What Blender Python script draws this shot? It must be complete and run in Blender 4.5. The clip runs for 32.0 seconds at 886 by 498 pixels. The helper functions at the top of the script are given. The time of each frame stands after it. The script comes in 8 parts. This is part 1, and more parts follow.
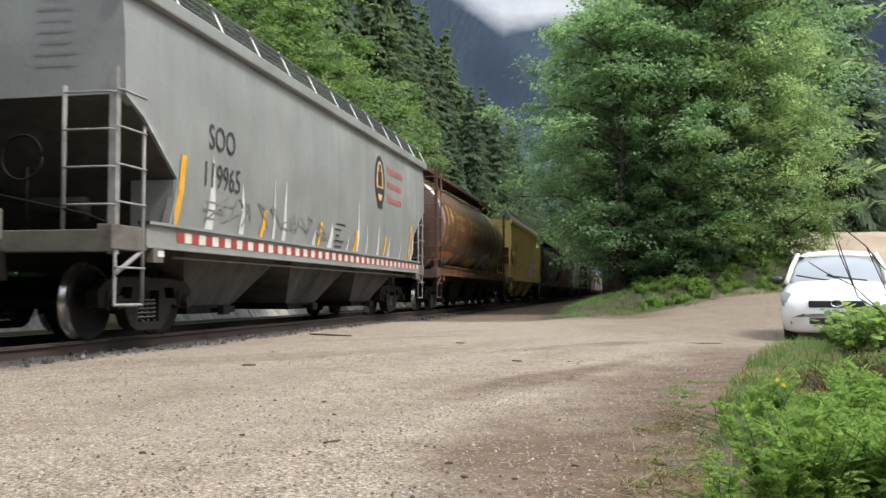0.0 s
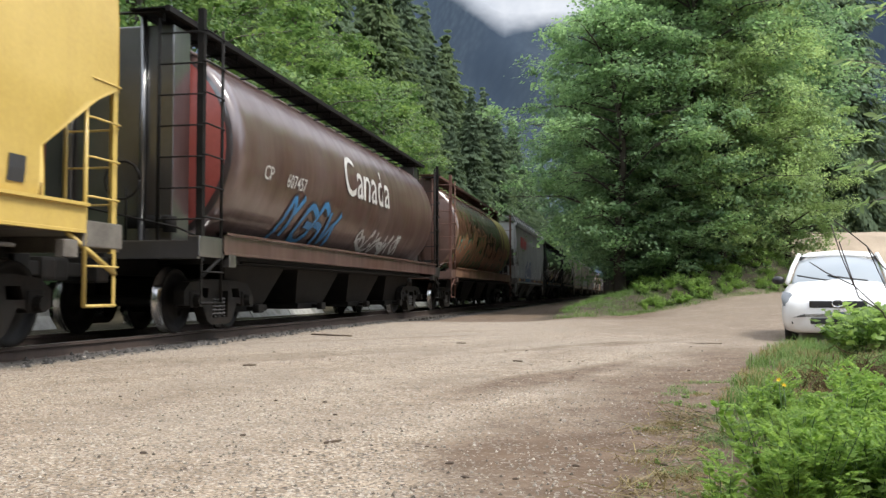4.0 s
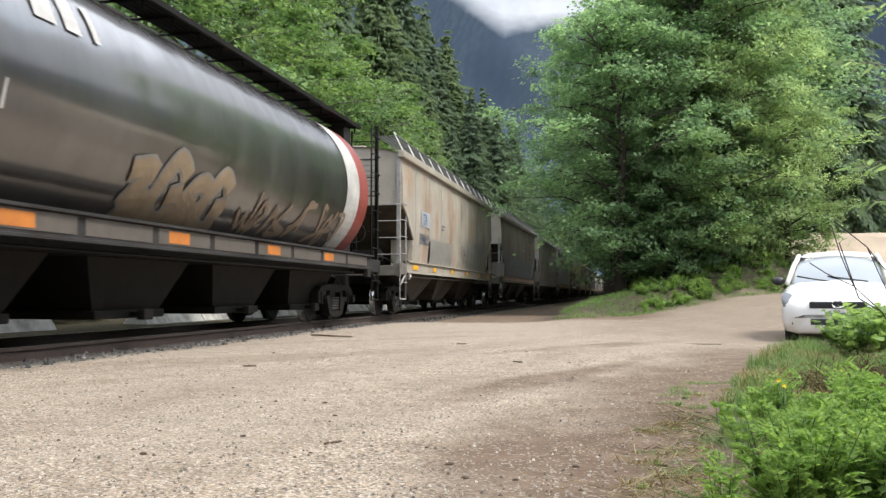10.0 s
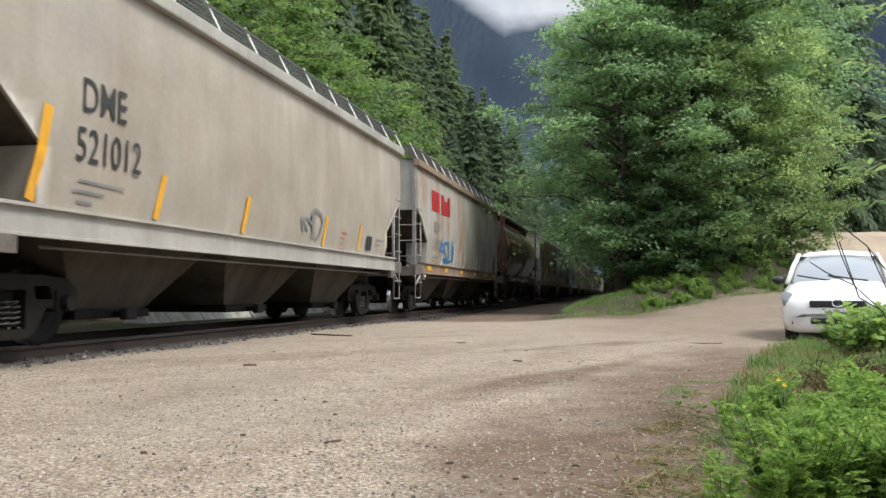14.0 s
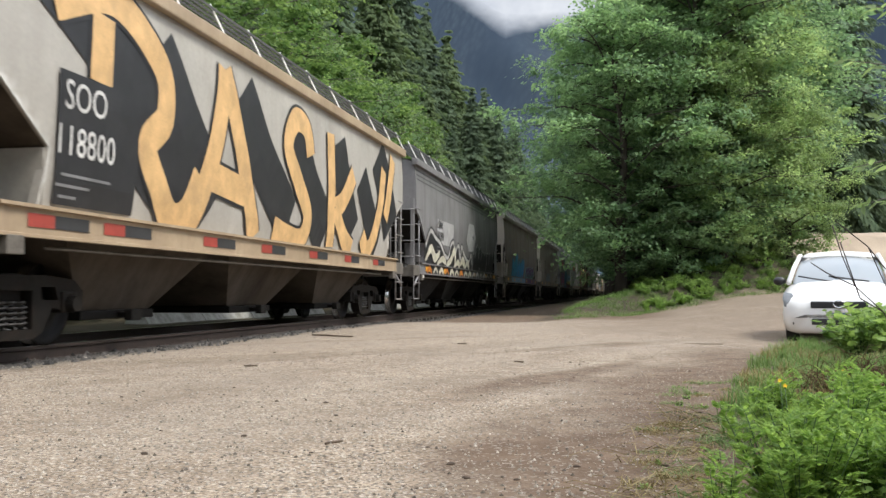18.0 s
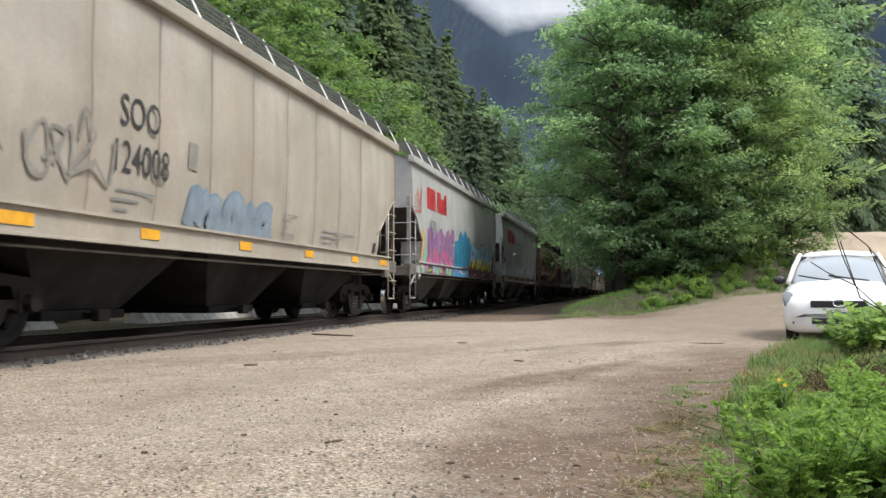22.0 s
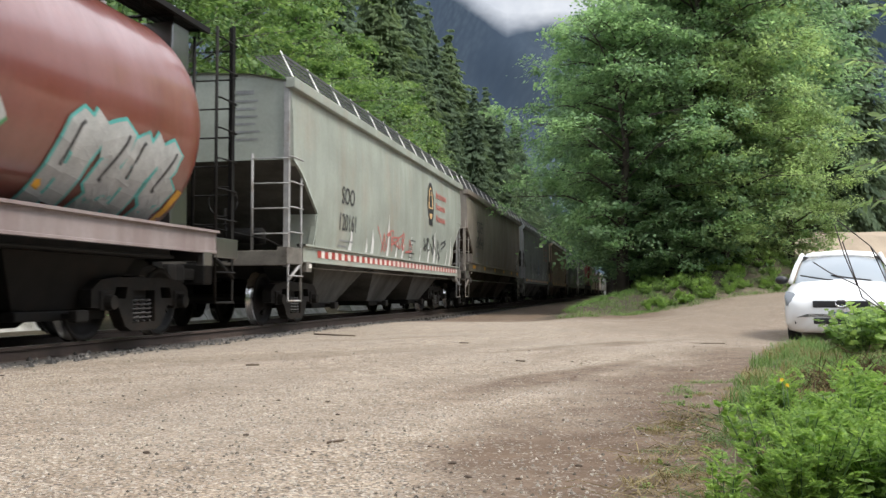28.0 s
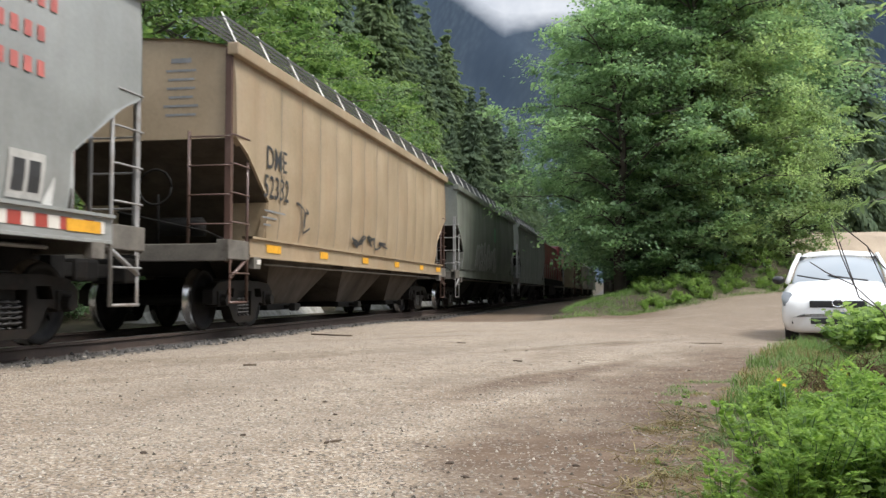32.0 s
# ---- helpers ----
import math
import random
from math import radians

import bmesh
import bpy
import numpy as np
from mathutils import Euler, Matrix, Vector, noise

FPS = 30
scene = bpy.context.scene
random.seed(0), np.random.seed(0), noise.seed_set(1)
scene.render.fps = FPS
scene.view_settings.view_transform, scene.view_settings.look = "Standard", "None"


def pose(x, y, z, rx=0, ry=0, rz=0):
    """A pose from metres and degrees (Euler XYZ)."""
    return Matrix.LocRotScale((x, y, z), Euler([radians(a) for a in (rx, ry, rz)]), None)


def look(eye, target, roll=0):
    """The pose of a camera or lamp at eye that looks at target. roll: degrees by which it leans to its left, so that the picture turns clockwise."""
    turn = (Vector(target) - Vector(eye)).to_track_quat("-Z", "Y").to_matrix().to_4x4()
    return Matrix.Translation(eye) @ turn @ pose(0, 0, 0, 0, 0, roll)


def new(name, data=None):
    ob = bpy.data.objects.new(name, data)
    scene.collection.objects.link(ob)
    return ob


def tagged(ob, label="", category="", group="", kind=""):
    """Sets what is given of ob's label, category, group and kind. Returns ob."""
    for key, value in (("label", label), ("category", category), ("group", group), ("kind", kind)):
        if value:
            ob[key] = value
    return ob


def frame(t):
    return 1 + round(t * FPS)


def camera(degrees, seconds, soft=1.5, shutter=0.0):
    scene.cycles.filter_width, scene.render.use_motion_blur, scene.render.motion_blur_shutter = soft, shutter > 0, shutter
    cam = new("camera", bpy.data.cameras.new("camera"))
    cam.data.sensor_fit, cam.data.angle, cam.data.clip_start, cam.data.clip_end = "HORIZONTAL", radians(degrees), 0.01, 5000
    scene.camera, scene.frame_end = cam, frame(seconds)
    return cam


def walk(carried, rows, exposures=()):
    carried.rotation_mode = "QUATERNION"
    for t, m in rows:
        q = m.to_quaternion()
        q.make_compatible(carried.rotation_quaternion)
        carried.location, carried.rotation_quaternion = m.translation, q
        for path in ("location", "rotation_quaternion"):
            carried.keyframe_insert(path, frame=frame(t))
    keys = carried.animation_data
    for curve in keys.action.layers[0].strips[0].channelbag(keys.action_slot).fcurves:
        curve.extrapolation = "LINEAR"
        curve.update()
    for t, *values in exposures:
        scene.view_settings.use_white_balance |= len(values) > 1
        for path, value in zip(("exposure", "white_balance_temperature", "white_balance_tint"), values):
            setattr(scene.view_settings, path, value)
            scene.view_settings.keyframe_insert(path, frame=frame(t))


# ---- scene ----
# camera, on a low stand beside a railway, swaying a little in the wind
EYE = (0.0, 0.0, 0.67)
cam = camera(50.8, 32.0, soft=1.45, shutter=0.12)


def aim(dx, dy):
    """The camera's pose, turned by dx and dy hundredths of a degree from its mean."""
    return pose(*EYE, 92.69 + dy * 0.01, 0, 11.11 + dx * 0.01)


walk(cam, [
    (0, aim(-4.6, -0.8)), (0.5, aim(-7.8, 4.2)), (1, aim(1.0, 4.8)), (1.5, aim(6.2, 4.8)),
    (2, aim(-4.2, 5.1)), (2.5, aim(-4.0, 10.0)), (3, aim(1.1, 4.7)), (3.5, aim(1.2, -0.8)),
    (5.5, aim(-4.5, 4.8)), (6, aim(0.9, -0.8)), (6.5, aim(0.4, -5.4)), (7, aim(-4.5, -0.8)),
    (7.5, aim(-8.9, 4.8)), (8, aim(-8.9, 4.7)), (8.5, aim(-9.4, 4.8)), (9, aim(-7.9, 4.8)),
    (9.5, aim(-8.9, 4.8)), (10, aim(0.4, 4.8)), (10.5, aim(-9.7, 4.8)), (11, aim(1.1, -0.3)),
    (11.5, aim(2.6, -0.1)), (12, aim(-13.0, 4.7)), (12.5, aim(-25.8, -0.9)), (13, aim(-25.2, -1.3)),
    (13.5, aim(-4.7, -0.9)), (14, aim(1.0, -0.8)), (14.5, aim(-9.7, 5.1)), (16.5, aim(11.5, -6.1)),
    (17, aim(11.8, -5.0)), (17.5, aim(6.3, -0.8)), (18, aim(6.3, 3.9)), (18.5, aim(11.5, 3.9)),
    (19, aim(11.3, 4.4)), (19.5, aim(6.3, 4.4)), (20, aim(6.3, 3.9)), (20.5, aim(6.3, -1.3)),
    (21, aim(1.2, -0.8)), (21.5, aim(5.6, -0.8)), (22, aim(6.1, -0.8)), (22.5, aim(8.1, -11.2)),
    (23, aim(6.6, -11.2)), (23.5, aim(6.6, -16.4)), (24, aim(-8.9, -22.0)), (24.5, aim(-20.3, -6.1)),
    (25, aim(-15.1, -5.4)), (25.5, aim(-9.4, -0.9)), (27.5, aim(17.2, 4.8)), (28, aim(17.2, -0.8)),
    (28.5, aim(6.7, -6.0)), (29, aim(6.2, -0.8)), (29.5, aim(8.1, -0.8)), (30, aim(6.3, -0.8)),
    (30.5, aim(6.3, -0.8)), (31, aim(6.2, 4.8)), (31.5, aim(6.6, -0.8)), (32, aim(1.0, -0.8)),
], [(0.0, 0.95), (1.0, 1.03), (3.0, 1.0), (6.0, 1.05), (7.0, 1.02), (8.0, 0.72), (9.0, 1.17), (10.0, 1.18), (12.0, 1.12), (13.0, 1.04), (14.0, 0.87), (17.0, 0.95), (19.0, 0.87), (20.0, 0.95), (32.0, 0.95)])

# world: bright overcast sky
SUN_ELEVATION, SUN_TURN = 56.0, 105.0
world = bpy.data.worlds.new("overcast_sky")
scene.world = world
world.use_nodes = True
wn, wl = world.node_tree.nodes, world.node_tree.links
wn.clear()
sky = wn.new("ShaderNodeTexSky")
sky.sky_type, sky.sun_disc = "NISHITA", False
sky.sun_elevation, sky.sun_rotation = radians(SUN_ELEVATION), radians(SUN_TURN)
sky_bg = wn.new("ShaderNodeBackground")
sky_bg.inputs["Strength"].default_value = 0.05
wl.new(sky.outputs["Color"], sky_bg.inputs["Color"])
cloud_bg = wn.new("ShaderNodeBackground")
cloud_bg.inputs["Strength"].default_value = 1.0
w_co = wn.new("ShaderNodeTexCoord")
w_noise = wn.new("ShaderNodeTexNoise")
w_noise.inputs["Scale"].default_value, w_noise.inputs["Detail"].default_value = 3.0, 6.0
wl.new(w_co.outputs["Generated"], w_noise.inputs["Vector"])
w_ramp = wn.new("ShaderNodeValToRGB")
w_ramp.color_ramp.elements[0].position, w_ramp.color_ramp.elements[0].color = 0.3, (0.70, 0.76, 0.84, 1)
w_ramp.color_ramp.elements[1].position, w_ramp.color_ramp.elements[1].color = 0.7, (0.97, 0.98, 1.0, 1)
wl.new(w_noise.outputs["Fac"], w_ramp.inputs["Fac"])
wl.new(w_ramp.outputs["Color"], cloud_bg.inputs["Color"])
w_add = wn.new("ShaderNodeAddShader")
wl.new(sky_bg.outputs[0], w_add.inputs[0])
wl.new(cloud_bg.outputs[0], w_add.inputs[1])
w_out = wn.new("ShaderNodeOutputWorld")
wl.new(w_add.outputs[0], w_out.inputs["Surface"])

sun = new("sun", bpy.data.lights.new("sun", "SUN"))
sun.data.energy, sun.data.angle, sun.data.color = 2.0, radians(14), (1.0, 0.96, 0.89)
_e, _a = radians(SUN_ELEVATION), radians(SUN_TURN)
sun.matrix_world = look((0, 0, 60), Vector((0, 0, 60)) - Vector((math.sin(_a) * math.cos(_e), math.cos(_a) * math.cos(_e), math.sin(_e))))
scene.view_settings.exposure = 0.95


# ---- materials ----
def nodes_of(name):
    m = bpy.data.materials.new(name)
    m.use_nodes = True
    nt = m.node_tree
    return m, nt, nt.nodes["Principled BSDF"]


def add(nt, kind, **values):
    n = nt.nodes.new("ShaderNode" + kind)
    for k, v in values.items():
        n.inputs[k.replace("_", " ")].default_value = v
    return n


def mix(nt, fac, a, b, how="MIX"):
    n = nt.nodes.new("ShaderNodeMix")
    n.data_type, n.blend_type = "RGBA", how
    for socket, value in ((n.inputs[0], fac), (n.inputs[6], a), (n.inputs[7], b)):
        if isinstance(value, bpy.types.NodeSocket):
            nt.links.new(value, socket)
        else:
            socket.default_value = (*value, 1) if isinstance(value, tuple) and len(value) == 3 else value
    return n.outputs[2]


def ramp(nt, source, lo, hi, a=(0, 0, 0), b=(1, 1, 1)):
    n = nt.nodes.new("ShaderNodeValToRGB")
    e = n.color_ramp.elements
    e[0].position, e[0].color, e[1].position, e[1].color = lo, (*a, 1), hi, (*b, 1)
    nt.links.new(source, n.inputs["Fac"])
    return n.outputs["Color"]


def coords(nt, scale=(1, 1, 1), space="Object"):
    co = nt.nodes.new("ShaderNodeTexCoord")
    mp = nt.nodes.new("ShaderNodeMapping")
    mp.inputs["Scale"].default_value = scale
    nt.links.new(co.outputs[space], mp.inputs["Vector"])
    return mp.outputs["Vector"]


def grain(nt, vec, scale, detail=4.0, rough=0.6):
    n = add(nt, "TexNoise", Scale=scale, Detail=detail, Roughness=rough)
    nt.links.new(vec, n.inputs["Vector"])
    return n.outputs["Fac"]


def bumped(nt, bsdf, height, strength=0.3, distance=0.01):
    b = add(nt, "Bump", Strength=strength, Distance=distance)
    nt.links.new(height, b.inputs["Height"])
    nt.links.new(b.outputs["Normal"], bsdf.inputs["Normal"])


def plain(name, colour, rough=0.6, metal=0.0, vary=0.25, scale=3.0, bump=0.15, stain=None, gloss=0.5):
    """A surface with grain and blotches at two scales."""
    m, nt, bsdf = nodes_of(name)
    v = coords(nt)
    big, small = grain(nt, v, scale), grain(nt, v, scale * 14, 3.0)
    dark = tuple(c * (1 - vary) for c in colour)
    lite = tuple(min(1, c * (1 + vary * 0.6)) for c in colour)
    col = mix(nt, ramp(nt, big, 0.3, 0.7), dark, lite)
    if stain:
        col = mix(nt, ramp(nt, grain(nt, v, scale * 0.6, 6.0), 0.52, 0.68), col, stain)
    col = mix(nt, 0.35, col, mix(nt, ramp(nt, small, 0.3, 0.75), dark, lite), "MIX")
    nt.links.new(col, bsdf.inputs["Base Color"])
    bsdf.inputs["Roughness"].default_value, bsdf.inputs["Metallic"].default_value = rough, metal
    bsdf.inputs["Specular IOR Level"].default_value = gloss
    bumped(nt, bsdf, small, bump, 0.004)
    return m


def weathered(name, colour, grime=(0.10, 0.085, 0.07), amount=0.45, rough=0.45, rust=0.0, fade=0.25, coat=0.30, gloss=0.5):
    """Railway paint: streaks that run down the side, road grime near the sill, chalky patches and rust blooms."""
    colour = tuple(c * (0.56 if max(colour) > 0.3 else 0.75) for c in colour)
    m, nt, bsdf = nodes_of(name)
    v, tall = coords(nt), coords(nt, (1, 1.5, 0.22))
    blotch = grain(nt, v, 0.7, 5.0)
    streak = grain(nt, tall, 1.5, 5.0, 0.62)
    fine = grain(nt, v, 18.0, 3.0)
    pale = tuple(min(0.95, c * (1 + fade) + 0.03) for c in colour)
    col = mix(nt, ramp(nt, blotch, 0.35, 0.7), colour, pale)
    dirt = nt.nodes.new("ShaderNodeMath")
    dirt.operation = "MULTIPLY"
    nt.links.new(ramp(nt, streak, 0.44, 0.95), dirt.inputs[0])
    dirt.inputs[1].default_value = amount
    col = mix(nt, dirt.outputs[0], col, grime)
    if rust:
        spots = nt.nodes.new("ShaderNodeMath")
        spots.operation = "MULTIPLY"
        nt.links.new(ramp(nt, grain(nt, coords(nt, (1, 1, 0.55)), 1.1, 7.0, 0.65), 0.52, 0.66), spots.inputs[0])
        spots.inputs[1].default_value = rust
        col = mix(nt, spots.outputs[0], col, (0.30, 0.13, 0.045))
    col = mix(nt, 0.06, col, ramp(nt, fine, 0.3, 0.7), "OVERLAY")
    nt.links.new(col, bsdf.inputs["Base Color"])
    nt.links.new(ramp(nt, streak, 0.3, 0.8, (rough,) * 3, (min(1, rough + 0.3),) * 3), bsdf.inputs["Roughness"])
    bsdf.inputs["Coat Weight"].default_value, bsdf.inputs["Coat Roughness"].default_value = coat if gloss > 0.3 else 0.0, 0.16 if coat > 0.5 else 0.20
    bsdf.inputs["Coat IOR"].default_value = 2.15 if coat > 0.5 else 1.8
    bsdf.inputs["Specular IOR Level"].default_value = gloss
    bumped(nt, bsdf, blotch, 0.10, 0.03)
    return m


def leafy(name, dark, lite, through_light=0.35, rough=0.55, cool=1.75, patch=0.45):
    """Leaves, each a little different, with some light coming through."""
    m, nt, bsdf = nodes_of(name)
    geo = nt.nodes.new("ShaderNodeNewGeometry")
    dark, lite = (dark[0], dark[1] * 0.97, dark[2] * cool), (lite[0], lite[1] * 0.97, lite[2] * cool)
    col = ramp(nt, geo.outputs["Random Per Island"], 0.0, 1.0, dark, lite)
    col = mix(nt, ramp(nt, grain(nt, coords(nt), 0.45, 3.0), 0.35, 0.65), mix(nt, patch, col, dark), col)
    nt.links.new(col, bsdf.inputs["Base Color"])
    bsdf.inputs["Roughness"].default_value = rough
    bsdf.inputs["Specular IOR Level"].default_value = 0.2
    glow = nt.nodes.new("ShaderNodeBsdfTranslucent")
    nt.links.new(mix(nt, 1.0, col, (1.0, 1.0, 0.75), "MULTIPLY"), glow.inputs["Color"])
    blend = nt.nodes.new("ShaderNodeMixShader")
    blend.inputs[0].default_value = through_light
    nt.links.new(bsdf.outputs[0], blend.inputs[1])
    nt.links.new(glow.outputs[0], blend.inputs[2])
    nt.links.new(blend.outputs[0], nt.nodes["Material Output"].inputs["Surface"])
    return m


BLACK_STEEL = plain("black_steel", (0.012, 0.011, 0.010), 0.62, 0.0, 0.5, 4.0, 0.3, (0.020, 0.015, 0.012), 0.12)
TRUCK_STEEL = plain("truck_steel", (0.017, 0.015, 0.013), 0.7, 0.0, 0.5, 5.0, 0.4, (0.028, 0.020, 0.015), 0.15)
WHEEL_STEEL = plain("wheel_steel", (0.011, 0.009, 0.008), 0.6, 0.0, 0.4, 6.0, 0.3, None, 0.2)
TREAD_STEEL = plain("polished_tread", (0.55, 0.54, 0.53), 0.22, 1.0, 0.1, 9.0, 0.1)
SPRING_STEEL = plain("spring_steel", (0.075, 0.07, 0.066), 0.5, 0.2, 0.3, 9.0, 0.2)
RAIL_STEEL = plain("rail_steel", (0.065, 0.045, 0.036), 0.7, 0.2, 0.3, 6.0, 0.3)
RAIL_TOP = plain("rail_running_surface", (0.50, 0.49, 0.48), 0.28, 1.0, 0.15, 5.0, 0.1)
GALVANISED = plain("galvanised_steel", (0.30, 0.29, 0.28), 0.6, 0.1, 0.35, 6.0, 0.2, (0.17, 0.13, 0.10))
BRIGHT_BAR = plain("pale_bracket_steel", (0.62, 0.61, 0.58), 0.5, 0.0, 0.2, 6.0, 0.2)
GRATING = plain("dark_grating", (0.10, 0.10, 0.10), 0.6, 0.3, 0.3, 6.0, 0.2)
GRIMY = plain("grimy_platform_steel", (0.15, 0.135, 0.115), 0.75, 0.0, 0.45, 3.0, 0.3, (0.05, 0.04, 0.033), 0.3)
STICKER_YELLOW = plain("reflective_yellow", (0.76, 0.38, 0.03), 0.45, 0.0, 0.3, 6.0, 0.0)
STICKER_RED = plain("reflective_red", (0.36, 0.06, 0.045), 0.4, 0.0, 0.3, 6.0, 0.0)
STICKER_WHITE = plain("reflective_white", (0.66, 0.62, 0.56), 0.45, 0.0, 0.2, 6.0, 0.0)


# ---- mesh helpers ----
def mesh_of(name, verts, faces, smooth=False):
    me = bpy.data.meshes.new(name)
    me.from_pydata([tuple(v) for v in verts], [], [tuple(f) for f in faces])
    me.validate()
    if smooth:
        me.polygons.foreach_set("use_smooth", [True] * len(me.polygons))
    return me


def mesh_from(bm, name, smooth=False):
    me = bpy.data.meshes.new(name)
    bm.to_mesh(me)
    bm.free()
    if smooth:
        me.polygons.foreach_set("use_smooth", [True] * len(me.polygons))
    return me


def piece(name, me, material, parent=None, at=(0, 0, 0), label="", turn=(0, 0, 0)):
    """One mesh object under a thing or under a part; the mesh may be shared, the paint is the object's own."""
    ob = new(name, me)
    if not me.materials:
        me.materials.append(material)
    ob.material_slots[0].link = "OBJECT"
    ob.material_slots[0].material = material
    ob.parent = parent
    ob.location, ob.rotation_euler = at, [radians(a) for a in turn]
    if label:
        ob["label"] = label
    return ob


def empty(name, at=(0, 0, 0), rz=0.0):
    ob = new(name)
    ob.empty_display_size = 0.2
    ob.location, ob.rotation_euler = at, (0, 0, radians(rz))
    return ob


def box(bm, x0, x1, y0, y1, z0, z1, bevel=0.0):
    r = bmesh.ops.create_cube(bm, size=1.0, matrix=Matrix.Translation(((x0 + x1) / 2, (y0 + y1) / 2, (z0 + z1) / 2)) @ Matrix.Diagonal((x1 - x0, y1 - y0, z1 - z0, 1)))
    if bevel:
        edges = {e for v in r["verts"] for e in v.link_edges}
        bmesh.ops.bevel(bm, geom=list(edges), offset=bevel, segments=2, affect="EDGES", profile=0.6)


def box_mesh(name, *args, bevel=0.0):
    bm = bmesh.new()
    box(bm, *args, bevel=bevel)
    return mesh_from(bm, name)


def tube(verts, faces, path, radius, sides=6):
    """A round bar along a path of points; radius a number or one for each point."""
    path = [Vector(p) for p in path]
    base = len(verts)
    n = len(path)
    for i, p in enumerate(path):
        d = (path[min(i + 1, n - 1)] - path[max(i - 1, 0)]).normalized()
        u = d.orthogonal().normalized() if abs(d.z) > 0.9 else d.cross(Vector((0, 0, 1))).normalized()
        w = d.cross(u)
        r = radius[i] if isinstance(radius, (list, tuple)) else radius
        for k in range(sides):
            a = 2 * math.pi * k / sides
            verts.append(p + (u * math.cos(a) + w * math.sin(a)) * r)
    for i in range(n - 1):
        for k in range(sides):
            k2 = (k + 1) % sides
            faces.append((base + i * sides + k, base + i * sides + k2, base + (i + 1) * sides + k2, base + (i + 1) * sides + k))
    faces.append(tuple(base + k for k in range(sides))[::-1])
    faces.append(tuple(base + (n - 1) * sides + k for k in range(sides)))


def tube_mesh(name, paths, radius, sides=6):
    v, f = [], []
    for p in paths:
        tube(v, f, p, radius, sides)
    return mesh_of(name, v, f, True)


def grid_mesh(name, rows, smooth=True, flip=False):
    """A sheet through rows of points, all of one length."""
    w = len(rows[0])
    verts = [p for r in rows for p in r]
    faces = [(i * w + j, i * w + j + 1, (i + 1) * w + j + 1, (i + 1) * w + j) for i in range(len(rows) - 1) for j in range(w - 1)]
    if flip:
        faces = [f[::-1] for f in faces]
    return mesh_of(name, verts, faces, smooth)


# ---- railway cars: heights from the rail top, x across, y along the track ----
HALF, EAVE, SILL = 7.98, 4.05, 1.40
MESH = {}


def kept(key, make):
    if key not in MESH:
        MESH[key] = make()
    return MESH[key]


def lerp_table(z, table):
    for (z0, v0), (z1, v1) in zip(table, table[1:]):
        if z <= z1:
            return v0 + (v1 - v0) * (z - z0) / (z1 - z0)
    return table[-1][1]


def flat_side(z):
    """Half width of a straight-sided hopper at a height."""
    return lerp_table(z, ((1.2, 1.50), (1.7, 1.575), (2.6, 1.61), (3.5, 1.60), (4.1, 1.555)))


def round_side(z):
    """Half width of a cylindrical hopper at a height."""
    q = max(0.0, 1 - ((z - 2.72) / 1.62) ** 2)
    return 1.62 * q ** 0.5


def flat_end(z):
    return lerp_table(z, ((1.2, 6.70), (1.42, 6.70), (2.0, 6.60), (2.62, 7.50), (2.8, 7.90), (4.2, 7.94)))


def side_sheet(sign, scallop, panels):
    rows = []
    for z in sorted([1.38 + (EAVE - 1.38) * i / 18 for i in range(19)] + [2.0, 2.62, 2.8]):
        row = []
        for j in range(panels * 10 + 1):
            y = max(-flat_end(z), min(flat_end(z), (j / (panels * 5) - 1) * HALF))
            fade = min(1, (EAVE - z) / 0.5)
            x = flat_side(z) - scallop * fade * (1 - abs(math.sin(math.pi * (y + HALF) / (2 * HALF) * panels)) ** 0.5)
            row.append((sign * x, y, z))
        rows.append(row)
    return grid_mesh("side_sheet", rows, flip=sign < 0)


def hopper_bay(y0, half_top, w_top=1.42):
    bm = bmesh.new()
    lo = [(-0.85, -0.80, 0.36), (0.85, -0.80, 0.36), (0.85, 0.80, 0.36), (-0.85, 0.80, 0.36)]
    hi = [(-w_top, -half_top, 1.40), (w_top, -half_top, 1.40), (w_top, half_top, 1.40), (-w_top, half_top, 1.40)]
    a = [bm.verts.new((x, y + y0, z)) for x, y, z in lo]
    b = [bm.verts.new((x, y + y0, z)) for x, y, z in hi]
    for k in range(4):
        k2 = (k + 1) % 4
        bm.faces.new((a[k], a[k2], b[k2], b[k]))
    bm.faces.new(a[::-1])
    bm.faces.new(b)
    return mesh_from(bm, "hopper_bay")


def gate(y0):
    bm = bmesh.new()
    box(bm, -0.92, 0.92, y0 - 0.85, y0 + 0.85, 0.26, 0.37, 0.02)
    box(bm, -1.15, 1.15, y0 - 0.05, y0 + 0.05, 0.28, 0.34)
    box(bm, 1.05, 1.16, y0 - 0.12, y0 + 0.12, 0.24, 0.38, 0.02)
    return mesh_from(bm, "gate")


def side_sill(sign, half):
    """A pressed channel: web, wide top lip and narrow foot in one section."""
    prof = [(1.50, 1.10), (1.60, 1.10), (1.60, 1.13), (1.59, 1.135), (1.59, 1.37), (1.64, 1.378), (1.64, 1.412), (1.47, 1.415), (1.47, 1.38), (1.50, 1.37)]
    rows = [[(sign * x, y, z) for x, z in prof + prof[:1]] for y in (-half, -half + 0.01, -2.0, 2.0, half - 0.01, half)]
    n = len(prof) + 1
    me = grid_mesh("side_sill", rows, False, sign < 0)
    return me


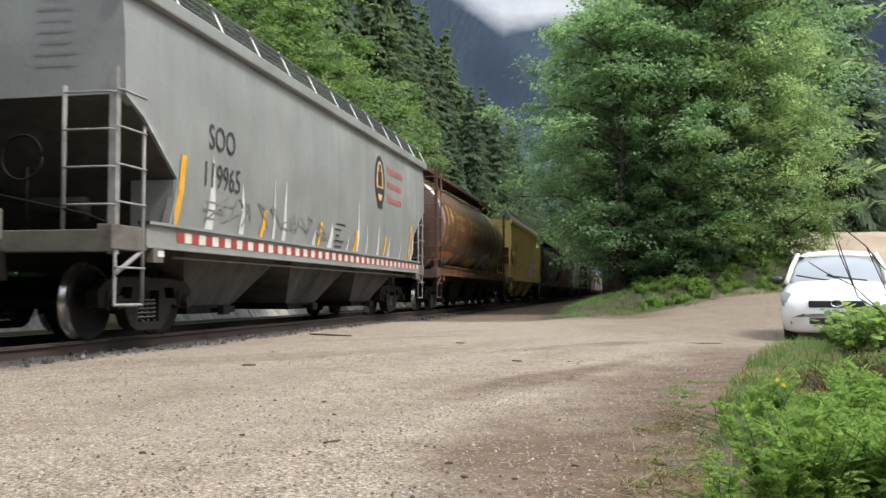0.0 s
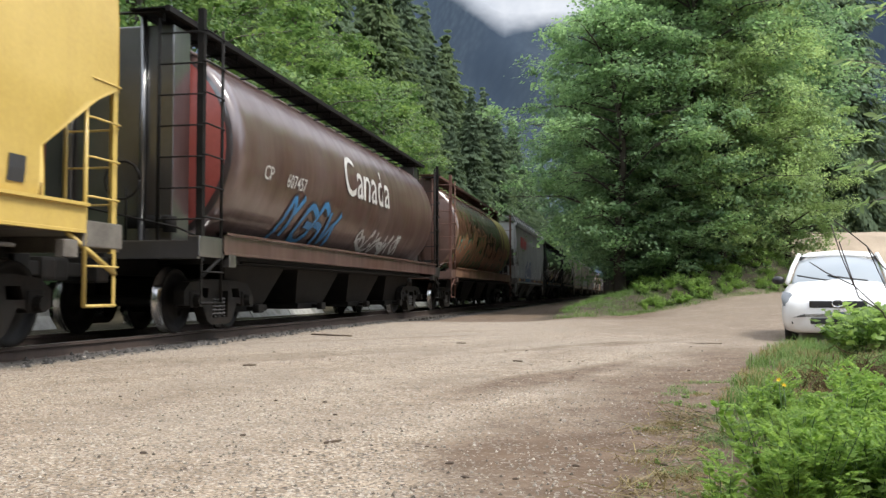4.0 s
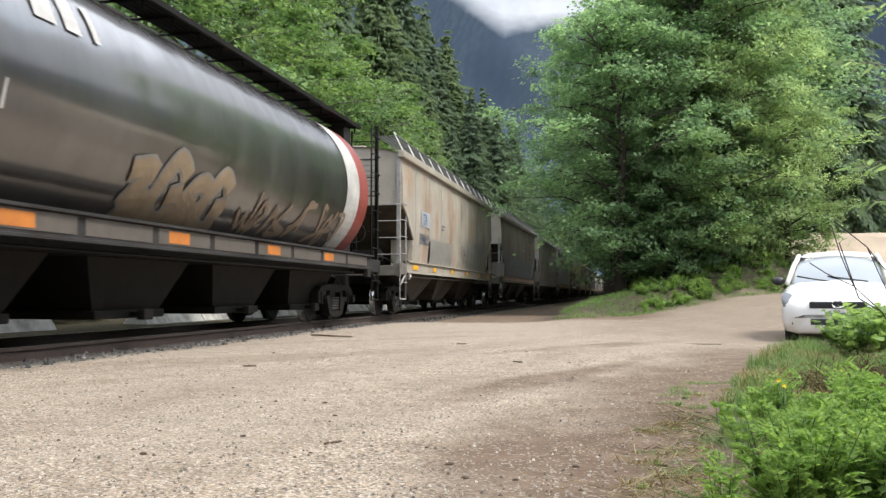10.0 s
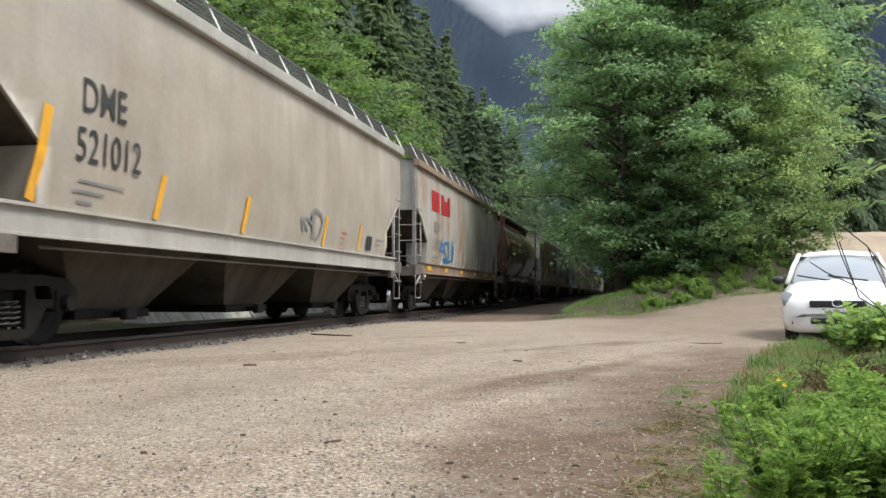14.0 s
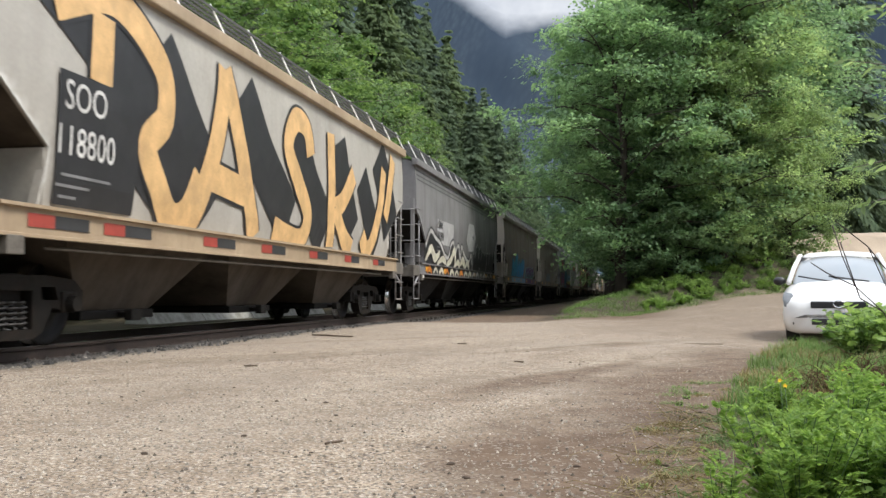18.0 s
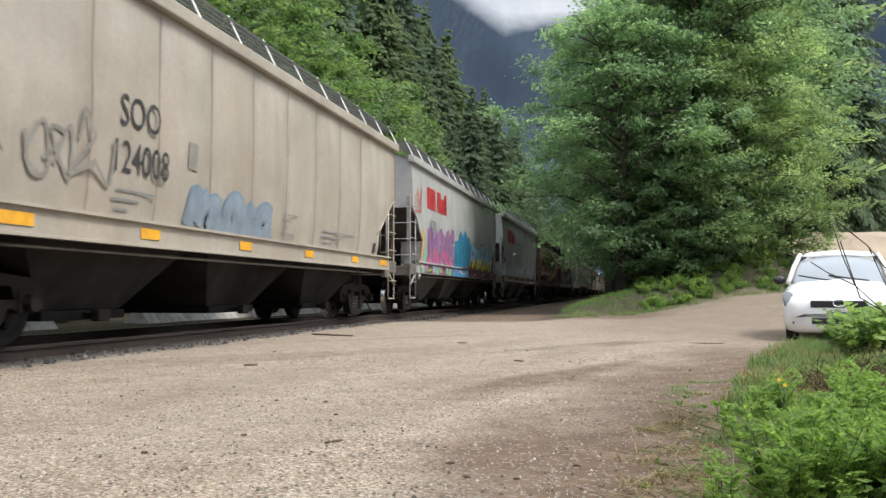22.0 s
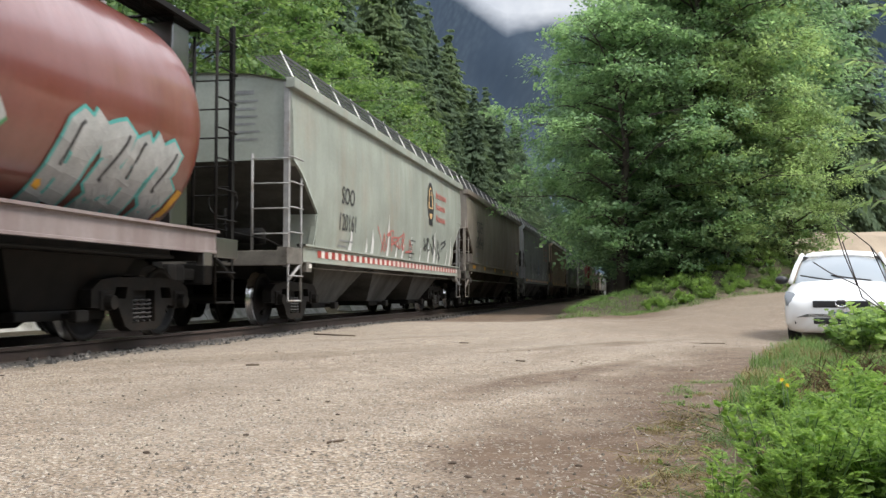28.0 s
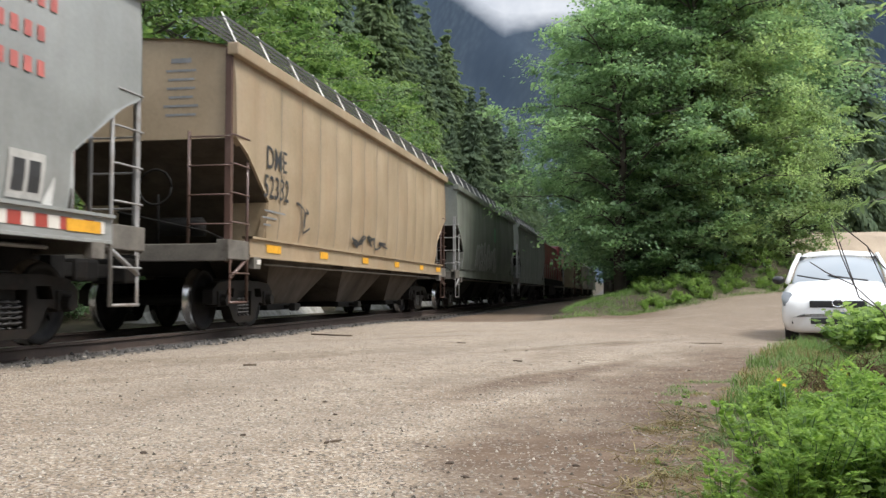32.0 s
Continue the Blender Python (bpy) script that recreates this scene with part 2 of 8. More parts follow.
def side_frame(sign):
    """The cast frame of a truck: an arch with two openings over the axle boxes."""
    bm = bmesh.new()
    x0, x1 = sorted((sign * 0.93, sign * 1.09))
    outline = ((-1.18, 0.40), (-1.18, 0.60), (-1.0, 0.72), (-0.55, 0.76), (0.55, 0.76), (1.0, 0.72), (1.18, 0.60), (1.18, 0.40),
               (0.82, 0.38), (0.62, 0.42), (0.44, 0.16), (0.30, 0.10), (-0.30, 0.10), (-0.44, 0.16), (-0.62, 0.42), (-0.82, 0.38))
    holes = (((-0.72, 0.50), (-0.44, 0.50), (-0.40, 0.64), (-0.66, 0.64)), ((0.44, 0.50), (0.72, 0.50), (0.66, 0.64), (0.40, 0.64)),
             ((-0.27, 0.20), (0.27, 0.20), (0.27, 0.60), (-0.27, 0.60)))
    loops = []
    edges = []
    for loop in (outline, *holes):
        vs = [bm.verts.new((x0, y, z)) for y, z in loop]
        edges += [bm.edges.new((vs[i], vs[(i + 1) % len(vs)])) for i in range(len(vs))]
        loops.append(vs)
    r = bmesh.ops.triangle_fill(bm, use_beauty=True, use_dissolve=False, edges=edges)
    faces = [g for g in r["geom"] if isinstance(g, bmesh.types.BMFace)]
    ext = bmesh.ops.extrude_face_region(bm, geom=faces)
    bmesh.ops.translate(bm, verts=[g for g in ext["geom"] if isinstance(g, bmesh.types.BMVert)], vec=(x1 - x0, 0, 0))
    bmesh.ops.recalc_face_normals(bm, faces=bm.faces)
    for y in (-0.89, 0.89):
        box(bm, x0 - 0.03, x1 + 0.03, y - 0.14, y + 0.14, 0.36, 0.60, 0.03)
    return mesh_from(bm, "side_frame")


def axle_cap(sign):
    bm = bmesh.new()
    bmesh.ops.create_cone(bm, cap_ends=True, segments=14, radius1=0.10, radius2=0.085, depth=0.12, matrix=Matrix.Translation((sign * 1.15, 0, 0.457)) @ Matrix.Rotation(math.pi / 2, 4, "Y"))
    return mesh_from(bm, "bearing_cap")


def coil(sign):
    """A nest of suspension springs, as stacked coils."""
    v, f = [], []
    for y in (-0.155, 0.0, 0.155):
        path = [(sign * 1.02 + 0.062 * math.cos(a), y + 0.062 * math.sin(a), 0.21 + 0.27 * a / (2 * math.pi * 5)) for a in [2 * math.pi * 5 * i / 50 for i in range(51)]]
        tube(v, f, path, 0.017, 4)
    return mesh_of("spring", v, f, True)


def wheel_profile():
    """One wheelset turned about its axle: axle, two hubs, plates, rims and flanges."""
    prof = [(-1.05, 0.07), (-0.84, 0.07), (-0.835, 0.13), (-0.80, 0.14), (-0.79, 0.37), (-0.82, 0.38), (-0.825, 0.445), (-0.82, 0.452), (-0.72, 0.457), (-0.715, 0.485), (-0.69, 0.482), (-0.69, 0.38), (-0.75, 0.36), (-0.74, 0.14), (-0.66, 0.12), (-0.65, 0.08), (0, 0.08)]
    prof += [(-x, r) for x, r in prof[-2::-1]]
    n = 28
    rows = [[(x, r * math.cos(2 * math.pi * k / n), r * math.sin(2 * math.pi * k / n)) for k in range(n + 1)] for x, r in prof]
    return grid_mesh("wheelset", rows, smooth=True)


def tread_band(sign):
    n = 28
    rows = [[(sign * x, r * math.cos(2 * math.pi * k / n), r * math.sin(2 * math.pi * k / n)) for k in range(n + 1)] for x, r in ((0.822, 0.454), (0.72, 0.4592), (0.7155, 0.487), (0.69, 0.4845))]
    return grid_mesh("tread", rows)


def wheel_marks(sign):
    """Paint dabs and bolt heads on the wheel plate that show its turning."""
    bm = bmesh.new()
    for a in (0.6,):
        box(bm, min(sign * 0.79, sign * 0.832), max(sign * 0.79, sign * 0.832), 0.24 * math.cos(a) - 0.03, 0.24 * math.cos(a) + 0.03, 0.24 * math.sin(a) - 0.03, 0.24 * math.sin(a) + 0.03)
    return mesh_from(bm, "wheel_boss")


WHEELS = []  # (wheelset, its car's number)


def truck(car, k, y):
    t = empty("truck", (0, y, 0))
    t.parent = car
    for s in (1, -1):
        piece("side_frame", kept(("side_frame", s), lambda: side_frame(s)), TRUCK_STEEL, t)
        piece("spring", kept(("coil", s), lambda: coil(s)), SPRING_STEEL, t, label="grey coil springs")
        if s > 0:
            for e in (-0.89, 0.89):
                piece("bearing_cap", kept(("cap", s), lambda: axle_cap(s)), TRUCK_STEEL, t, (0, e, 0))
    piece("bolster", kept("bolster", lambda: box_mesh("bolster", -1.0, 1.0, -0.22, 0.22, 0.48, 0.78, bevel=0.03)), BLACK_STEEL, t)
    for e in (-0.89, 0.89):
        w = piece("wheelset", kept("wheelset", wheel_profile), WHEEL_STEEL, t, (0, e, 0.457), "rusty steel wheels with bright treads")
        for s in (1, -1):
            piece("tread", kept(("tread", s), lambda: tread_band(s)), TREAD_STEEL, w)
            if s > 0:
                piece("wheel_boss", kept(("boss", s), lambda: wheel_marks(s)), TRUCK_STEEL, w)
        WHEELS.append((w, k))


def coupler(sign):
    bm = bmesh.new()
    y0, y1 = sorted((sign * 8.0, sign * 8.9))
    box(bm, -0.08, 0.08, y0, y1, 0.78, 0.96, 0.02)
    y0, y1 = sorted((sign * 8.72, sign * 9.02))
    box(bm, -0.16, 0.13, y0, y1, 0.72, 1.02, 0.05)
    y0, y1 = sorted((sign * 8.0, sign * 8.3))
    box(bm, -0.26, 0.26, y0, y1, 0.70, 1.05, 0.03)
    return mesh_from(bm, "coupler")


def platform(sign, inner):
    bm = bmesh.new()
    y0, y1 = sorted((sign * inner, sign * 8.07))
    box(bm, -1.52, 1.52, y0, y1, 1.20, 1.25, 0.01)
    y0, y1 = sorted((sign * 7.97, sign * 8.09))
    box(bm, -1.55, 1.55, y0, y1, 1.02, 1.27, 0.015)
    for s in (-1, 1):
        x0, x1 = sorted((s * 1.40, s * 1.58))
        y0, y1 = sorted((sign * 7.32, sign * 8.09))
        box(bm, x0, x1, y0, y1, 1.05, 1.33, 0.015)
        y0, y1 = sorted((sign * 6.95, sign * 7.2))
        box(bm, min(s * 1.50, s * 1.605), max(s * 1.50, s * 1.605), y0, y1, 0.93, 1.11, 0.01)
    return mesh_from(bm, "end_platform")


def stile(sx, sy, which, top, corner):
    """One upright of the corner ladder, or the stirrup that joins two of them below."""
    X, Y = sx * 1.56, sy * 7.99
    if which == "corner":
        bm = bmesh.new()
        box(bm, min(X, X - sx * 0.015), max(X, X - sx * 0.015), min(Y, Y - sy * 0.09), max(Y, Y - sy * 0.09), 1.0, corner)
        box(bm, min(X - sx * 0.015, X - sx * 0.09), max(X - sx * 0.015, X - sx * 0.09), min(Y, Y - sy * 0.015), max(Y, Y - sy * 0.015), 1.0, corner)
        box(bm, min(X, X - sx * 0.015), max(X, X - sx * 0.015), min(Y, Y - sy * 0.05), max(Y, Y - sy * 0.05), 0.42, 1.0)
        return mesh_from(bm, "corner_post")
    if which == "end":
        return tube_mesh("stile", [[(sx * 0.92, Y, 1.2), (sx * 0.92, Y, top)]], 0.026, 6)
    if which == "side":
        return tube_mesh("stile", [[(X, sy * 7.38, 0.42), (X, sy * 7.38, top - 0.05)]], 0.024, 6)
    if which == "brace":
        return tube_mesh("brace", [[(X, sy * 7.97, 0.78), (X - sx * 0.02, sy * 7.10, 1.18)]], 0.030, 5)
    return tube_mesh("stirrup", [[(X, Y, 0.43), (X, sy * 7.38, 0.43)]], 0.02, 5)


def grab(sx, sy, side):
    X, Y = sx * 1.56, sy * 7.99
    if side:
        return tube_mesh("rung", [[(X, Y, 0), (X + sx * 0.05, Y - sy * 0.04, 0), (X + sx * 0.05, sy * 7.42, 0), (X, sy * 7.38, 0)]], 0.013, 5)
    return tube_mesh("rung", [[(X, Y, 0), (X - sx * 0.04, Y + sy * 0.05, 0), (sx * 0.96, Y + sy * 0.05, 0), (sx * 0.92, Y, 0)]], 0.013, 5)


def plain_ladder(sx, sy, top, corner):
    """The ladder on the side away from the road, in one mesh."""
    X, Y = sx * 1.56, sy * 7.99
    paths = [[(X, Y, 0.42), (X, Y, corner)], [(sx * 0.92, Y, 1.2), (sx * 0.92, Y, top)], [(X, sy * 7.38, 0.42), (X, sy * 7.38, top)]]
    z = 1.58
    while z < top:
        paths += [[(sx * 0.92, Y, z), (X, Y, z), (X, sy * 7.38, z)]]
        z += 0.42
    return tube_mesh("ladder", paths, 0.02, 5)


def ladder(car, sx, sy, paint, top=2.75, corner=3.0):
    if sx < 0:
        piece("ladder", kept(("plad", sx, sy, top, corner), lambda: plain_ladder(sx, sy, top, corner)), paint, car)
        return
    lad = empty("ladder")
    lad.parent = car
    for which, name in (("corner", "corner_post"), ("end", "stile"), ("side", "stile"), ("brace", "brace"), ("stirrup", "stirrup")):
        piece(name, kept((which, sx, sy, top, corner), lambda: stile(sx, sy, which, top, corner)), paint, lad)
    z = 1.58
    while z < top:
        piece("rung", kept(("rs", sx, sy), lambda: grab(sx, sy, True)), paint, lad, (0, 0, z))
        piece("rung", kept(("re", sx, sy), lambda: grab(sx, sy, False)), paint, lad, (0, 0, z - 0.03))
        z += 0.42
    piece("rung", kept(("rs", sx, sy), lambda: grab(sx, sy, True)), paint, lad, (0, 0, 0.85))


def running_board(x, z, half, fine):
    """Open grating along the roof on brackets."""
    v, f = [], []

    def bar(a, b, w, h):
        base = len(v)
        (x0, y0, z0), (x1, y1, z1) = a, b
        for xx in (x0 - w, x1 + w):
            for yy in (y0, y1):
                for zz in (z0, z1 + h):
                    v.append((xx, yy, zz))
        f.extend(tuple(base + i for i in q) for q in ((0, 1, 3, 2), (4, 6, 7, 5), (0, 4, 5, 1), (2, 3, 7, 6), (0, 2, 6, 4), (1, 5, 7, 3)))
    for s in (-1, 1):
        for i in range(6):
            bar((s * (x + 0.10 * i), -half, z), (s * (x + 0.10 * i), half, z), 0.006, 0.035)
        n = int(2 * half / fine)
        for j in range(n + 1):
            y = -half + j * fine
            bar((min(s * x, s * (x + 0.5)), y - 0.005, z + 0.01), (max(s * x, s * (x + 0.5)), y + 0.005, z + 0.01), 0.0, 0.012)
    return mesh_of("running_board", v, f)


def roof_posts(half, x0, x1, z0, z1, step):
    v, f = [], []
    y = -half
    while y <= half + 0.01:
        for s in (-1, 1):
            tube(v, f, [(s * x0, y, z0), (s * x1, y, z1)], 0.015, 4)
        y += step
    return mesh_of("bracket", v, f)


def hopper_roof(half):
    prof = [(-1.60, EAVE), (-1.56, 4.12), (-0.9, 4.26), (0, 4.32), (0.9, 4.26), (1.56, 4.12), (1.60, EAVE)]
    rows = [[(x, y, z) for x, z in prof] for y in np.linspace(-half, half, 12)]
    me = grid_mesh("roof", [[(float(x), float(y), float(z)) for x, y, z in r] for r in rows])
    return me


def hatch_covers(half):
    bm = bmesh.new()
    y = -half + 0.8
    while y < half - 0.8:
        box(bm, -0.42, 0.42, y, y + 1.45, 4.33, 4.45, 0.03)
        y += 1.6
    return mesh_from(bm, "hatch_cover")


def end_panel(sign):
    return grid_mesh("end_panel", [[(x * flat_side(z), sign * (HALF - 0.05), z if i < 3 else lerp_table(abs(x) * 1.555, ((0, 4.318), (0.9, 4.258), (1.56, 4.118)))) for x in np.linspace(-1, 1, 9).tolist()] for i, z in enumerate((2.8, 3.2, 3.6, EAVE))], False, sign < 0)


def slope_sheet(sign):
    rows = [[(x * w, sign * y, z) for x in (-1, -0.5, 0, 0.5, 1)] for y, z, w in ((7.88, 2.8, 1.58), (7.48, 2.60, 1.57), (6.62, 2.0, 1.56), (5.8, 1.22, 1.46))]
    return grid_mesh("slope_sheet", rows, False, sign > 0)


def gusset(sx, sy):
    """The upright plate under the slope sheet, beside the brake gear."""
    x0, x1 = sorted((sx * 0.98, sx * 1.565))
    y0, y1 = sorted((sy * 6.61, sy * 6.64))
    return box_mesh("end_gusset", x0, x1, y0, y1, 1.26, 1.985)


def edge_strip(sx, sy):
    """The folded flange along the cut-away end of a side sheet."""
    zs = sorted([1.40 + 2.65 * i / 24 for i in range(25)] + [2.0, 2.62, 2.8])
    rows = [[(sx * (flat_side(z) + 0.006), sy * (flat_end(z) - 0.0), z) for z in zs], [(sx * (flat_side(z) - 0.10), sy * flat_end(z), z) for z in zs]]
    return grid_mesh("edge_flange", rows, False)


def brake_gear():
    v, f = [], []
    tube(v, f, [(0.3, -7.6, 1.55), (0.95, -7.6, 1.55)], 0.14, 10)
    tube(v, f, [(0.95, -7.7, 1.4), (0.95, -7.7, 1.62)], 0.10, 8)
    tube(v, f, [(0.4, -7.9, 1.25), (0.4, -7.9, 2.0)], 0.02, 5)
    tube(v, f, [(-0.2, -8.0, 1.75), (1.2, -8.0, 1.45), (1.3, -7.6, 1.35)], 0.015, 5)
    ring = [(0.4 + 0.26 * math.cos(a), -8.0, 2.1 + 0.26 * math.sin(a)) for a in np.linspace(0, 2 * math.pi, 15).tolist()]
    tube(v, f, ring, 0.018, 5)
    return mesh_of("brake_gear", v, f, True)


def hopper_car(k, paint, trim, under, bars, scallop=0.0, panels=9, lift=0.0):
    """A covered hopper with straight sides and three bays."""
    car = empty("hopper_car")
    for s in (1, -1):
        piece("side_sheet", kept(("side", s, scallop, panels), lambda: side_sheet(s, scallop, panels)), paint, car)
        piece("end_panel", kept(("end", s), lambda: end_panel(s)), paint, car)
        # slope sheets and bays get paint darkened for the shade they lie in
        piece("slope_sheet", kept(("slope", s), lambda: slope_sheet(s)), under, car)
        piece("side_sill", kept(("sill", s), lambda: side_sill(s, 7.35)), trim, car, (0, 0, lift))
        piece("roof_chord", kept(("chord", s), lambda: box_mesh("roof_chord", min(s * 1.50, s * 1.67), max(s * 1.50, s * 1.67), -8.02, 8.02, 3.99, 4.17, bevel=0.02)), trim, car)
        piece("end_platform", kept(("plat", s), lambda: platform(s, 6.7)), GRIMY, car)
        piece("coupler", kept(("coup", s), lambda: coupler(s)), BLACK_STEEL, car)
        for e in (1, -1):
            ladder(car, s, e, bars, 2.9, 4.1 if e < 0 and k in (6, 9, 12, 22, 24, 25) else 3.1)
            piece("edge_flange", kept(("edge", s, e), lambda: edge_strip(s, e)), paint, car)
            # rear gussets take the shaded underside colour, front ones the car's paint
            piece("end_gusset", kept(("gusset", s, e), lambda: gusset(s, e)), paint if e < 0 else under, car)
    piece("roof", kept("roof", lambda: hopper_roof(HALF)), trim, car)
    piece("running_board", kept("board", lambda: running_board(1.0, 4.50, 8.1, 0.11)), GRATING, car, label="open steel grating walkway")
    piece("bracket", kept("posts", lambda: roof_posts(8.0, 1.63, 1.40, 4.16, 4.62, 1.33)), BRIGHT_BAR, car)["kind"] = "stuff"
    piece("hatch_cover", kept("hatch", lambda: hatch_covers(HALF)), trim, car)
    for y in (-4.1, 0.0, 4.1):
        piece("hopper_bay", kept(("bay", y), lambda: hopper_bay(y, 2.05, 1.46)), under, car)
        piece("gate", kept(("gate", y), lambda: gate(y)), BLACK_STEEL, car, label="black discharge gate")
    piece("centre_sill", kept("csill", lambda: box_mesh("centre_sill", -0.2, 0.2, -8.1, 8.1, 0.82, 1.12)), BLACK_STEEL, car)
    piece("brake_pipe", kept("pipe", lambda: tube_mesh("brake_pipe", [[(1.44, -6.4, 1.02), (1.44, 6.4, 1.02)]], 0.022, 5)), GRIMY, car)
    piece("brake_gear", kept("brake", brake_gear), BLACK_STEEL, car)
    for y in (-6.35, 6.35):
        truck(car, k, y)
    return car


def drum(half):
    rows = []
    for yy in [-1, -0.996, -0.985] + np.linspace(-0.97, 0.97, 90).tolist() + [0.985, 0.996, 1]:
        r = 0.93 if abs(yy) == 1 else 0.97 if abs(yy) > 0.99 else 0.99 if abs(yy) > 0.98 else 1.0
        row = []
        for a in np.linspace(-62, 242, 42).tolist():
            c, s = math.cos(radians(a)), math.sin(radians(a))
            g = r * (1 - 0.007 * (1 - abs(math.sin(math.pi * yy * 5.5)) ** 0.4))
            row.append((1.62 * c * g, yy * half, 2.72 + 1.62 * s * g))
        rows.append(row)
    return grid_mesh("tank", rows)


def drum_end(sign, half):
    rows = []
    for i in range(9):
        r = i / 8
        rows.append([(1.51 * r * math.cos(a), sign * (half + 0.20 * (1 - r * r)), 2.72 + 1.51 * r * math.sin(a)) for a in np.linspace(0, 2 * math.pi, 41).tolist()])
    return grid_mesh("tank_end", rows, True, sign > 0)


def cylinder_car(k, paint, trim, under, bars):
    """A cylindrical covered hopper with four bays and a wide roof walkway."""
    car = empty("cylindrical_hopper_car")
    half = 6.9
    piece("tank", kept("drum", lambda: drum(half)), paint, car)
    for s in (1, -1):
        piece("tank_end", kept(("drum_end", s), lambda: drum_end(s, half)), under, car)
        piece("side_sill", kept(("sill_c", s), lambda: side_sill(s, 7.35)), trim, car)
        piece("end_platform", kept(("plat", s), lambda: platform(s, 6.7)), under, car)
        piece("coupler", kept(("coup", s), lambda: coupler(s)), BLACK_STEEL, car)
        piece("roof_edge", kept(("redge", s), lambda: box_mesh("roof_edge", min(s * 1.05, s * 1.11), max(s * 1.05, s * 1.11), -8.1, 8.1, 4.36, 4.44)), bars, car)
        piece("walkway_pan", kept(("wpan", s), lambda: box_mesh("walkway_pan", min(s * 0.50, s * 1.05), max(s * 0.50, s * 1.05), -8.08, 8.08, 4.412, 4.424)), bars, car)
        piece("end_frame", kept(("eframe", s), lambda: tube_mesh("end_frame", [[(0.55, s * 7.75, 1.2), (0.55, s * 7.75, 4.4)], [(-0.55, s * 7.75, 1.2), (-0.55, s * 7.75, 4.4)], [(0.55, s * 7.75, 1.3), (0.2, s * 7.0, 2.2)]], 0.05, 6)), under, car)
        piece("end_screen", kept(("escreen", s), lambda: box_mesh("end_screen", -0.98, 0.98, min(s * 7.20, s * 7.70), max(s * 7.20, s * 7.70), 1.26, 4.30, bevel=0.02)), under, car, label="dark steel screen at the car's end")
        for e in (1, -1):
            ladder(car, s, e, bars, 4.3, 4.4)
    piece("running_board", kept("board_c", lambda: running_board(0.55, 4.40, 8.1, 0.085)), bars, car, label="open steel grating walkway")
    piece("walkway_frame", kept("posts_c", lambda: roof_posts(8.0, 0.98, 0.98, 4.25, 4.40, 0.8)), bars, car)["kind"] = "stuff"
    for y in np.linspace(-8, 8, 21).tolist():
        piece("crossbar", kept("crossb", lambda: tube_mesh("crossbar", [[(-1.08, 0, 4.39), (1.08, 0, 4.39)]], 0.022, 4)), bars, car, (0, y, 0))
    piece("hatch_cover", kept("hatch_c", lambda: box_mesh("hatch_cover", -0.35, 0.35, -6.6, 6.6, 4.31, 4.43, bevel=0.03)), trim, car)
    for y in (-4.9, -1.65, 1.65, 4.9):
        piece("hopper_bay", kept(("bay_c", y), lambda: hopper_bay(y, 1.55, 1.2)), BLACK_STEEL, car)
        piece("gate", kept(("gate", y), lambda: gate(y)), BLACK_STEEL, car, label="black discharge gate")
    piece("skirt", kept("skirt_c", lambda: box_mesh("skirt", -1.30, 1.30, -6.6, 6.6, 1.0, 1.33)), BLACK_STEEL, car)
    piece("centre_sill", kept("csill", lambda: box_mesh("centre_sill", -0.2, 0.2, -8.1, 8.1, 0.82, 1.12)), BLACK_STEEL, car)
    piece("brake_pipe", kept("pipe", lambda: tube_mesh("brake_pipe", [[(1.44, -6.4, 1.02), (1.44, 6.4, 1.02)]], 0.022, 5)), BLACK_STEEL, car)
    piece("brake_gear", kept("brake", brake_gear), BLACK_STEEL, car)
    for y in (-6.35, 6.35):
        truck(car, k, y)
    return car


# ---- writing and paint on the cars' sides ----
def shear_fit(points, side, off):
    return [(side(z) + off, y, z) for y, z in points]


def text_flat(string, height, squeeze=1.0):
    """The flat mesh of a word in the built-in font: points (u, w) from the lower left corner, and faces."""
    cu = bpy.data.curves.new("word", "FONT")
    cu.body, cu.size, cu.fill_mode = string, 1.0, "FRONT"
    cu.resolution_u, cu.offset = 3, 0.004
    ob = bpy.data.objects.new("word", cu)
    me = ob.to_mesh()
    pts = [(v.co.x, v.co.y) for v in me.vertices]
    faces = [tuple(p.vertices) for p in me.polygons]
    ob.to_mesh_clear()
    bpy.data.objects.remove(ob)
    bpy.data.curves.remove(cu)
    if not pts:
        return [], []
    lo = min(p[0] for p in pts)
    s = height / 0.70
    return [((u - lo) * s * squeeze, w * s) for u, w in pts], faces


def lettering(car, string, y, z, height, material, side, squeeze=1.0, name="lettering", off=0.012, label=""):
    pts, faces = text_flat(string, height, squeeze)
    if pts:
        me = mesh_of(name, shear_fit([(y + u, z + w) for u, w in pts], side, off), faces)
        return piece(name, me, material, car, label=label)


def bars_of(car, rects, material, side, name="data_stencil", off=0.012, label=""):
    """Plain bars (y, z, width, height) laid on the side."""
    v, f = [], []
    for y, z, w, h in rects:
        n = max(1, int(h / 0.12))
        m = max(1, int(w / 1.0))
        for i in range(n):
            for j in range(m):
                b = len(v)
                z0, z1 = z + h * i / n, z + h * (i + 1) / n
                y0, y1 = y + w * j / m, y + w * (j + 1) / m
                v += [(side(z0) + off, y0, z0), (side(z0) + off, y1, z0), (side(z1) + off, y1, z1), (side(z1) + off, y0, z1)]
                f.append((b, b + 1, b + 2, b + 3))
    return piece(name, mesh_of(name, v, f), material, car, label=label)


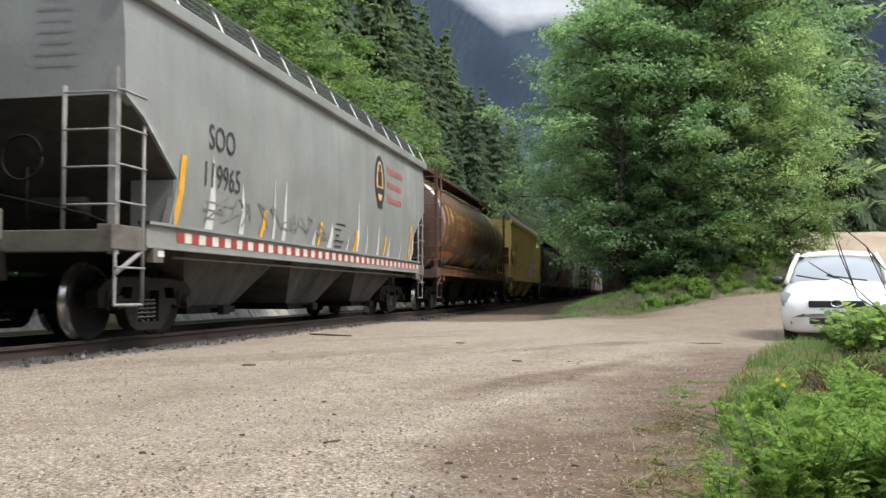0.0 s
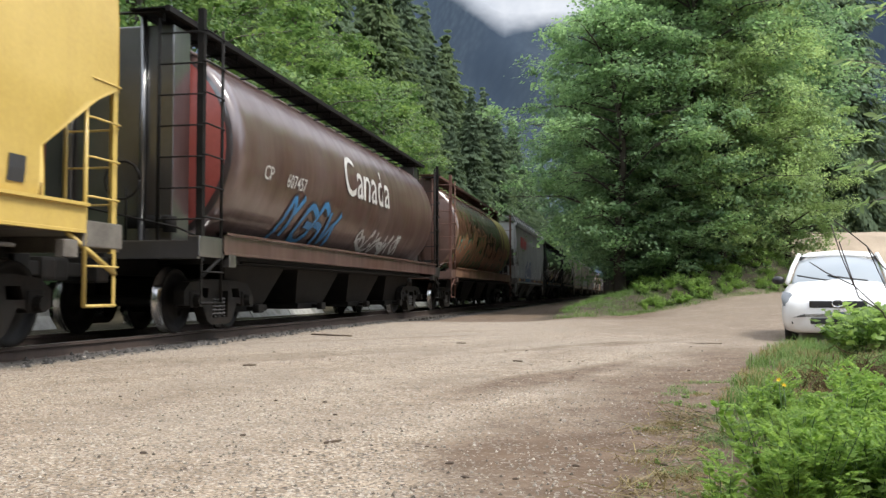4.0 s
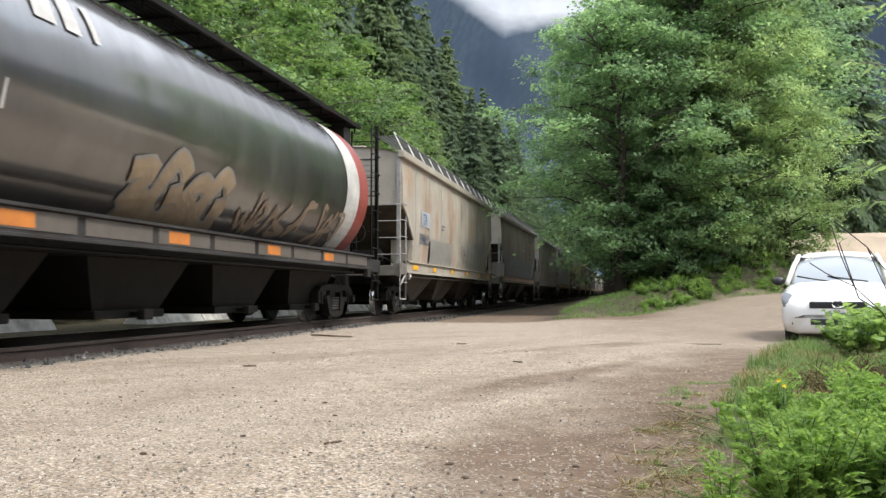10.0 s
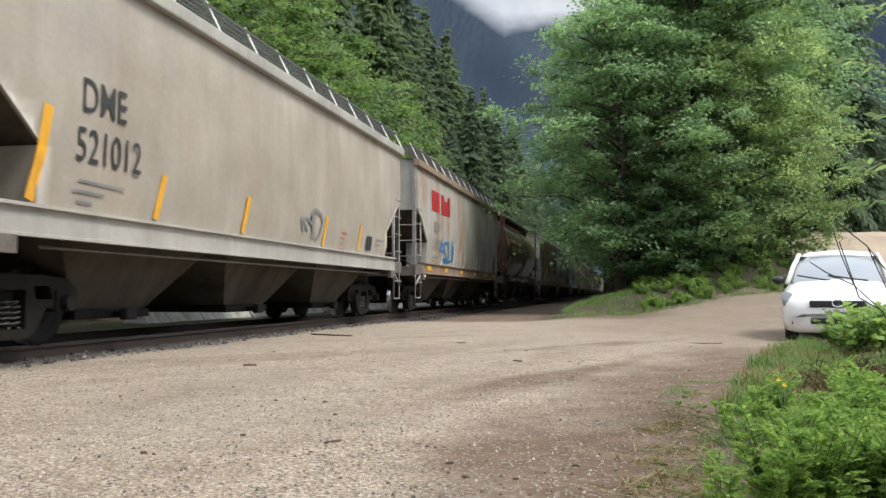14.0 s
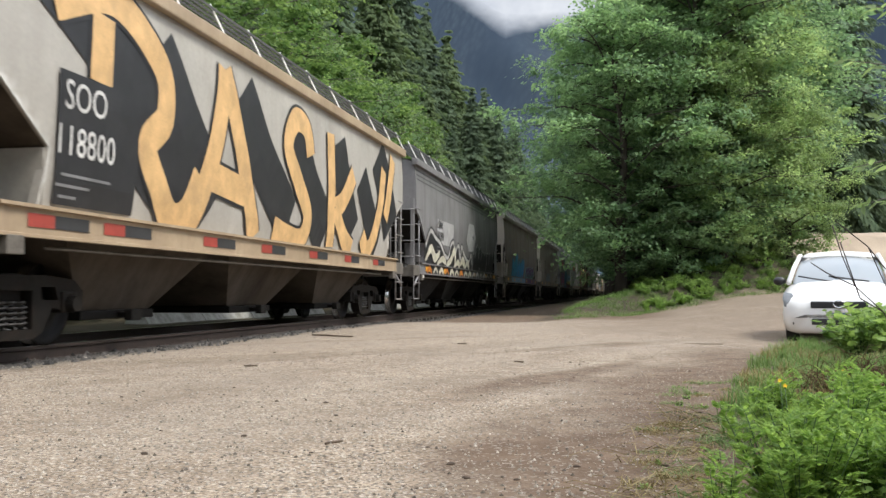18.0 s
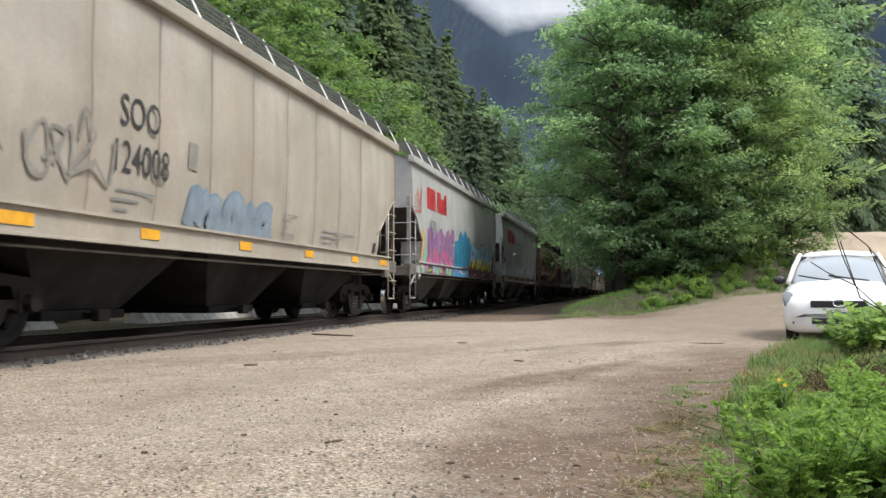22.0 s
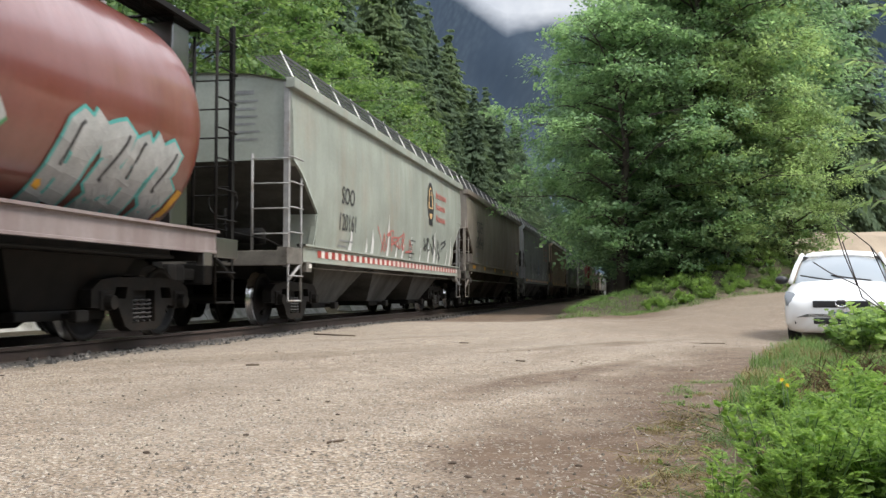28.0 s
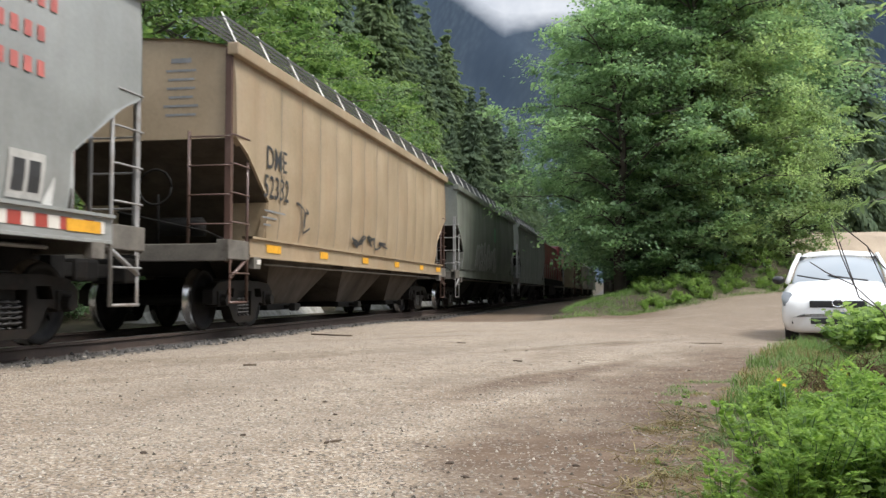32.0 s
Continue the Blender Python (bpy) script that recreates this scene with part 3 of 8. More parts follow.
def smooth_path(points, closed=False, step=7):
    """A smooth curve through the points."""
    n = len(points)
    out = []
    for i in range(n if closed else n - 1):
        p = [points[(i + d) % n] if closed else points[max(0, min(n - 1, i + d))] for d in (-1, 0, 1, 2)]
        for q in range(step):
            t = q / step
            out.append(tuple(0.5 * (2 * p[1][c] + (p[2][c] - p[0][c]) * t + (2 * p[0][c] - 5 * p[1][c] + 4 * p[2][c] - p[3][c]) * t * t + (3 * p[1][c] - p[0][c] - 3 * p[2][c] + p[3][c]) * t ** 3) for c in (0, 1)))
    out.append(points[0] if closed else points[-1])
    return out


def strokes(car, paths, width, material, side, name="graffiti", off=0.014, label="", taper=False, parent=None):
    """Sprayed or brushed bands of paint along curves on the side."""
    v, f = [], []
    for path in paths:
        n = len(path)
        if n < 2:
            continue
        base = len(v)
        for i, (y, z) in enumerate(path):
            ay, az = path[max(0, i - 1)]
            by, bz = path[min(n - 1, i + 1)]
            dy, dz = by - ay, bz - az
            ln = math.hypot(dy, dz) or 1
            w = width * 0.5 * (1 - 0.6 * abs(2 * i / (n - 1) - 1) ** 3 if taper else 1)
            for c in (-1, 0, 1):
                yy, zz = y - dz / ln * w * c, z + dy / ln * w * c
                v.append((side(zz) + off, yy, zz))
        for i in range(n - 1):
            b = base + 3 * i
            f += [(b, b + 1, b + 4, b + 3), (b + 1, b + 2, b + 5, b + 4)]
    return piece(name, mesh_of(name, v, f), material, parent or car, label=label)


def bubble_letters(rng, y, z, count, width, height):
    """Strokes of sprayed shapes that spell nothing: zigzags, hooks, loops and forks side by side."""
    shapes = (((( 0.0, 0.9), (0.55, 1.0), (0.25, 0.45), (0.8, 0.5), (0.35, 0.0), (1.0, 0.1)),),
              (((0.1, 0.0), (0.2, 0.95), (0.55, 0.7), (0.6, 0.1)), ((0.6, 0.6), (0.95, 1.05))),
              (((0.5, 0.05), (0.1, 0.35), (0.2, 0.85), (0.6, 1.0), (0.9, 0.65), (0.75, 0.2), (0.45, 0.3), (0.5, 0.65)),),
              (((0.05, 0.05), (0.3, 1.0), (0.95, 0.8)), ((0.2, 0.5), (0.85, 0.4), (1.0, 0.0))),
              (((0.0, 1.0), (0.35, 0.1), (0.6, 0.6), (0.95, 0.0)), ((0.55, 0.55), (0.9, 1.0))),
              (((0.9, 0.8), (0.45, 1.0), (0.1, 0.6), (0.2, 0.15), (0.7, 0.0), (1.0, 0.3)), ((0.5, 0.45), (0.95, 0.5))))
    out, last = [], -1
    for i in range(count):
        cy, w, h = y + i * width, width * rng.uniform(0.85, 1.15), height * rng.uniform(0.8, 1.15)
        pick = rng.choice([k for k in range(6) if k != last])
        last, slant = pick, rng.uniform(0.05, 0.25)
        out.append([smooth_path([(cy + w * (u + slant * v + rng.uniform(-0.06, 0.06)), z + h * (v + rng.uniform(-0.05, 0.05))) for u, v in line], step=4) for line in shapes[pick]])
    return out


def throw_up(car, seed, y, z, count, width, height, fill, line, side, label, thick=0.22, shine=None, low=None, cloud=None):
    """Graffiti of fat outlined letters, with no words in it, one part for each."""
    rng = random.Random(seed)
    if cloud:
        # a sprayed ground behind the letters, with an uneven upper edge
        edge = [(y - 0.25 + (count * width + 0.5) * i / 30, z + height * (0.55 + 0.5 * abs(math.sin(i * 0.9 + seed)))) for i in range(31)]
        v = [(side(zz) + 0.011, a, zz) for a, b in edge for zz in [z - 0.02 + (b - z) * q / 4 for q in range(5)]]
        f = [(5 * i + j, 5 * i + 5 + j, 5 * i + 6 + j, 5 * i + 1 + j) for i in range(30) for j in range(4)]
        piece("graffiti_ground", mesh_of("graffiti_ground", v, f, True), cloud, car)
    for i, paths in enumerate(bubble_letters(rng, y, z, count, width, height)):
        lift = 0.0012 * (i % 3)
        root = strokes(car, paths, thick + 0.09, line, side, "graffiti_letter", 0.014 + lift, label)
        strokes(car, paths, thick, fill, side, "fill", 0.019 + lift, parent=root)
        if low:
            lower = [[p for p in path if p[1] < z + height * 0.42] for path in paths]
            for p in lower:
                if len(p) > 1:
                    strokes(car, [p], thick * 0.96, low, side, "lower_fill", 0.0215 + lift, parent=root)
        if shine:
            path = paths[0]
            strokes(car, [[(a + 0.03, b + 0.04) for a, b in path[len(path) // 5: len(path) // 2]]], 0.05, shine, side, "highlight", 0.024 + lift, parent=root)


def wave_graffiti(car, crest, z0, fill, edge, outer, side, label):
    """A sprayed field with a humped crest, edged twice."""
    top = smooth_path(crest, step=6)
    v = [(side(zz) + 0.013, y, zz) for y, z in top for zz in [z0 + (z - z0) * q / 4 for q in range(5)]]
    f = [(5 * i + j, 5 * i + 5 + j, 5 * i + 6 + j, 5 * i + 1 + j) for i in range(len(top) - 1) for j in range(4)]
    root = piece("graffiti_wave", mesh_of("graffiti_wave", v, f, True), fill, car, label=label)
    strokes(car, [top], 0.24, outer, side, "outer_edge", 0.017, parent=root)
    strokes(car, [top], 0.12, edge, side, "crest_edge", 0.021, parent=root)
    return root


def scribble(car, seed, y, z, count, width, height, material, side, label, thick=0.035):
    rng = random.Random(seed)
    for i in range(count):
        cy = y + i * width
        pts = [(cy + width * rng.uniform(-0.2, 1.2), z + height * rng.random()) for _ in range(6)]
        strokes(car, [smooth_path(pts, step=6)], thick, material, side, "graffiti_scrawl", 0.015, label)


def spikes(car, seed, y0, y1, z0, count, tall, material, side):
    """Pale washed streaks that rise to a point from the sill."""
    rng = random.Random(seed)
    for i in range(count):
        v, f = [], []
        y = y0 + (y1 - y0) * (i + rng.uniform(0.1, 0.9)) / count
        h, w = tall * rng.uniform(0.25, 1.0), rng.uniform(0.08, 0.30)
        base = len(v)
        n = 8
        for j in range(n + 1):
            q = j / n
            half = w * 0.5 * (1 - q) ** 0.8 + 0.004
            bend = 0.03 * math.sin(3 * q + i)
            for c in (-1, 1):
                zz = z0 + h * q
                v.append((side(zz) + 0.008, y + bend + c * half, zz))
        f += [(base + 2 * j, base + 2 * j + 1, base + 2 * j + 3, base + 2 * j + 2) for j in range(n)]
        piece("washed_streak", mesh_of("washed_streak", v, f), material, car, label="pale streak washed clean of grime")


def roundel(car, y, z, dark, pale, side):
    """The oval badge as plain rings and blocks."""
    def ring(ry, rz, n=28):
        return [(y + ry * math.cos(2 * math.pi * i / n), z + rz * math.sin(2 * math.pi * i / n)) for i in range(n + 1)]
    root = strokes(car, [ring(0.36, 0.52)], 0.13, dark, side, "badge", 0.012, "oval badge, dark ring and plain blocks")
    bars_of(root, [(y - 0.30, z - 0.45, 0.60, 0.90)], pale, side, "badge_ground", 0.008)
    for block in ((y - 0.17, z - 0.12, 0.34, 0.34), (y - 0.24, z - 0.30, 0.48, 0.14), (y - 0.09, z + 0.24, 0.18, 0.14), (y - 0.22, z - 0.62, 0.44, 0.16)):
        bars_of(root, [block], dark, side, "badge_block", 0.015)


# ---- the ground ----
TRACK_X, RAIL_Z = -7.1, 0.10


def step01(v, a, b):
    q = min(1.0, max(0.0, (v - a) / (b - a)))
    return q * q * (3 - 2 * q)


def verge_edge(y):
    """Where the gravel ends and the green verge begins, by distance."""
    return lerp_table(y, ((-40, -2.0), (0, -0.25), (3, 0.13), (6.7, 0.55), (9.5, 1.05), (13.0, 1.75), (15.5, 2.7), (17, 6.0), (400, 6.0)))


def bank_depth(x, y):
    """How far a place lies behind the foot of the wooded bank (negative: in front)."""
    # foot of the bank runs from (-1.4, 26.5) to (6.5, 35.5), then round to the far side of the track
    ax, ay, bx, by = -1.4, 26.5, 6.5, 35.5
    dx, dy = bx - ax, by - ay
    ln = math.hypot(dx, dy)
    across = ((x - ax) * -dy + (y - ay) * dx) / ln
    left = x - (-2.6 + 0.012 * (y - 26))
    return min(across, left, 0.5 + 0.182 * y - x)


def ground_z(x, y):
    z = 0.022 * noise.noise((x * 0.55, y * 0.4, 3.1)) + 0.010 * noise.noise((x * 1.9, y * 1.5, 7.7))
    d = abs(x - TRACK_X)
    z = z * step01(d, 0.9, 2.2) - 0.05 * (1 - step01(d, 1.0, 1.7))
    if x < -12:
        z += min(60.0, 0.20 * (-12 - x) + 0.4 * noise.noise((x * 0.1, y * 0.1, 0)))
    z -= 0.10 * step01(y, 20, 26) * step01(-x, 1.0, 3.0) * (1 - step01(-x, 9.0, 11.0))
    if x > -2:
        z += 0.050 * max(0.0, min(y, 60) - 20) * step01(x, -0.5, 4.0)
        b = bank_depth(x, y)
        if b > 0:
            z += (0.70 + 0.15 * max(0.0, min(x, 14))) * step01(b, 0, 2.8) + 0.15 * step01(b, 2, 12) + 0.08 * noise.noise((x * 0.8, y * 0.8, 1.0)) * step01(b, 0, 1.5)
    e = x - verge_edge(y)
    if e > 0 and y < 18:
        z += 0.10 * step01(e, 0.0, 0.8) + 0.16 * step01(e, 0.9, 2.6) + 0.05 * noise.noise((x * 1.3, y * 1.3, 5.0)) * step01(e, 0.2, 1.0)
    z -= 0.13 * math.exp(-(((x - 3.6) / 2.6) ** 2 + ((y - 15.8) / 3.6) ** 2))
    if x > 30:
        z += 0.12 * (x - 30)
    if y > 260:
        z += 0.02 * (y - 260)
    return z


def spaced(a, b, near, n, sharp):
    q = [sharp * (2 * i / n - 1) for i in range(n + 1)]
    lo, hi = near - a, b - near
    return [near + (math.sinh(v) / math.sinh(sharp)) * (hi if v > 0 else lo) for v in q]


def build_ground():
    xs, ys = spaced(-900, 900, -1.5, 260, 7.2), spaced(-900, 2200, 7.0, 300, 7.4)
    verts = [(x, y, ground_z(x, y)) for y in ys for x in xs]
    w = len(xs)
    faces = [(i * w + j, i * w + j + 1, (i + 1) * w + j + 1, (i + 1) * w + j) for i in range(len(ys) - 1) for j in range(w - 1)]
    me = mesh_of("ground", verts, faces, True)
    soil = me.color_attributes.new("soil", "FLOAT_COLOR", "POINT")
    vals = []
    for x, y, z in verts:
        n = noise.noise((x * 0.9, y * 0.9, 2.0)) * 0.5 + noise.noise((x * 2.6, y * 2.6, 9.0)) * 0.25
        e = x - verge_edge(y)
        green = step01(e + n * 0.5, 0.25, 0.75) if y < 17.5 else 0.0
        # beyond the track the dark duff also stands in for shade under the trees
        green = max(green, step01(bank_depth(x, y) + n, -0.3, 0.6) if x > -3 else 0.0, step01(-x + 0.5 * n, 8.6, 9.3))
        damp = step01(y + 2.2 * n + (2.0 if x < -3.5 else 0.0), 22.0, 25.5) * (1 - step01(x, 0.2, 2.6))
        damp = max(damp, step01(e + n * 1.1, -1.35, -0.30) * (1 - 0.7 * step01(y, 9, 15)))
        rut = math.exp(-((e + 1.9 + 0.3 * n) / 0.35) ** 2) + math.exp(-((e + 3.3 + 0.4 * n) / 0.4) ** 2)
        # wheel tracks sweep from the road by the parked car across the yard
        turn, far = math.atan2(4.5 - x, 22.5 - y), math.hypot(x - 4.5, y - 22.5)
        sweep = 0.8 * noise.noise((turn * 15, far * 0.10, 1.0)) + 0.8 * noise.noise((turn * 36, far * 0.16, 6.0)) + 0.5 * n
        damp = max(damp, 0.45 * rut * (0.55 + 0.9 * n) * (1 - step01(y, 11, 18)))
        if 1.0 < y < 22 and -6.0 < x < 5:
            damp = max(damp, 0.90 * step01(sweep, 0.0, 0.60) * (1 - step01(y, 12, 19)) * (0.40 + 0.60 * step01(x + 0.12 * (y - 4), -3.6, -0.6)))
        damp = max(damp, (0.50 + 0.5 * n) * step01(y + 0.8 * x, 12, 19) * step01(x, -3.5, 1.0))
        stone = 1 - step01(abs(x - TRACK_X) + 0.25 * n, 1.5, 2.0)
        vals += [green, min(1, damp), stone, 1]
    soil.data.foreach_set("color", vals)
    return me


def ground_material():
    m, nt, bsdf = nodes_of("gravel_and_soil")
    v = coords(nt)
    at = nt.nodes.new("ShaderNodeAttribute")
    at.attribute_name = "soil"
    sep = nt.nodes.new("ShaderNodeSeparateColor")
    nt.links.new(at.outputs["Color"], sep.inputs[0])
    chips = add(nt, "TexVoronoi", Scale=72.0, Randomness=1.0)
    nt.links.new(v, chips.inputs["Vector"])
    crumbs = add(nt, "TexVoronoi", Scale=120.0, Randomness=1.0)
    nt.links.new(v, crumbs.inputs["Vector"])
    big, mid, fine = grain(nt, v, 0.55, 5.0), grain(nt, v, 4.0, 5.0, 0.65), grain(nt, v, 70.0, 3.0)
    tone = nt.nodes.new("ShaderNodeSeparateColor")
    nt.links.new(chips.outputs["Color"], tone.inputs[0])
    gravel = mix(nt, ramp(nt, mid, 0.32, 0.68), (0.185, 0.140, 0.098), (0.312, 0.250, 0.184))
    gravel = mix(nt, ramp(nt, tone.outputs[0], 0.60, 1.0), gravel, (0.40, 0.355, 0.295))
    gravel = mix(nt, ramp(nt, tone.outputs[1], 0.74, 0.95), gravel, (0.085, 0.07, 0.058))
    gravel = mix(nt, 0.62, gravel, ramp(nt, fine, 0.3, 0.7), "OVERLAY")
    gravel = mix(nt, ramp(nt, big, 0.42, 0.66), gravel, mix(nt, 0.5, gravel, (0.22, 0.185, 0.148)))
    dirt = mix(nt, ramp(nt, mid, 0.3, 0.7), (0.076, 0.049, 0.031), (0.150, 0.104, 0.071))
    dirt = mix(nt, ramp(nt, tone.outputs[2], 0.86, 0.97), dirt, (0.22, 0.19, 0.16))
    duff = mix(nt, ramp(nt, mid, 0.35, 0.65), (0.030, 0.025, 0.017), (0.070, 0.058, 0.036))
    ballast = mix(nt, ramp(nt, tone.outputs[0], 0.0, 1.0), (0.028, 0.026, 0.024), (0.095, 0.088, 0.08))
    col = mix(nt, sep.outputs[1], gravel, dirt)
    col = mix(nt, sep.outputs[0], col, duff)
    col = mix(nt, sep.outputs[2], col, ballast)
    nt.links.new(col, bsdf.inputs["Base Color"])
    bsdf.inputs["Roughness"].default_value = 0.95
    bsdf.inputs["Specular IOR Level"].default_value = 0.25
    h = mix(nt, 0.5, chips.outputs["Distance"], fine)
    bumped(nt, bsdf, h, 0.55, 0.012)
    return m


ground = tagged(piece("ground", build_ground(), ground_material()), "pale compacted gravel yard with bare dirt and grassy edges", "ground", kind="structure")


def stones(name, seed, count, place, lo, hi, material, label):
    """Loose stones pressed into the ground, in one mesh."""
    rng = random.Random(seed)
    v, f = [], []
    ico = [(0, 0, 1), (0.89, 0, 0.2), (0.28, 0.85, 0.2), (-0.72, 0.53, 0.2), (-0.72, -0.53, 0.2), (0.28, -0.85, 0.2)]
    tri = [(0, 1, 2), (0, 2, 3), (0, 3, 4), (0, 4, 5), (0, 5, 1)]
    for _ in range(count):
        x, y = place(rng)
        s = lo + (hi - lo) * rng.random() ** 3
        a, b = rng.uniform(0, 6.28), rng.uniform(0.5, 1.0)
        z, base = ground_z(x, y), len(v)
        ca, sa = math.cos(a), math.sin(a)
        low = [(p[0], p[1], -0.5) for p in ico[1:]]
        for px, py, pz in ico + low:
            j = rng.uniform(0.75, 1.2)
            v.append((x + s * j * (px * ca - py * b * sa), y + s * j * (px * sa + py * b * ca), z + s * 0.95 * pz))
        f += [tuple(base + i for i in t) for t in tri]
        f += [(base + 1 + i, base + 6 + i, base + 6 + (i + 1) % 5, base + 1 + (i + 1) % 5) for i in range(5)]
    return tagged(piece(name, mesh_of(name, v, f), material), label, "gravel", kind="stuff")


def stone_material(name, a, b):
    m, nt, bsdf = nodes_of(name)
    geo = nt.nodes.new("ShaderNodeNewGeometry")
    col = ramp(nt, geo.outputs["Random Per Island"], 0.05, 0.95, a, b)
    col = mix(nt, 0.4, col, ramp(nt, grain(nt, coords(nt), 60.0), 0.3, 0.7), "OVERLAY")
    nt.links.new(col, bsdf.inputs["Base Color"])
    bsdf.inputs["Roughness"].default_value = 0.9
    return m


def yard_place(rng):
    while True:
        d = 2.3 + 14 * rng.random() ** 1.8
        a = radians(11.1) + radians(rng.uniform(-28, 30))
        x, y = -d * math.sin(a), d * math.cos(a)
        if -6.0 < x < verge_edge(y) + 0.1:
            return x, y


stones("gravel_stones", 3, 16000, yard_place, 0.003, 0.011, stone_material("gravel_chip", (0.08, 0.066, 0.052), (0.40, 0.36, 0.30)), "small pale and brown gravel stones on the yard")
stones("ballast_stones", 4, 8000, lambda r: (TRACK_X + r.choice((-1, 1)) * r.uniform(0.0, 1.9), r.uniform(3, 60) ** 1.0), 0.018, 0.05, stone_material("ballast_chip", (0.028, 0.026, 0.024), (0.115, 0.105, 0.096)), "dark crushed ballast stones between the rails")

# twigs and bark lying on the gravel
BARK = plain("dead_twig", (0.10, 0.070, 0.048), 0.9, 0.0, 0.4, 8.0, 0.5)


def ground_stick(x, y, length, rz, thick):
    bend = [(-length / 2, 0, thick), (-length / 6, 0.02 * length, thick * 1.2), (length / 5, -0.015 * length, thick * 1.1), (length / 2, 0.01 * length, thick)]
    ob = piece("stick", tube_mesh("stick", [bend], thick, 6), BARK, None, (x, y, ground_z(x, y) - thick * 0.3), turn=(0, 0, rz))
    return tagged(ob, "thin dead stick lying on the gravel", "stick", "sticks on the gravel")


ground_stick(-4.55, 14.05, 0.95, -31, 0.014)
ground_stick(-1.05, 9.12, 0.10, -25, 0.008)
ground_stick(-2.15, 12.2, 0.14, -20, 0.008)
ground_stick(1.0, 13.6, 0.62, 8, 0.007)
ground_stick(-3.4, 8.1, 0.12, 30, 0.009)
ground_stick(-1.3, 4.05, 0.10, 60, 0.006)
rng = random.Random(12)
CLOD = plain("earth_clod", (0.07, 0.050, 0.036), 0.95, 0.0, 0.4, 12.0, 0.6)
for i in range(60):
    x, y = yard_place(rng)
    bm = bmesh.new()
    s = rng.uniform(0.006, 0.014)
    bmesh.ops.create_icosphere(bm, subdivisions=2, radius=s, matrix=Matrix.Diagonal((1.3, 0.9, 0.6, 1)))
    for v in bm.verts:
        v.co *= 1 + 0.5 * noise.noise(v.co * 60 + Vector((i, 0, 0)))
    tagged(piece("clod", mesh_from(bm, "clod", True), CLOD, None, (x, y, ground_z(x, y) + s * 0.2)), "dark clod of earth lying on the gravel", "clod", "clods on the gravel")

# ---- the track ----
TIE_WOOD = plain("creosoted_tie", (0.055, 0.045, 0.036), 0.9, 0.0, 0.4, 3.0, 0.5)


def rail_mesh():
    prof = [(-0.036, 0), (0.036, 0), (0.036, -0.035), (0.010, -0.045), (0.010, -0.14), (0.068, -0.155), (0.068, -0.17), (-0.068, -0.17), (-0.068, -0.155), (-0.010, -0.14), (-0.010, -0.045), (-0.036, -0.035)]
    rows = [[(x, y, z) for x, z in prof + prof[:1]] for y in (-480.0, 0.0, 40.0, 720.0)]
    return grid_mesh("rail", rows, False)


track = tagged(empty("track", (TRACK_X, 0, RAIL_Z)), "single railway track of steel rails on dark timber ties", "track", kind="structure")
for s in (-0.755, 0.755):
    r = piece("rail", kept("rail", rail_mesh), RAIL_STEEL, track, (s, 0, 0))
    piece("rail_head", kept("rail_head", lambda: box_mesh("rail_head", -0.030, 0.030, -480, 720, 0.000, 0.002)), RAIL_TOP, r, label="polished running surface")
tie = kept("tie", lambda: box_mesh("tie", -1.28, 1.28, -0.11, 0.11, -0.30, -0.155, bevel=0.012))
for i in range(120):
    piece("tie", tie, TIE_WOOD, track, (0.02 * math.sin(i * 2.3), 2.0 + i * 0.53, 0), turn=(0, 0, 0.6 * math.sin(i * 1.7)))
bm = bmesh.new()
for i in range(-60, 900):
    if not 0 <= i < 120:
        box(bm, -1.28, 1.28, 2.0 + i * 0.53 - 0.11, 2.0 + i * 0.53 + 0.11, -0.30, -0.155)
far_ties = piece("far_ties", mesh_from(bm, "far_ties"), TIE_WOOD, track)
far_ties["kind"] = "stuff"

# old concrete barriers beyond the track
CONCRETE = plain("stained_concrete", (0.38, 0.37, 0.34), 0.9, 0.0, 0.5, 2.6, 0.6, (0.10, 0.10, 0.08))


def barrier_mesh(seed):
    prof = [(-0.30, 0), (-0.30, 0.10), (-0.14, 0.34), (-0.09, 0.80), (0.09, 0.80), (0.14, 0.34), (0.30, 0.10), (0.30, 0)]
    rows = [[(x + 0.012 * noise.noise((x * 5, y * 3, z * 5 + seed)), y, z + 0.012 * noise.noise((x * 4, y * 2, seed))) for x, z in prof] for y in np.linspace(-1.48, 1.48, 14).tolist()]
    v = [p for r in rows for p in r]
    n = len(prof)
    f = [(i * n + j, i * n + j + 1, (i + 1) * n + j + 1, (i + 1) * n + j) for i in range(13) for j in range(n - 1)]
    f += [tuple(range(n))[::-1], tuple(13 * n + j for j in range(n))]
    return mesh_of("concrete_barrier", v, f)


rng = random.Random(5)
for i in range(22):
    x, y = -10.6 + rng.uniform(-0.06, 0.06), 5.0 + i * 3.05
    if i in (4, 9, 13, 16):
        continue
    ob = piece("concrete_barrier", kept(("barrier", i % 3), lambda: barrier_mesh(i)), CONCRETE, None, (x, y, ground_z(x, y) - 0.10), turn=(0, 0, rng.uniform(-2, 2)))
    tagged(ob, "weathered pale concrete barrier beyond the railway track", "barrier", "barriers beyond the track")

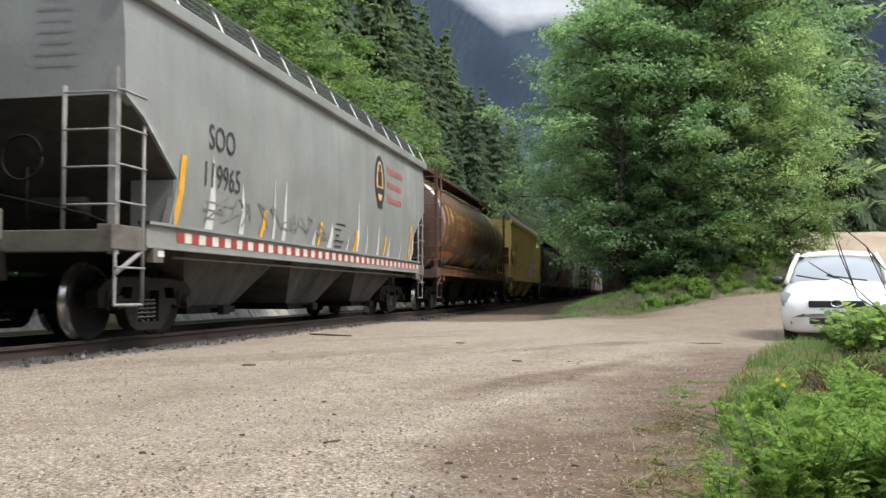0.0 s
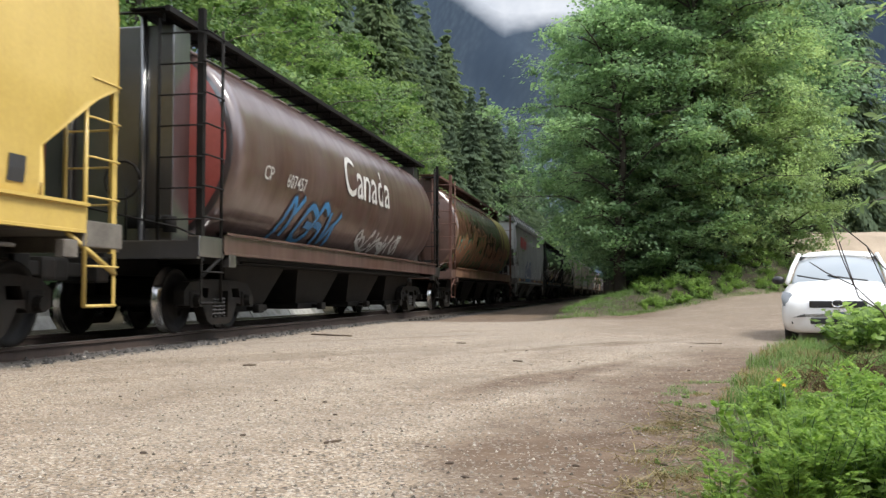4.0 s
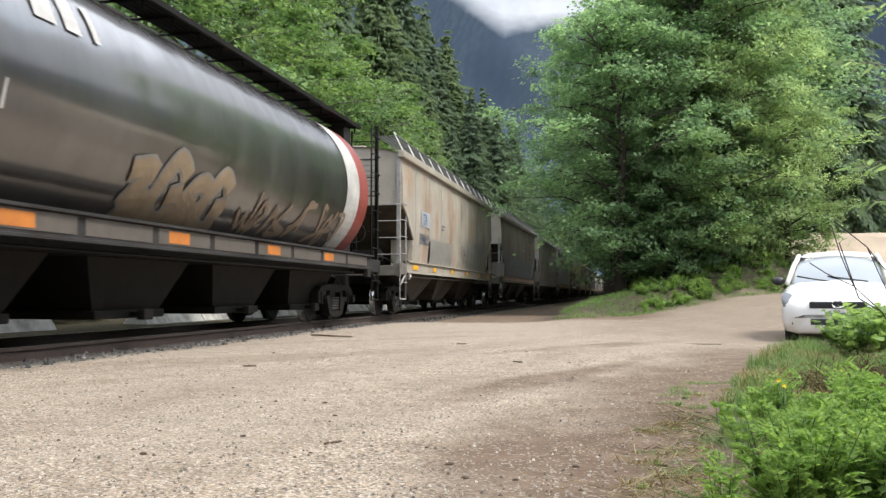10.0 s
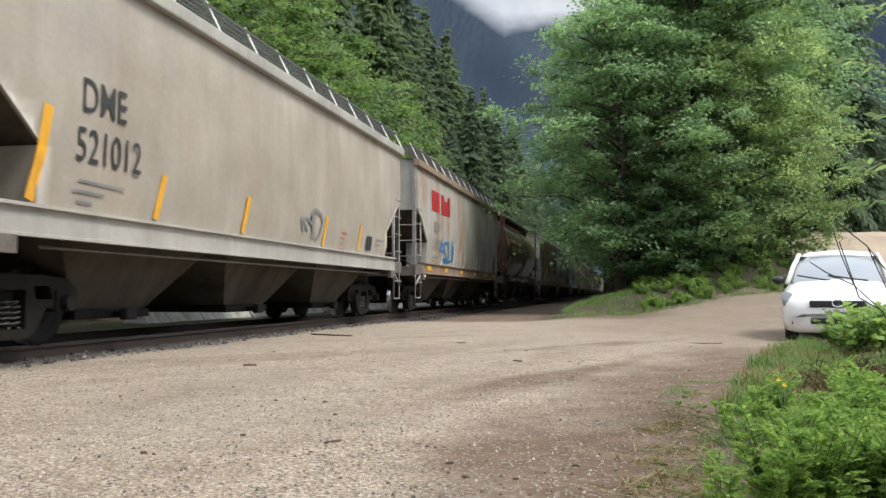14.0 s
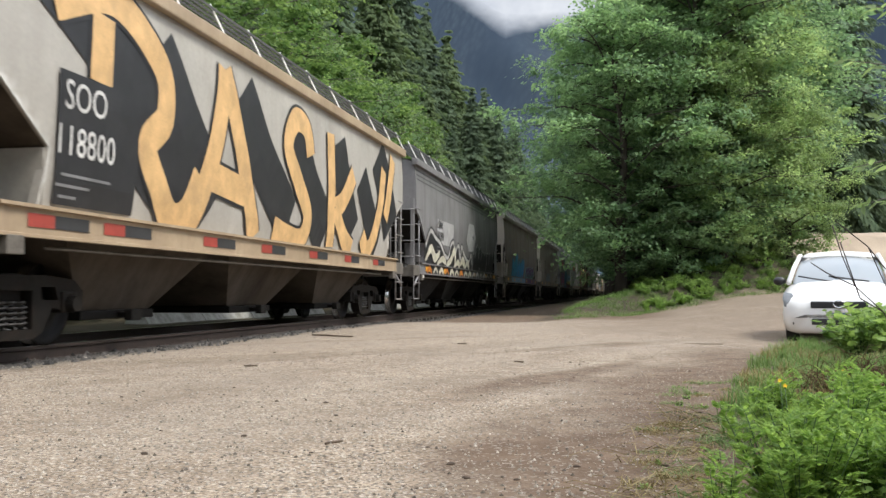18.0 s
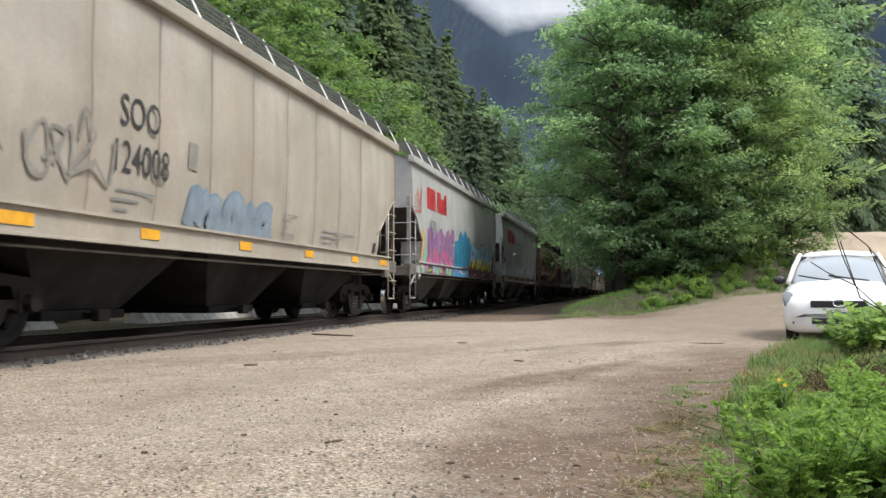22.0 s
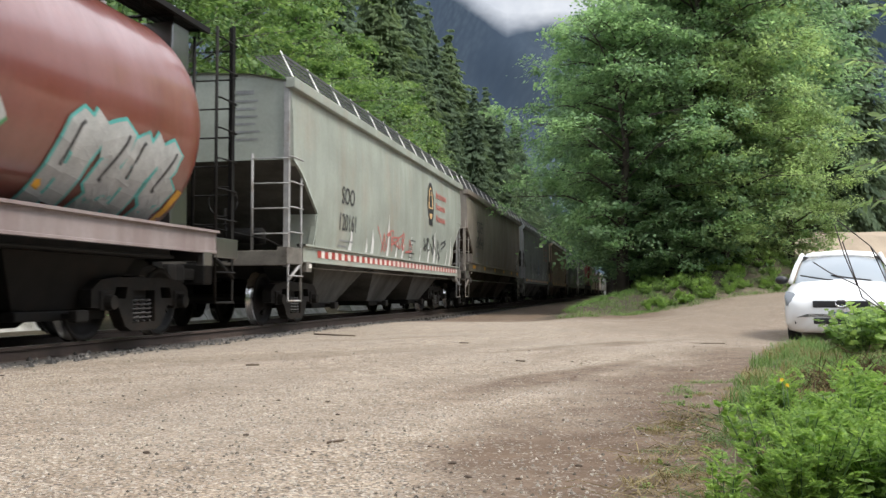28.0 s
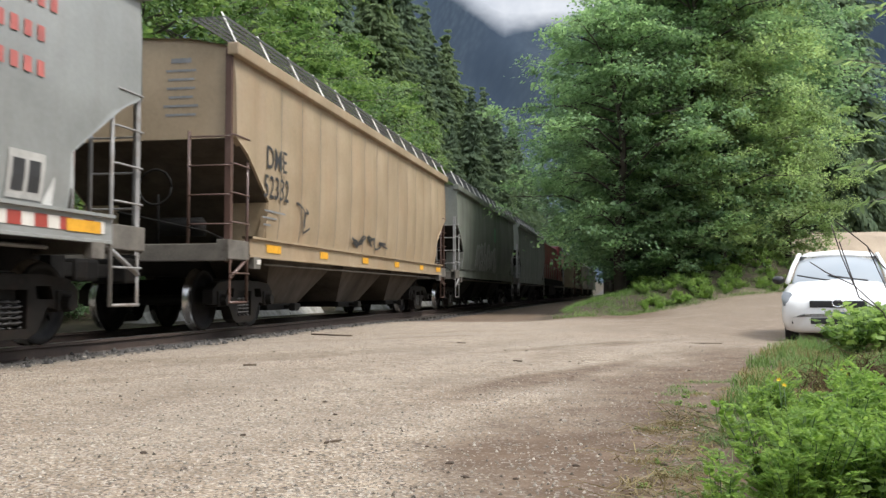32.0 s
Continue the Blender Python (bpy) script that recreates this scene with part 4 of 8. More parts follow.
# ---- trees ----
WOOD_GREY = plain("grey_bark", (0.13, 0.115, 0.10), 0.9, 0.0, 0.4, 2.5, 0.6)
WOOD_DARK = plain("dark_bark", (0.060, 0.048, 0.038), 0.95, 0.0, 0.4, 2.0, 0.6)
LEAF_MAPLE = leafy("maple_leaves", (0.150, 0.260, 0.078), (0.400, 0.590, 0.180), 0.66, 0.42, 1.7, 0.55)
LEAF_BRIGHT = leafy("bright_leaves", (0.080, 0.160, 0.042), (0.330, 0.470, 0.125), 0.5, 0.45, 1.25, 0.8)
LEAF_YELLOW = leafy("yellow_green_leaves", (0.185, 0.285, 0.072), (0.500, 0.660, 0.190), 0.68, 0.45, 1.65, 0.8)
LEAF_DARK = leafy("deep_green_leaves", (0.105, 0.190, 0.062), (0.265, 0.430, 0.138), 0.6, 0.42, 1.7, 0.6)
NEEDLES = leafy("conifer_needles", (0.112, 0.165, 0.074), (0.172, 0.238, 0.096), 0.55, 0.95, 1.4)
NEEDLES_LIGHT = leafy("young_conifer_needles", (0.132, 0.192, 0.072), (0.215, 0.290, 0.102), 0.55, 0.95, 1.35)


def leaf_quads(centres, normals, along, length, width):
    """Leaves as folded pointed quads, from arrays of centres, normals, directions and sizes."""
    side = np.cross(normals, along)
    side /= np.linalg.norm(side, axis=1, keepdims=True) + 1e-9
    L, Wd = length[:, None], width[:, None]
    a, c = centres - along * L * 0.5, centres + along * L * 0.5
    b = centres + side * Wd * 0.5 - normals * Wd * 0.12 - along * L * 0.08
    d = centres - side * Wd * 0.5 - normals * Wd * 0.12 - along * L * 0.08
    n = len(centres)
    v = np.stack([a, b, c, d], 1).reshape(-1, 3)
    idx = np.arange(n * 4).reshape(n, 4)
    return v, idx


def quads_mesh(name, v, idx):
    me = bpy.data.meshes.new(name)
    me.vertices.add(len(v))
    me.vertices.foreach_set("co", v.astype(np.float32).ravel())
    me.loops.add(idx.size)
    me.loops.foreach_set("vertex_index", idx.astype(np.int32).ravel())
    me.polygons.add(len(idx))
    me.polygons.foreach_set("loop_start", np.arange(0, idx.size, 4, dtype=np.int32))
    me.update(calc_edges=True)
    return me


def unit(a):
    return a / (np.linalg.norm(a, axis=1, keepdims=True) + 1e-9)


def crown_shape(kind, q):
    """Reach of the limbs, 0 to 1, by height in the crown, 0 to 1."""
    if kind == "round":
        return max(0.12, math.sin(math.pi * min(1, 0.16 + 0.84 * q)) ** 0.7)
    if kind == "low":
        return max(0.10, (1 - q) ** 0.55)
    return max(0.12, math.sin(math.pi * (0.25 + 0.72 * q)))


def broadleaf(seed, height, reach, base, limbs, twigs, leaves, size, kind="round", lean=0.0):
    """Trunk with limbs, and a crown of leaves in layered sprays: two meshes."""
    rng, nr = random.Random(seed), np.random.RandomState(seed)
    v, f = [], []
    n = 9
    trunk = [(0.25 * math.sin(i * 0.9 + seed) * (i / n) + lean * i / n, 0.2 * math.cos(i * 1.1 + seed) * (i / n), height * 0.97 * i / n) for i in range(n + 1)]
    tube(v, f, trunk, [0.022 * height * (1 - 0.93 * i / n) + 0.012 for i in range(n + 1)], 8)
    C, Dn = [], []
    for i in range(limbs):
        q = (i + rng.random()) / limbs
        h = height * (base + (1 - base) * q)
        k = min(n - 1, int(h / (height * 0.97) * n))
        root = Vector(trunk[k]).lerp(Vector(trunk[k + 1]), min(1, h / (height * 0.97) * n - k))
        a = 2.4 * i + rng.uniform(-0.5, 0.5)
        r = reach * crown_shape(kind, q) * rng.uniform(0.65, 1.12)
        rise = rng.uniform(0.05, 0.45) * r * (0.4 + q)
        out = Vector((math.cos(a), math.sin(a), 0))
        tip = root + out * r + Vector((0, 0, rise))
        mid = root.lerp(tip, 0.5) + Vector((0, 0, 0.10 * r))
        tube(v, f, [root, mid, tip], [0.010 * height * (1 - 0.7 * q) * 0.6 + 0.01, 0.03, 0.008], 5)
        for j in range(twigs):
            w = 0.22 + 0.78 * (j + rng.random()) / twigs
            p = root.lerp(mid, w * 2) if w < 0.5 else mid.lerp(tip, w * 2 - 1)
            spread = 0.30 * reach * (1.15 - 0.5 * w)
            off = Vector((rng.gauss(0, 1), rng.gauss(0, 1), rng.gauss(0.05, 0.42))) * spread * 0.62
            p2 = p + off
            tube(v, f, [p, p.lerp(p2, 0.6) + Vector((0, 0, 0.05)), p2], [0.012, 0.008, 0.004], 3)
            C.append(p2)
            Dn.append((out + off * 0.5).normalized())
    C, Dn = np.array([tuple(c) for c in C]), np.array([tuple(d) for d in Dn])
    m = len(C)
    per = nr.poisson(leaves * nr.uniform(0.5, 1.5, m)).clip(8)
    idx = np.repeat(np.arange(m), per)
    N = len(idx)
    wide = (0.105 * reach + 0.20) * nr.uniform(0.6, 1.4, m)[idx][:, None]
    spray = nr.normal(0, 1, (N, 3)) * np.array([0.50, 0.50, 0.19]) * wide
    pts = C[idx] + spray + Dn[idx] * (0.05 * reach)
    pts[:, 2] -= 0.34 * (spray[:, 0] ** 2 + spray[:, 1] ** 2)
    pts[:, 2] = np.maximum(pts[:, 2], 0.05)
    tilt = nr.normal(0, 0.35, (m, 3))[idx]
    nrm = unit(np.array([0, 0, 1.0]) + nr.normal(0, 0.34, (N, 3)) + tilt + Dn[idx] * 0.45)
    al = unit(np.cross(nrm, nr.normal(0, 1, (N, 3))) + Dn[idx] * 0.6)
    s = size * nr.uniform(0.6, 1.25, N)
    lv, li = leaf_quads(pts, nrm, al, s, s * nr.uniform(0.55, 0.9, N))
    return mesh_of("trunk", v, f, True), quads_mesh("crown", lv, li)


def conifer(seed, height, reach, whorls, sprays, fine=3):
    """A fir: a straight trunk with whorls of drooping boughs; with few whorls the sprays are larger."""
    coarse = 1.0 if whorls > 40 else 1.8
    rng, nr = random.Random(seed), np.random.RandomState(seed)
    v, f = [], []
    tube(v, f, [(0, 0, 0), (0.05, 0, height * 0.5), (0, 0.03, height)], [0.012 * height + 0.05, 0.008 * height, 0.01], 7)
    P, A, L = [], [], []
    for i in range(whorls):
        q = (i + 0.5) / whorls
        z = height * (0.06 + 0.94 * q)
        r = reach * ((1 - q) ** 0.72 + 0.02) * rng.uniform(0.75, 1.15)
        nb = 6 if q > 0.85 else (13 if coarse == 1.0 else 7)
        z0 = z
        for j in range(nb):
            z = z0 + rng.uniform(-2.6, 2.6) * height / whorls
            a = rng.uniform(0, 6.28)
            rr = r * rng.uniform(0.5, 1.15)
            out = np.array([math.cos(a), math.sin(a), 0])
            droop = rng.uniform(0.15, 0.65) * (1 - 0.7 * q)
            if q < 0.9 and j < 3:
                tube(v, f, [(0, 0, z), (out[0] * rr * 0.9, out[1] * rr * 0.9, z - droop * rr * 0.7)], [0.03, 0.008], 3)
            for w in np.linspace(0.12, 1.0, sprays):
                p = out * rr * w + np.array([0, 0, z - droop * rr * w * w + 0.06 * rr * w])
                for _ in range(fine):
                    sidev = np.array([-out[1], out[0], 0]) * nr.normal(0, 0.22) * (0.25 + rr * (1 - w) * 0.55 + 0.15)
                    P.append(p + sidev + np.array([0, 0, -abs(nr.normal(0, 0.06))]))
                    A.append(out + sidev * 0.8 + np.array([0, 0, -0.35 - 0.3 * nr.rand()]))
                    L.append((0.72 if fine > 3 else coarse) * (0.30 + 0.15 * rr * (1 - 0.6 * w)) * nr.uniform(0.7, 1.3))
    # shorter twigs nearer the trunk close the gaps between the boughs
    for _ in range(5200 if coarse == 1.0 else 500):
        q, a = nr.rand() ** 1.3, nr.uniform(0, 6.28)
        r = reach * (1 - q) ** 0.72 * nr.uniform(0.45, 0.85)
        P.append(np.array([math.cos(a) * r, math.sin(a) * r, height * (0.05 + 0.94 * q)]))
        A.append(np.array([math.cos(a) * 0.6, math.sin(a) * 0.6, -0.4]))
        L.append(coarse * nr.uniform(0.28, 0.52))
    P, A, L = np.array(P), unit(np.array(A)), np.array(L)
    A = unit(A + np.array([0, 0, -0.55]))
    nrm = unit(0.95 * unit(P * np.array([1, 1, 0.0])) + np.array([0, 0, 0.55]) + nr.normal(0, 0.42, P.shape))
    lv, li = leaf_quads(P, nrm, A, L, L * (0.40 if coarse == 1.0 else 0.72))
    return mesh_of("trunk", v, f, True), quads_mesh("crown", lv, li)


def plant_tree(name, meshes, leaf, bark, x, y, rz, scale, label, category, group, sink=0.1):
    t = empty(name, (x, y, ground_z(x, y) - sink), rz)
    t.scale = (scale,) * 3
    piece("trunk", meshes[0], bark, t)
    piece("crown", meshes[1], leaf, t)
    return tagged(t, label, category, group)


# the tall clump of maples on the bank
big = [broadleaf(21, 13.5, 4.7, 0.06, 54, 9, 98, 0.155), broadleaf(22, 14.5, 4.3, 0.07, 50, 9, 88, 0.15), broadleaf(23, 11.0, 4.4, 0.10, 46, 9, 92, 0.155),
       broadleaf(24, 5.2, 2.6, 0.02, 26, 8, 62, 0.15, "low"), broadleaf(25, 6.8, 2.7, 0.03, 30, 8, 66, 0.16)]


def at_view(px, d):
    """Ground place d metres in front of the camera, px thousandths of d to the right of its mean line."""
    r, c, s = px * 0.001 * d, math.cos(radians(11.11)), math.sin(radians(11.11))
    return r * c - d * s, d * c + r * s


CLUMP = ((0, 268, 35.5, 0, 1.0, LEAF_MAPLE), (1, 324, 37.0, 80, 1.0, LEAF_YELLOW), (2, 190, 34.0, 30, 0.95, LEAF_MAPLE), (0, 238, 38.0, 200, 0.98, LEAF_MAPLE),
         (2, 370, 36.5, 140, 0.58, LEAF_YELLOW), (2, 300, 34.0, 250, 0.72, LEAF_YELLOW), (0, 315, 43.0, 300, 1.1, LEAF_MAPLE), (2, 205, 42.0, 310, 0.8, LEAF_DARK))
for i, px, d, rz, sc, leaf in CLUMP:
    x, y = at_view(px, d)
    plant_tree("maple_tree", big[i], leaf, WOOD_DARK, x, y, rz, sc, "tall leafy maple tree growing on the bank", "tree", "trees on the bank")
for px, d, rz, sc, leaf in ((232, 36.5, 0, 0.70, LEAF_DARK), (222, 39.0, 50, 0.75, LEAF_DARK), (240, 35.0, 120, 0.6, LEAF_DARK), (255, 36.5, 70, 0.75, LEAF_DARK), (285, 37.5, 140, 0.7, LEAF_DARK), (240, 40, 200, 1.0, LEAF_DARK), (325, 37, 20, 0.6, LEAF_YELLOW), (352, 37.5, 100, 0.65, LEAF_YELLOW)):
    x, y = at_view(px, d)
    plant_tree("shrub", big[3], leaf, WOOD_DARK, x, y, rz, sc, "dense leafy shrub under the maple trees", "shrub", "shrubs on the bank")

for px, d, rz, sc in ((236, 34.0, 0, 0.75), (240, 36.0, 90, 0.9), (252, 33.6, 180, 0.7), (256, 34.6, 270, 0.85), (276, 34.5, 40, 0.8), (296, 36.0, 130, 0.9), (226, 39.0, 60, 0.8), (214, 43.0, 140, 0.8)):
    x, y = at_view(px, d)
    plant_tree("understorey_tree", big[4], LEAF_DARK if rz % 180 else LEAF_MAPLE, WOOD_DARK, x, y, rz, sc, "low bushy tree under the maples, leaves to the ground", "tree", "understorey on the bank")
# dark undergrowth along the far side of the track, added to darken the view under the cars
for i in range(26):
    plant_tree("trackside_shrub", big[3], LEAF_DARK, WOOD_DARK, -12.6 - 0.7 * (i % 3), 4.0 + 2.5 * i, 71 * i, 0.42 + 0.08 * (i % 4), "dark leafy shrub beyond the railway track", "shrub", "shrubs beyond the track")
# trees set behind the maples to hang over the line and shade the cars
over = [broadleaf(26, 13.0, 5.0, 0.34, 34, 7, 46, 0.30), broadleaf(27, 15.0, 5.4, 0.30, 36, 7, 46, 0.30)]
for i in range(12):
    y = 43 + 11.0 * i
    plant_tree("overhang_shade_tree", over[i % 2], LEAF_DARK, WOOD_DARK, (1.3 if i < 2 else 0.7) - 0.026 * y, y, 61 * i, (0.82 if i < 2 else 1.0) + 0.03 * (i % 4), "tall leafy tree added over the railway to shade it", "tree", "trees over the railway")

# hidden behind the maples, added to keep sky light off the far cars
for i in range(14):
    plant_tree("hidden_shade_tree", over[i % 2], LEAF_DARK, WOOD_DARK, 3.5 + (3.3 if i > 6 else 1.6) * (i % 3), 44 + 3.4 * i, 83 * i, 1.1 + 0.05 * (i % 3), "tall leafy tree hidden behind the maples, added to block sky light", "tree", "trees of the wood")

# bright broadleaf trees and conifers beyond the track; those at x > 0 are hidden, added to shade it
side_trees = [broadleaf(31, 13.0, 4.4, 0.10, 40, 7, 88, 0.19), broadleaf(32, 11.0, 4.6, 0.08, 38, 7, 88, 0.185), broadleaf(33, 12.0, 4.5, 0.08, 26, 6, 30, 0.42)]
for i, (x, y, sc) in enumerate(((-14.0, 25, 1.0), (-15.5, 31, 1.1), (-14.2, 38, 1.05), (-15, 45, 1.1), (-13.8, 52, 0.95), (-14.5, 60, 0.85), (-13.5, 16, 0.9), (-16.5, 20, 1.1), (-15.5, 68, 0.8), (-14.5, 120, 0.7), (-13.0, 150, 0.8), (-13.0, 175, 0.75), (-14, 200, 0.9), (-11.8, 82, 0.55), (-12, 96, 0.6), (-12, 108, 0.6), (-11.8, 132, 0.6), (4.5, 52, 0.7), (4.0, 64, 0.8), (3.0, 78, 0.75), (2.5, 94, 0.8), (1.8, 112, 0.8), (1.0, 135, 0.8))):
    plant_tree("broadleaf_tree", side_trees[i % 2 if y < 75 and x < 0 else 2], LEAF_BRIGHT, WOOD_GREY, x, y, 57 * i, sc, "bright green broadleaf tree behind the railway", "tree", "trees behind the railway")
firs = [conifer(41, 25, 5.2, 54, 12), conifer(42, 22, 4.6, 50, 12), conifer(43, 27, 5.8, 56, 12)]
fine_firs = [conifer(46, 25, 5.6, 62, 14, 6), conifer(47, 22, 5.2, 60, 14, 6)]
far_firs = [conifer(44, 25, 5.4, 26, 5), conifer(45, 22, 4.8, 24, 5)]
for i, (px, d, tall) in enumerate(((-78, 82, 29.0), (-47, 86, 29.5), (-20, 92, 27.5), (3, 95, 26.0), (22, 101, 20.5), (43, 105, 23.0), (60, 112, 20.0), (74, 118, 22.0), (90, 128, 18.0))):
    x, y = at_view(px, d)
    plant_tree("conifer_tree", fine_firs[i % 2], NEEDLES if i % 3 else NEEDLES_LIGHT, WOOD_DARK, x, y, 73 * i, tall / (25, 22)[i % 2], "tall dark green conifer at the edge of the forest", "tree", "conifers of the forest")
rng = random.Random(8)
spots = [(-18, 66, 1.0), (-18.5, 75, 1.0), (-20, 83, 1.0), (-18, 91, 1.0), (-19, 101, 0.9), (-18, 113, 1.0), (-18, 126, 0.95), (-17.5, 140, 0.9), (-18, 156, 0.9), (-17, 175, 0.9), (-17, 196, 0.9), (-17, 220, 0.9), (-21, 57, 1.0), (-23, 70, 1.1), (-25, 90, 1.1), (-24, 108, 1.1), (-24, 130, 1.1)]
spots += [(-20.5 - 2.5 * (i % 2), 62 + 7.5 * i, 0.95 + 0.05 * (i % 3)) for i in range(13)]
spots += [(-rng.uniform(20, 60), rng.uniform(30, 330), rng.uniform(0.75, 1.15)) for _ in range(70)]
spots += [(rng.uniform(14, 75), rng.uniform(84, 150), rng.uniform(0.6, 0.95)) for _ in range(42)]
spots += [(rng.uniform(4, 14), rng.uniform(70, 260), rng.uniform(0.7, 1.0)) for _ in range(26)]
# conifers hidden behind the maples, added to darken the far track
spots += [(rng.uniform(4.5, 11), rng.uniform(50, 240), rng.uniform(0.5, 0.85)) for _ in range(34)]
# unseen trees right of the verge and behind, added to block low skylight
spots += [(rng.uniform(19, 36), rng.uniform(-30, 20), rng.uniform(0.6, 0.9)) for _ in range(26)]
spots += [(rng.uniform(-30, 30), rng.uniform(-45, -13), rng.uniform(0.6, 1.0)) for _ in range(34)]
spots += [(-rng.uniform(13, 32), rng.uniform(-30, 18), rng.uniform(0.6, 0.95)) for _ in range(22)]
# rows close along both sides of the line, added to shade the far cars
spots += [(-12.4 - 0.4 * (i % 3), 58 + 11 * i, 0.55 + 0.06 * (i % 4)) for i in range(22)]
spots += [(5.6 - 0.029 * (66 + 15 * i), 66 + 15 * i, 0.5 + 0.05 * (i % 3)) for i in range(16)]
spots = [p for p in spots if abs(p[0] - TRACK_X) > 5.0 and not (0.14 * p[1] < p[0] < 0.30 * p[1] and 0 < p[1] < 80)]
for i, (x, y, sc) in enumerate(spots):
    plant_tree("conifer_tree", fine_firs[i % 2] if i < 6 or 12 < i < 15 else firs[i % 3] if (-26 < x < -10 and 45 < y < 140) or (0.15 * y < x < 0.32 * y and y < 160) else far_firs[i % 2], NEEDLES if i % 4 else NEEDLES_LIGHT, WOOD_DARK, x, y, 73 * i, sc, "tall dark green conifer in the forest", "tree", "conifers of the forest")
x, y = at_view(424, 76)
plant_tree("conifer_tree", fine_firs[0], NEEDLES, WOOD_DARK, x, y, 10, 1.25, "tall dark green conifer behind the maples", "tree", "conifers of the forest")

# ---- the mountain behind, under low cloud ----


def mountain_z(x, y):
    ridge = 820 * step01(y + 120 * noise.noise((x * 0.002, 1.0, 4)), 430, 1850) * (1 + 0.22 * noise.noise((x * 0.0016, y * 0.0016, 4)))
    gully = 70 * noise.noise((x * 0.004 + y * 0.002, y * 0.001, 8)) + 60 * noise.noise((x * 0.013 + y * 0.006, y * 0.004, 2)) + 8 * noise.noise((x * 0.03 + y * 0.016, y * 0.01, 5))
    return max(-5.0, ridge + gully * step01(ridge, 20, 200) - 12)


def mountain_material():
    m, nt, bsdf = nodes_of("hazed_far_forest")
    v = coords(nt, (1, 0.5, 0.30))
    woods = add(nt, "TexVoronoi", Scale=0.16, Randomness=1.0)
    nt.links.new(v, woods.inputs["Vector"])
    # blue-grey haze of distance is put into the base colour of the woods
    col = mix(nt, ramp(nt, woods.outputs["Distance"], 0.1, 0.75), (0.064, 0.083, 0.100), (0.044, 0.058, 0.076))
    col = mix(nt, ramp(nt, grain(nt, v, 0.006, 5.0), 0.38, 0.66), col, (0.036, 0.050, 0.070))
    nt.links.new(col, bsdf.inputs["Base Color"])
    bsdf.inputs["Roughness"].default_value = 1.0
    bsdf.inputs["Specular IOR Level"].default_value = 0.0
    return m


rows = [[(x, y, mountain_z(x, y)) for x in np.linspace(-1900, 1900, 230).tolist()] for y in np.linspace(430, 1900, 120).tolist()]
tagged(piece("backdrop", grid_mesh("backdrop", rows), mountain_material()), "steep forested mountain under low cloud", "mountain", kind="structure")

def cloud_material():
    """Low cloud that thins out in ragged wisps towards its lower edge."""
    m = bpy.data.materials.new("low_cloud")
    m.use_nodes = True
    nt = m.node_tree
    nt.nodes.remove(nt.nodes["Principled BSDF"])
    v = coords(nt)
    sep = nt.nodes.new("ShaderNodeSeparateXYZ")
    nt.links.new(v, sep.inputs[0])
    rise = add(nt, "MapRange")
    rise.inputs["From Min"].default_value, rise.inputs["From Max"].default_value = 221, 266
    nt.links.new(sep.outputs["Z"], rise.inputs["Value"])
    wisps = grain(nt, coords(nt, (1, 1, 1.6)), 0.009, 5.0, 0.5)
    total = nt.nodes.new("ShaderNodeMath")
    nt.links.new(rise.outputs[0], total.inputs[0])
    drift = add(nt, "MapRange")
    for socket, value in (("From Min", -172), ("From Max", -102), ("To Min", -0.75), ("To Max", 0.02)):
        drift.inputs[socket].default_value = value
    nt.links.new(sep.outputs["X"], drift.inputs["Value"])
    both = nt.nodes.new("ShaderNodeMath")
    nt.links.new(wisps, both.inputs[0])
    nt.links.new(drift.outputs[0], both.inputs[1])
    nt.links.new(both.outputs[0], total.inputs[1])
    glow = nt.nodes.new("ShaderNodeEmission")
    nt.links.new(ramp(nt, grain(nt, v, 0.014, 5.0), 0.3, 0.7, (0.50, 0.55, 0.64), (0.82, 0.85, 0.90)), glow.inputs["Color"])
    glow.inputs["Strength"].default_value = 0.58
    clear = nt.nodes.new("ShaderNodeBsdfTransparent")
    blend = nt.nodes.new("ShaderNodeMixShader")
    nt.links.new(ramp(nt, total.outputs[0], 0.68, 1.50), blend.inputs[0])
    nt.links.new(clear.outputs[0], blend.inputs[1])
    nt.links.new(glow.outputs[0], blend.inputs[2])
    nt.links.new(blend.outputs[0], nt.nodes["Material Output"].inputs["Surface"])
    return m


rows = [[(x, 800 + 0.00003 * x * x, z) for x in np.linspace(-1500, 1500, 24).tolist()] for z in np.linspace(150, 480, 8).tolist()]
tagged(piece("cloud_backdrop", grid_mesh("cloud_backdrop", rows), cloud_material()), "low white cloud hanging on the mountain", "cloud", kind="structure")

# the earth embankment beyond the parked car
EARTH = plain("tan_earth", (0.37, 0.295, 0.22), 0.95, 0.0, 0.25, 0.8, 0.4)
prof = [(-7, -3.0), (-3.2, -0.2), (-1.5, 1.3), (0, 1.75), (3, 1.8), (6, 0)]
rows = [[(x, 66 + p + 0.06 * x + 0.4 * noise.noise((x * 0.3, p, 0)), 3.0 + h + 0.08 * noise.noise((x * 0.5, p * 2, 4))) for p, h in prof] for x in np.linspace(9, 60, 70).tolist()]
tagged(piece("embankment", grid_mesh("embankment", rows, True, True), EARTH), "bare tan earth embankment beyond the road", "embankment", kind="structure")


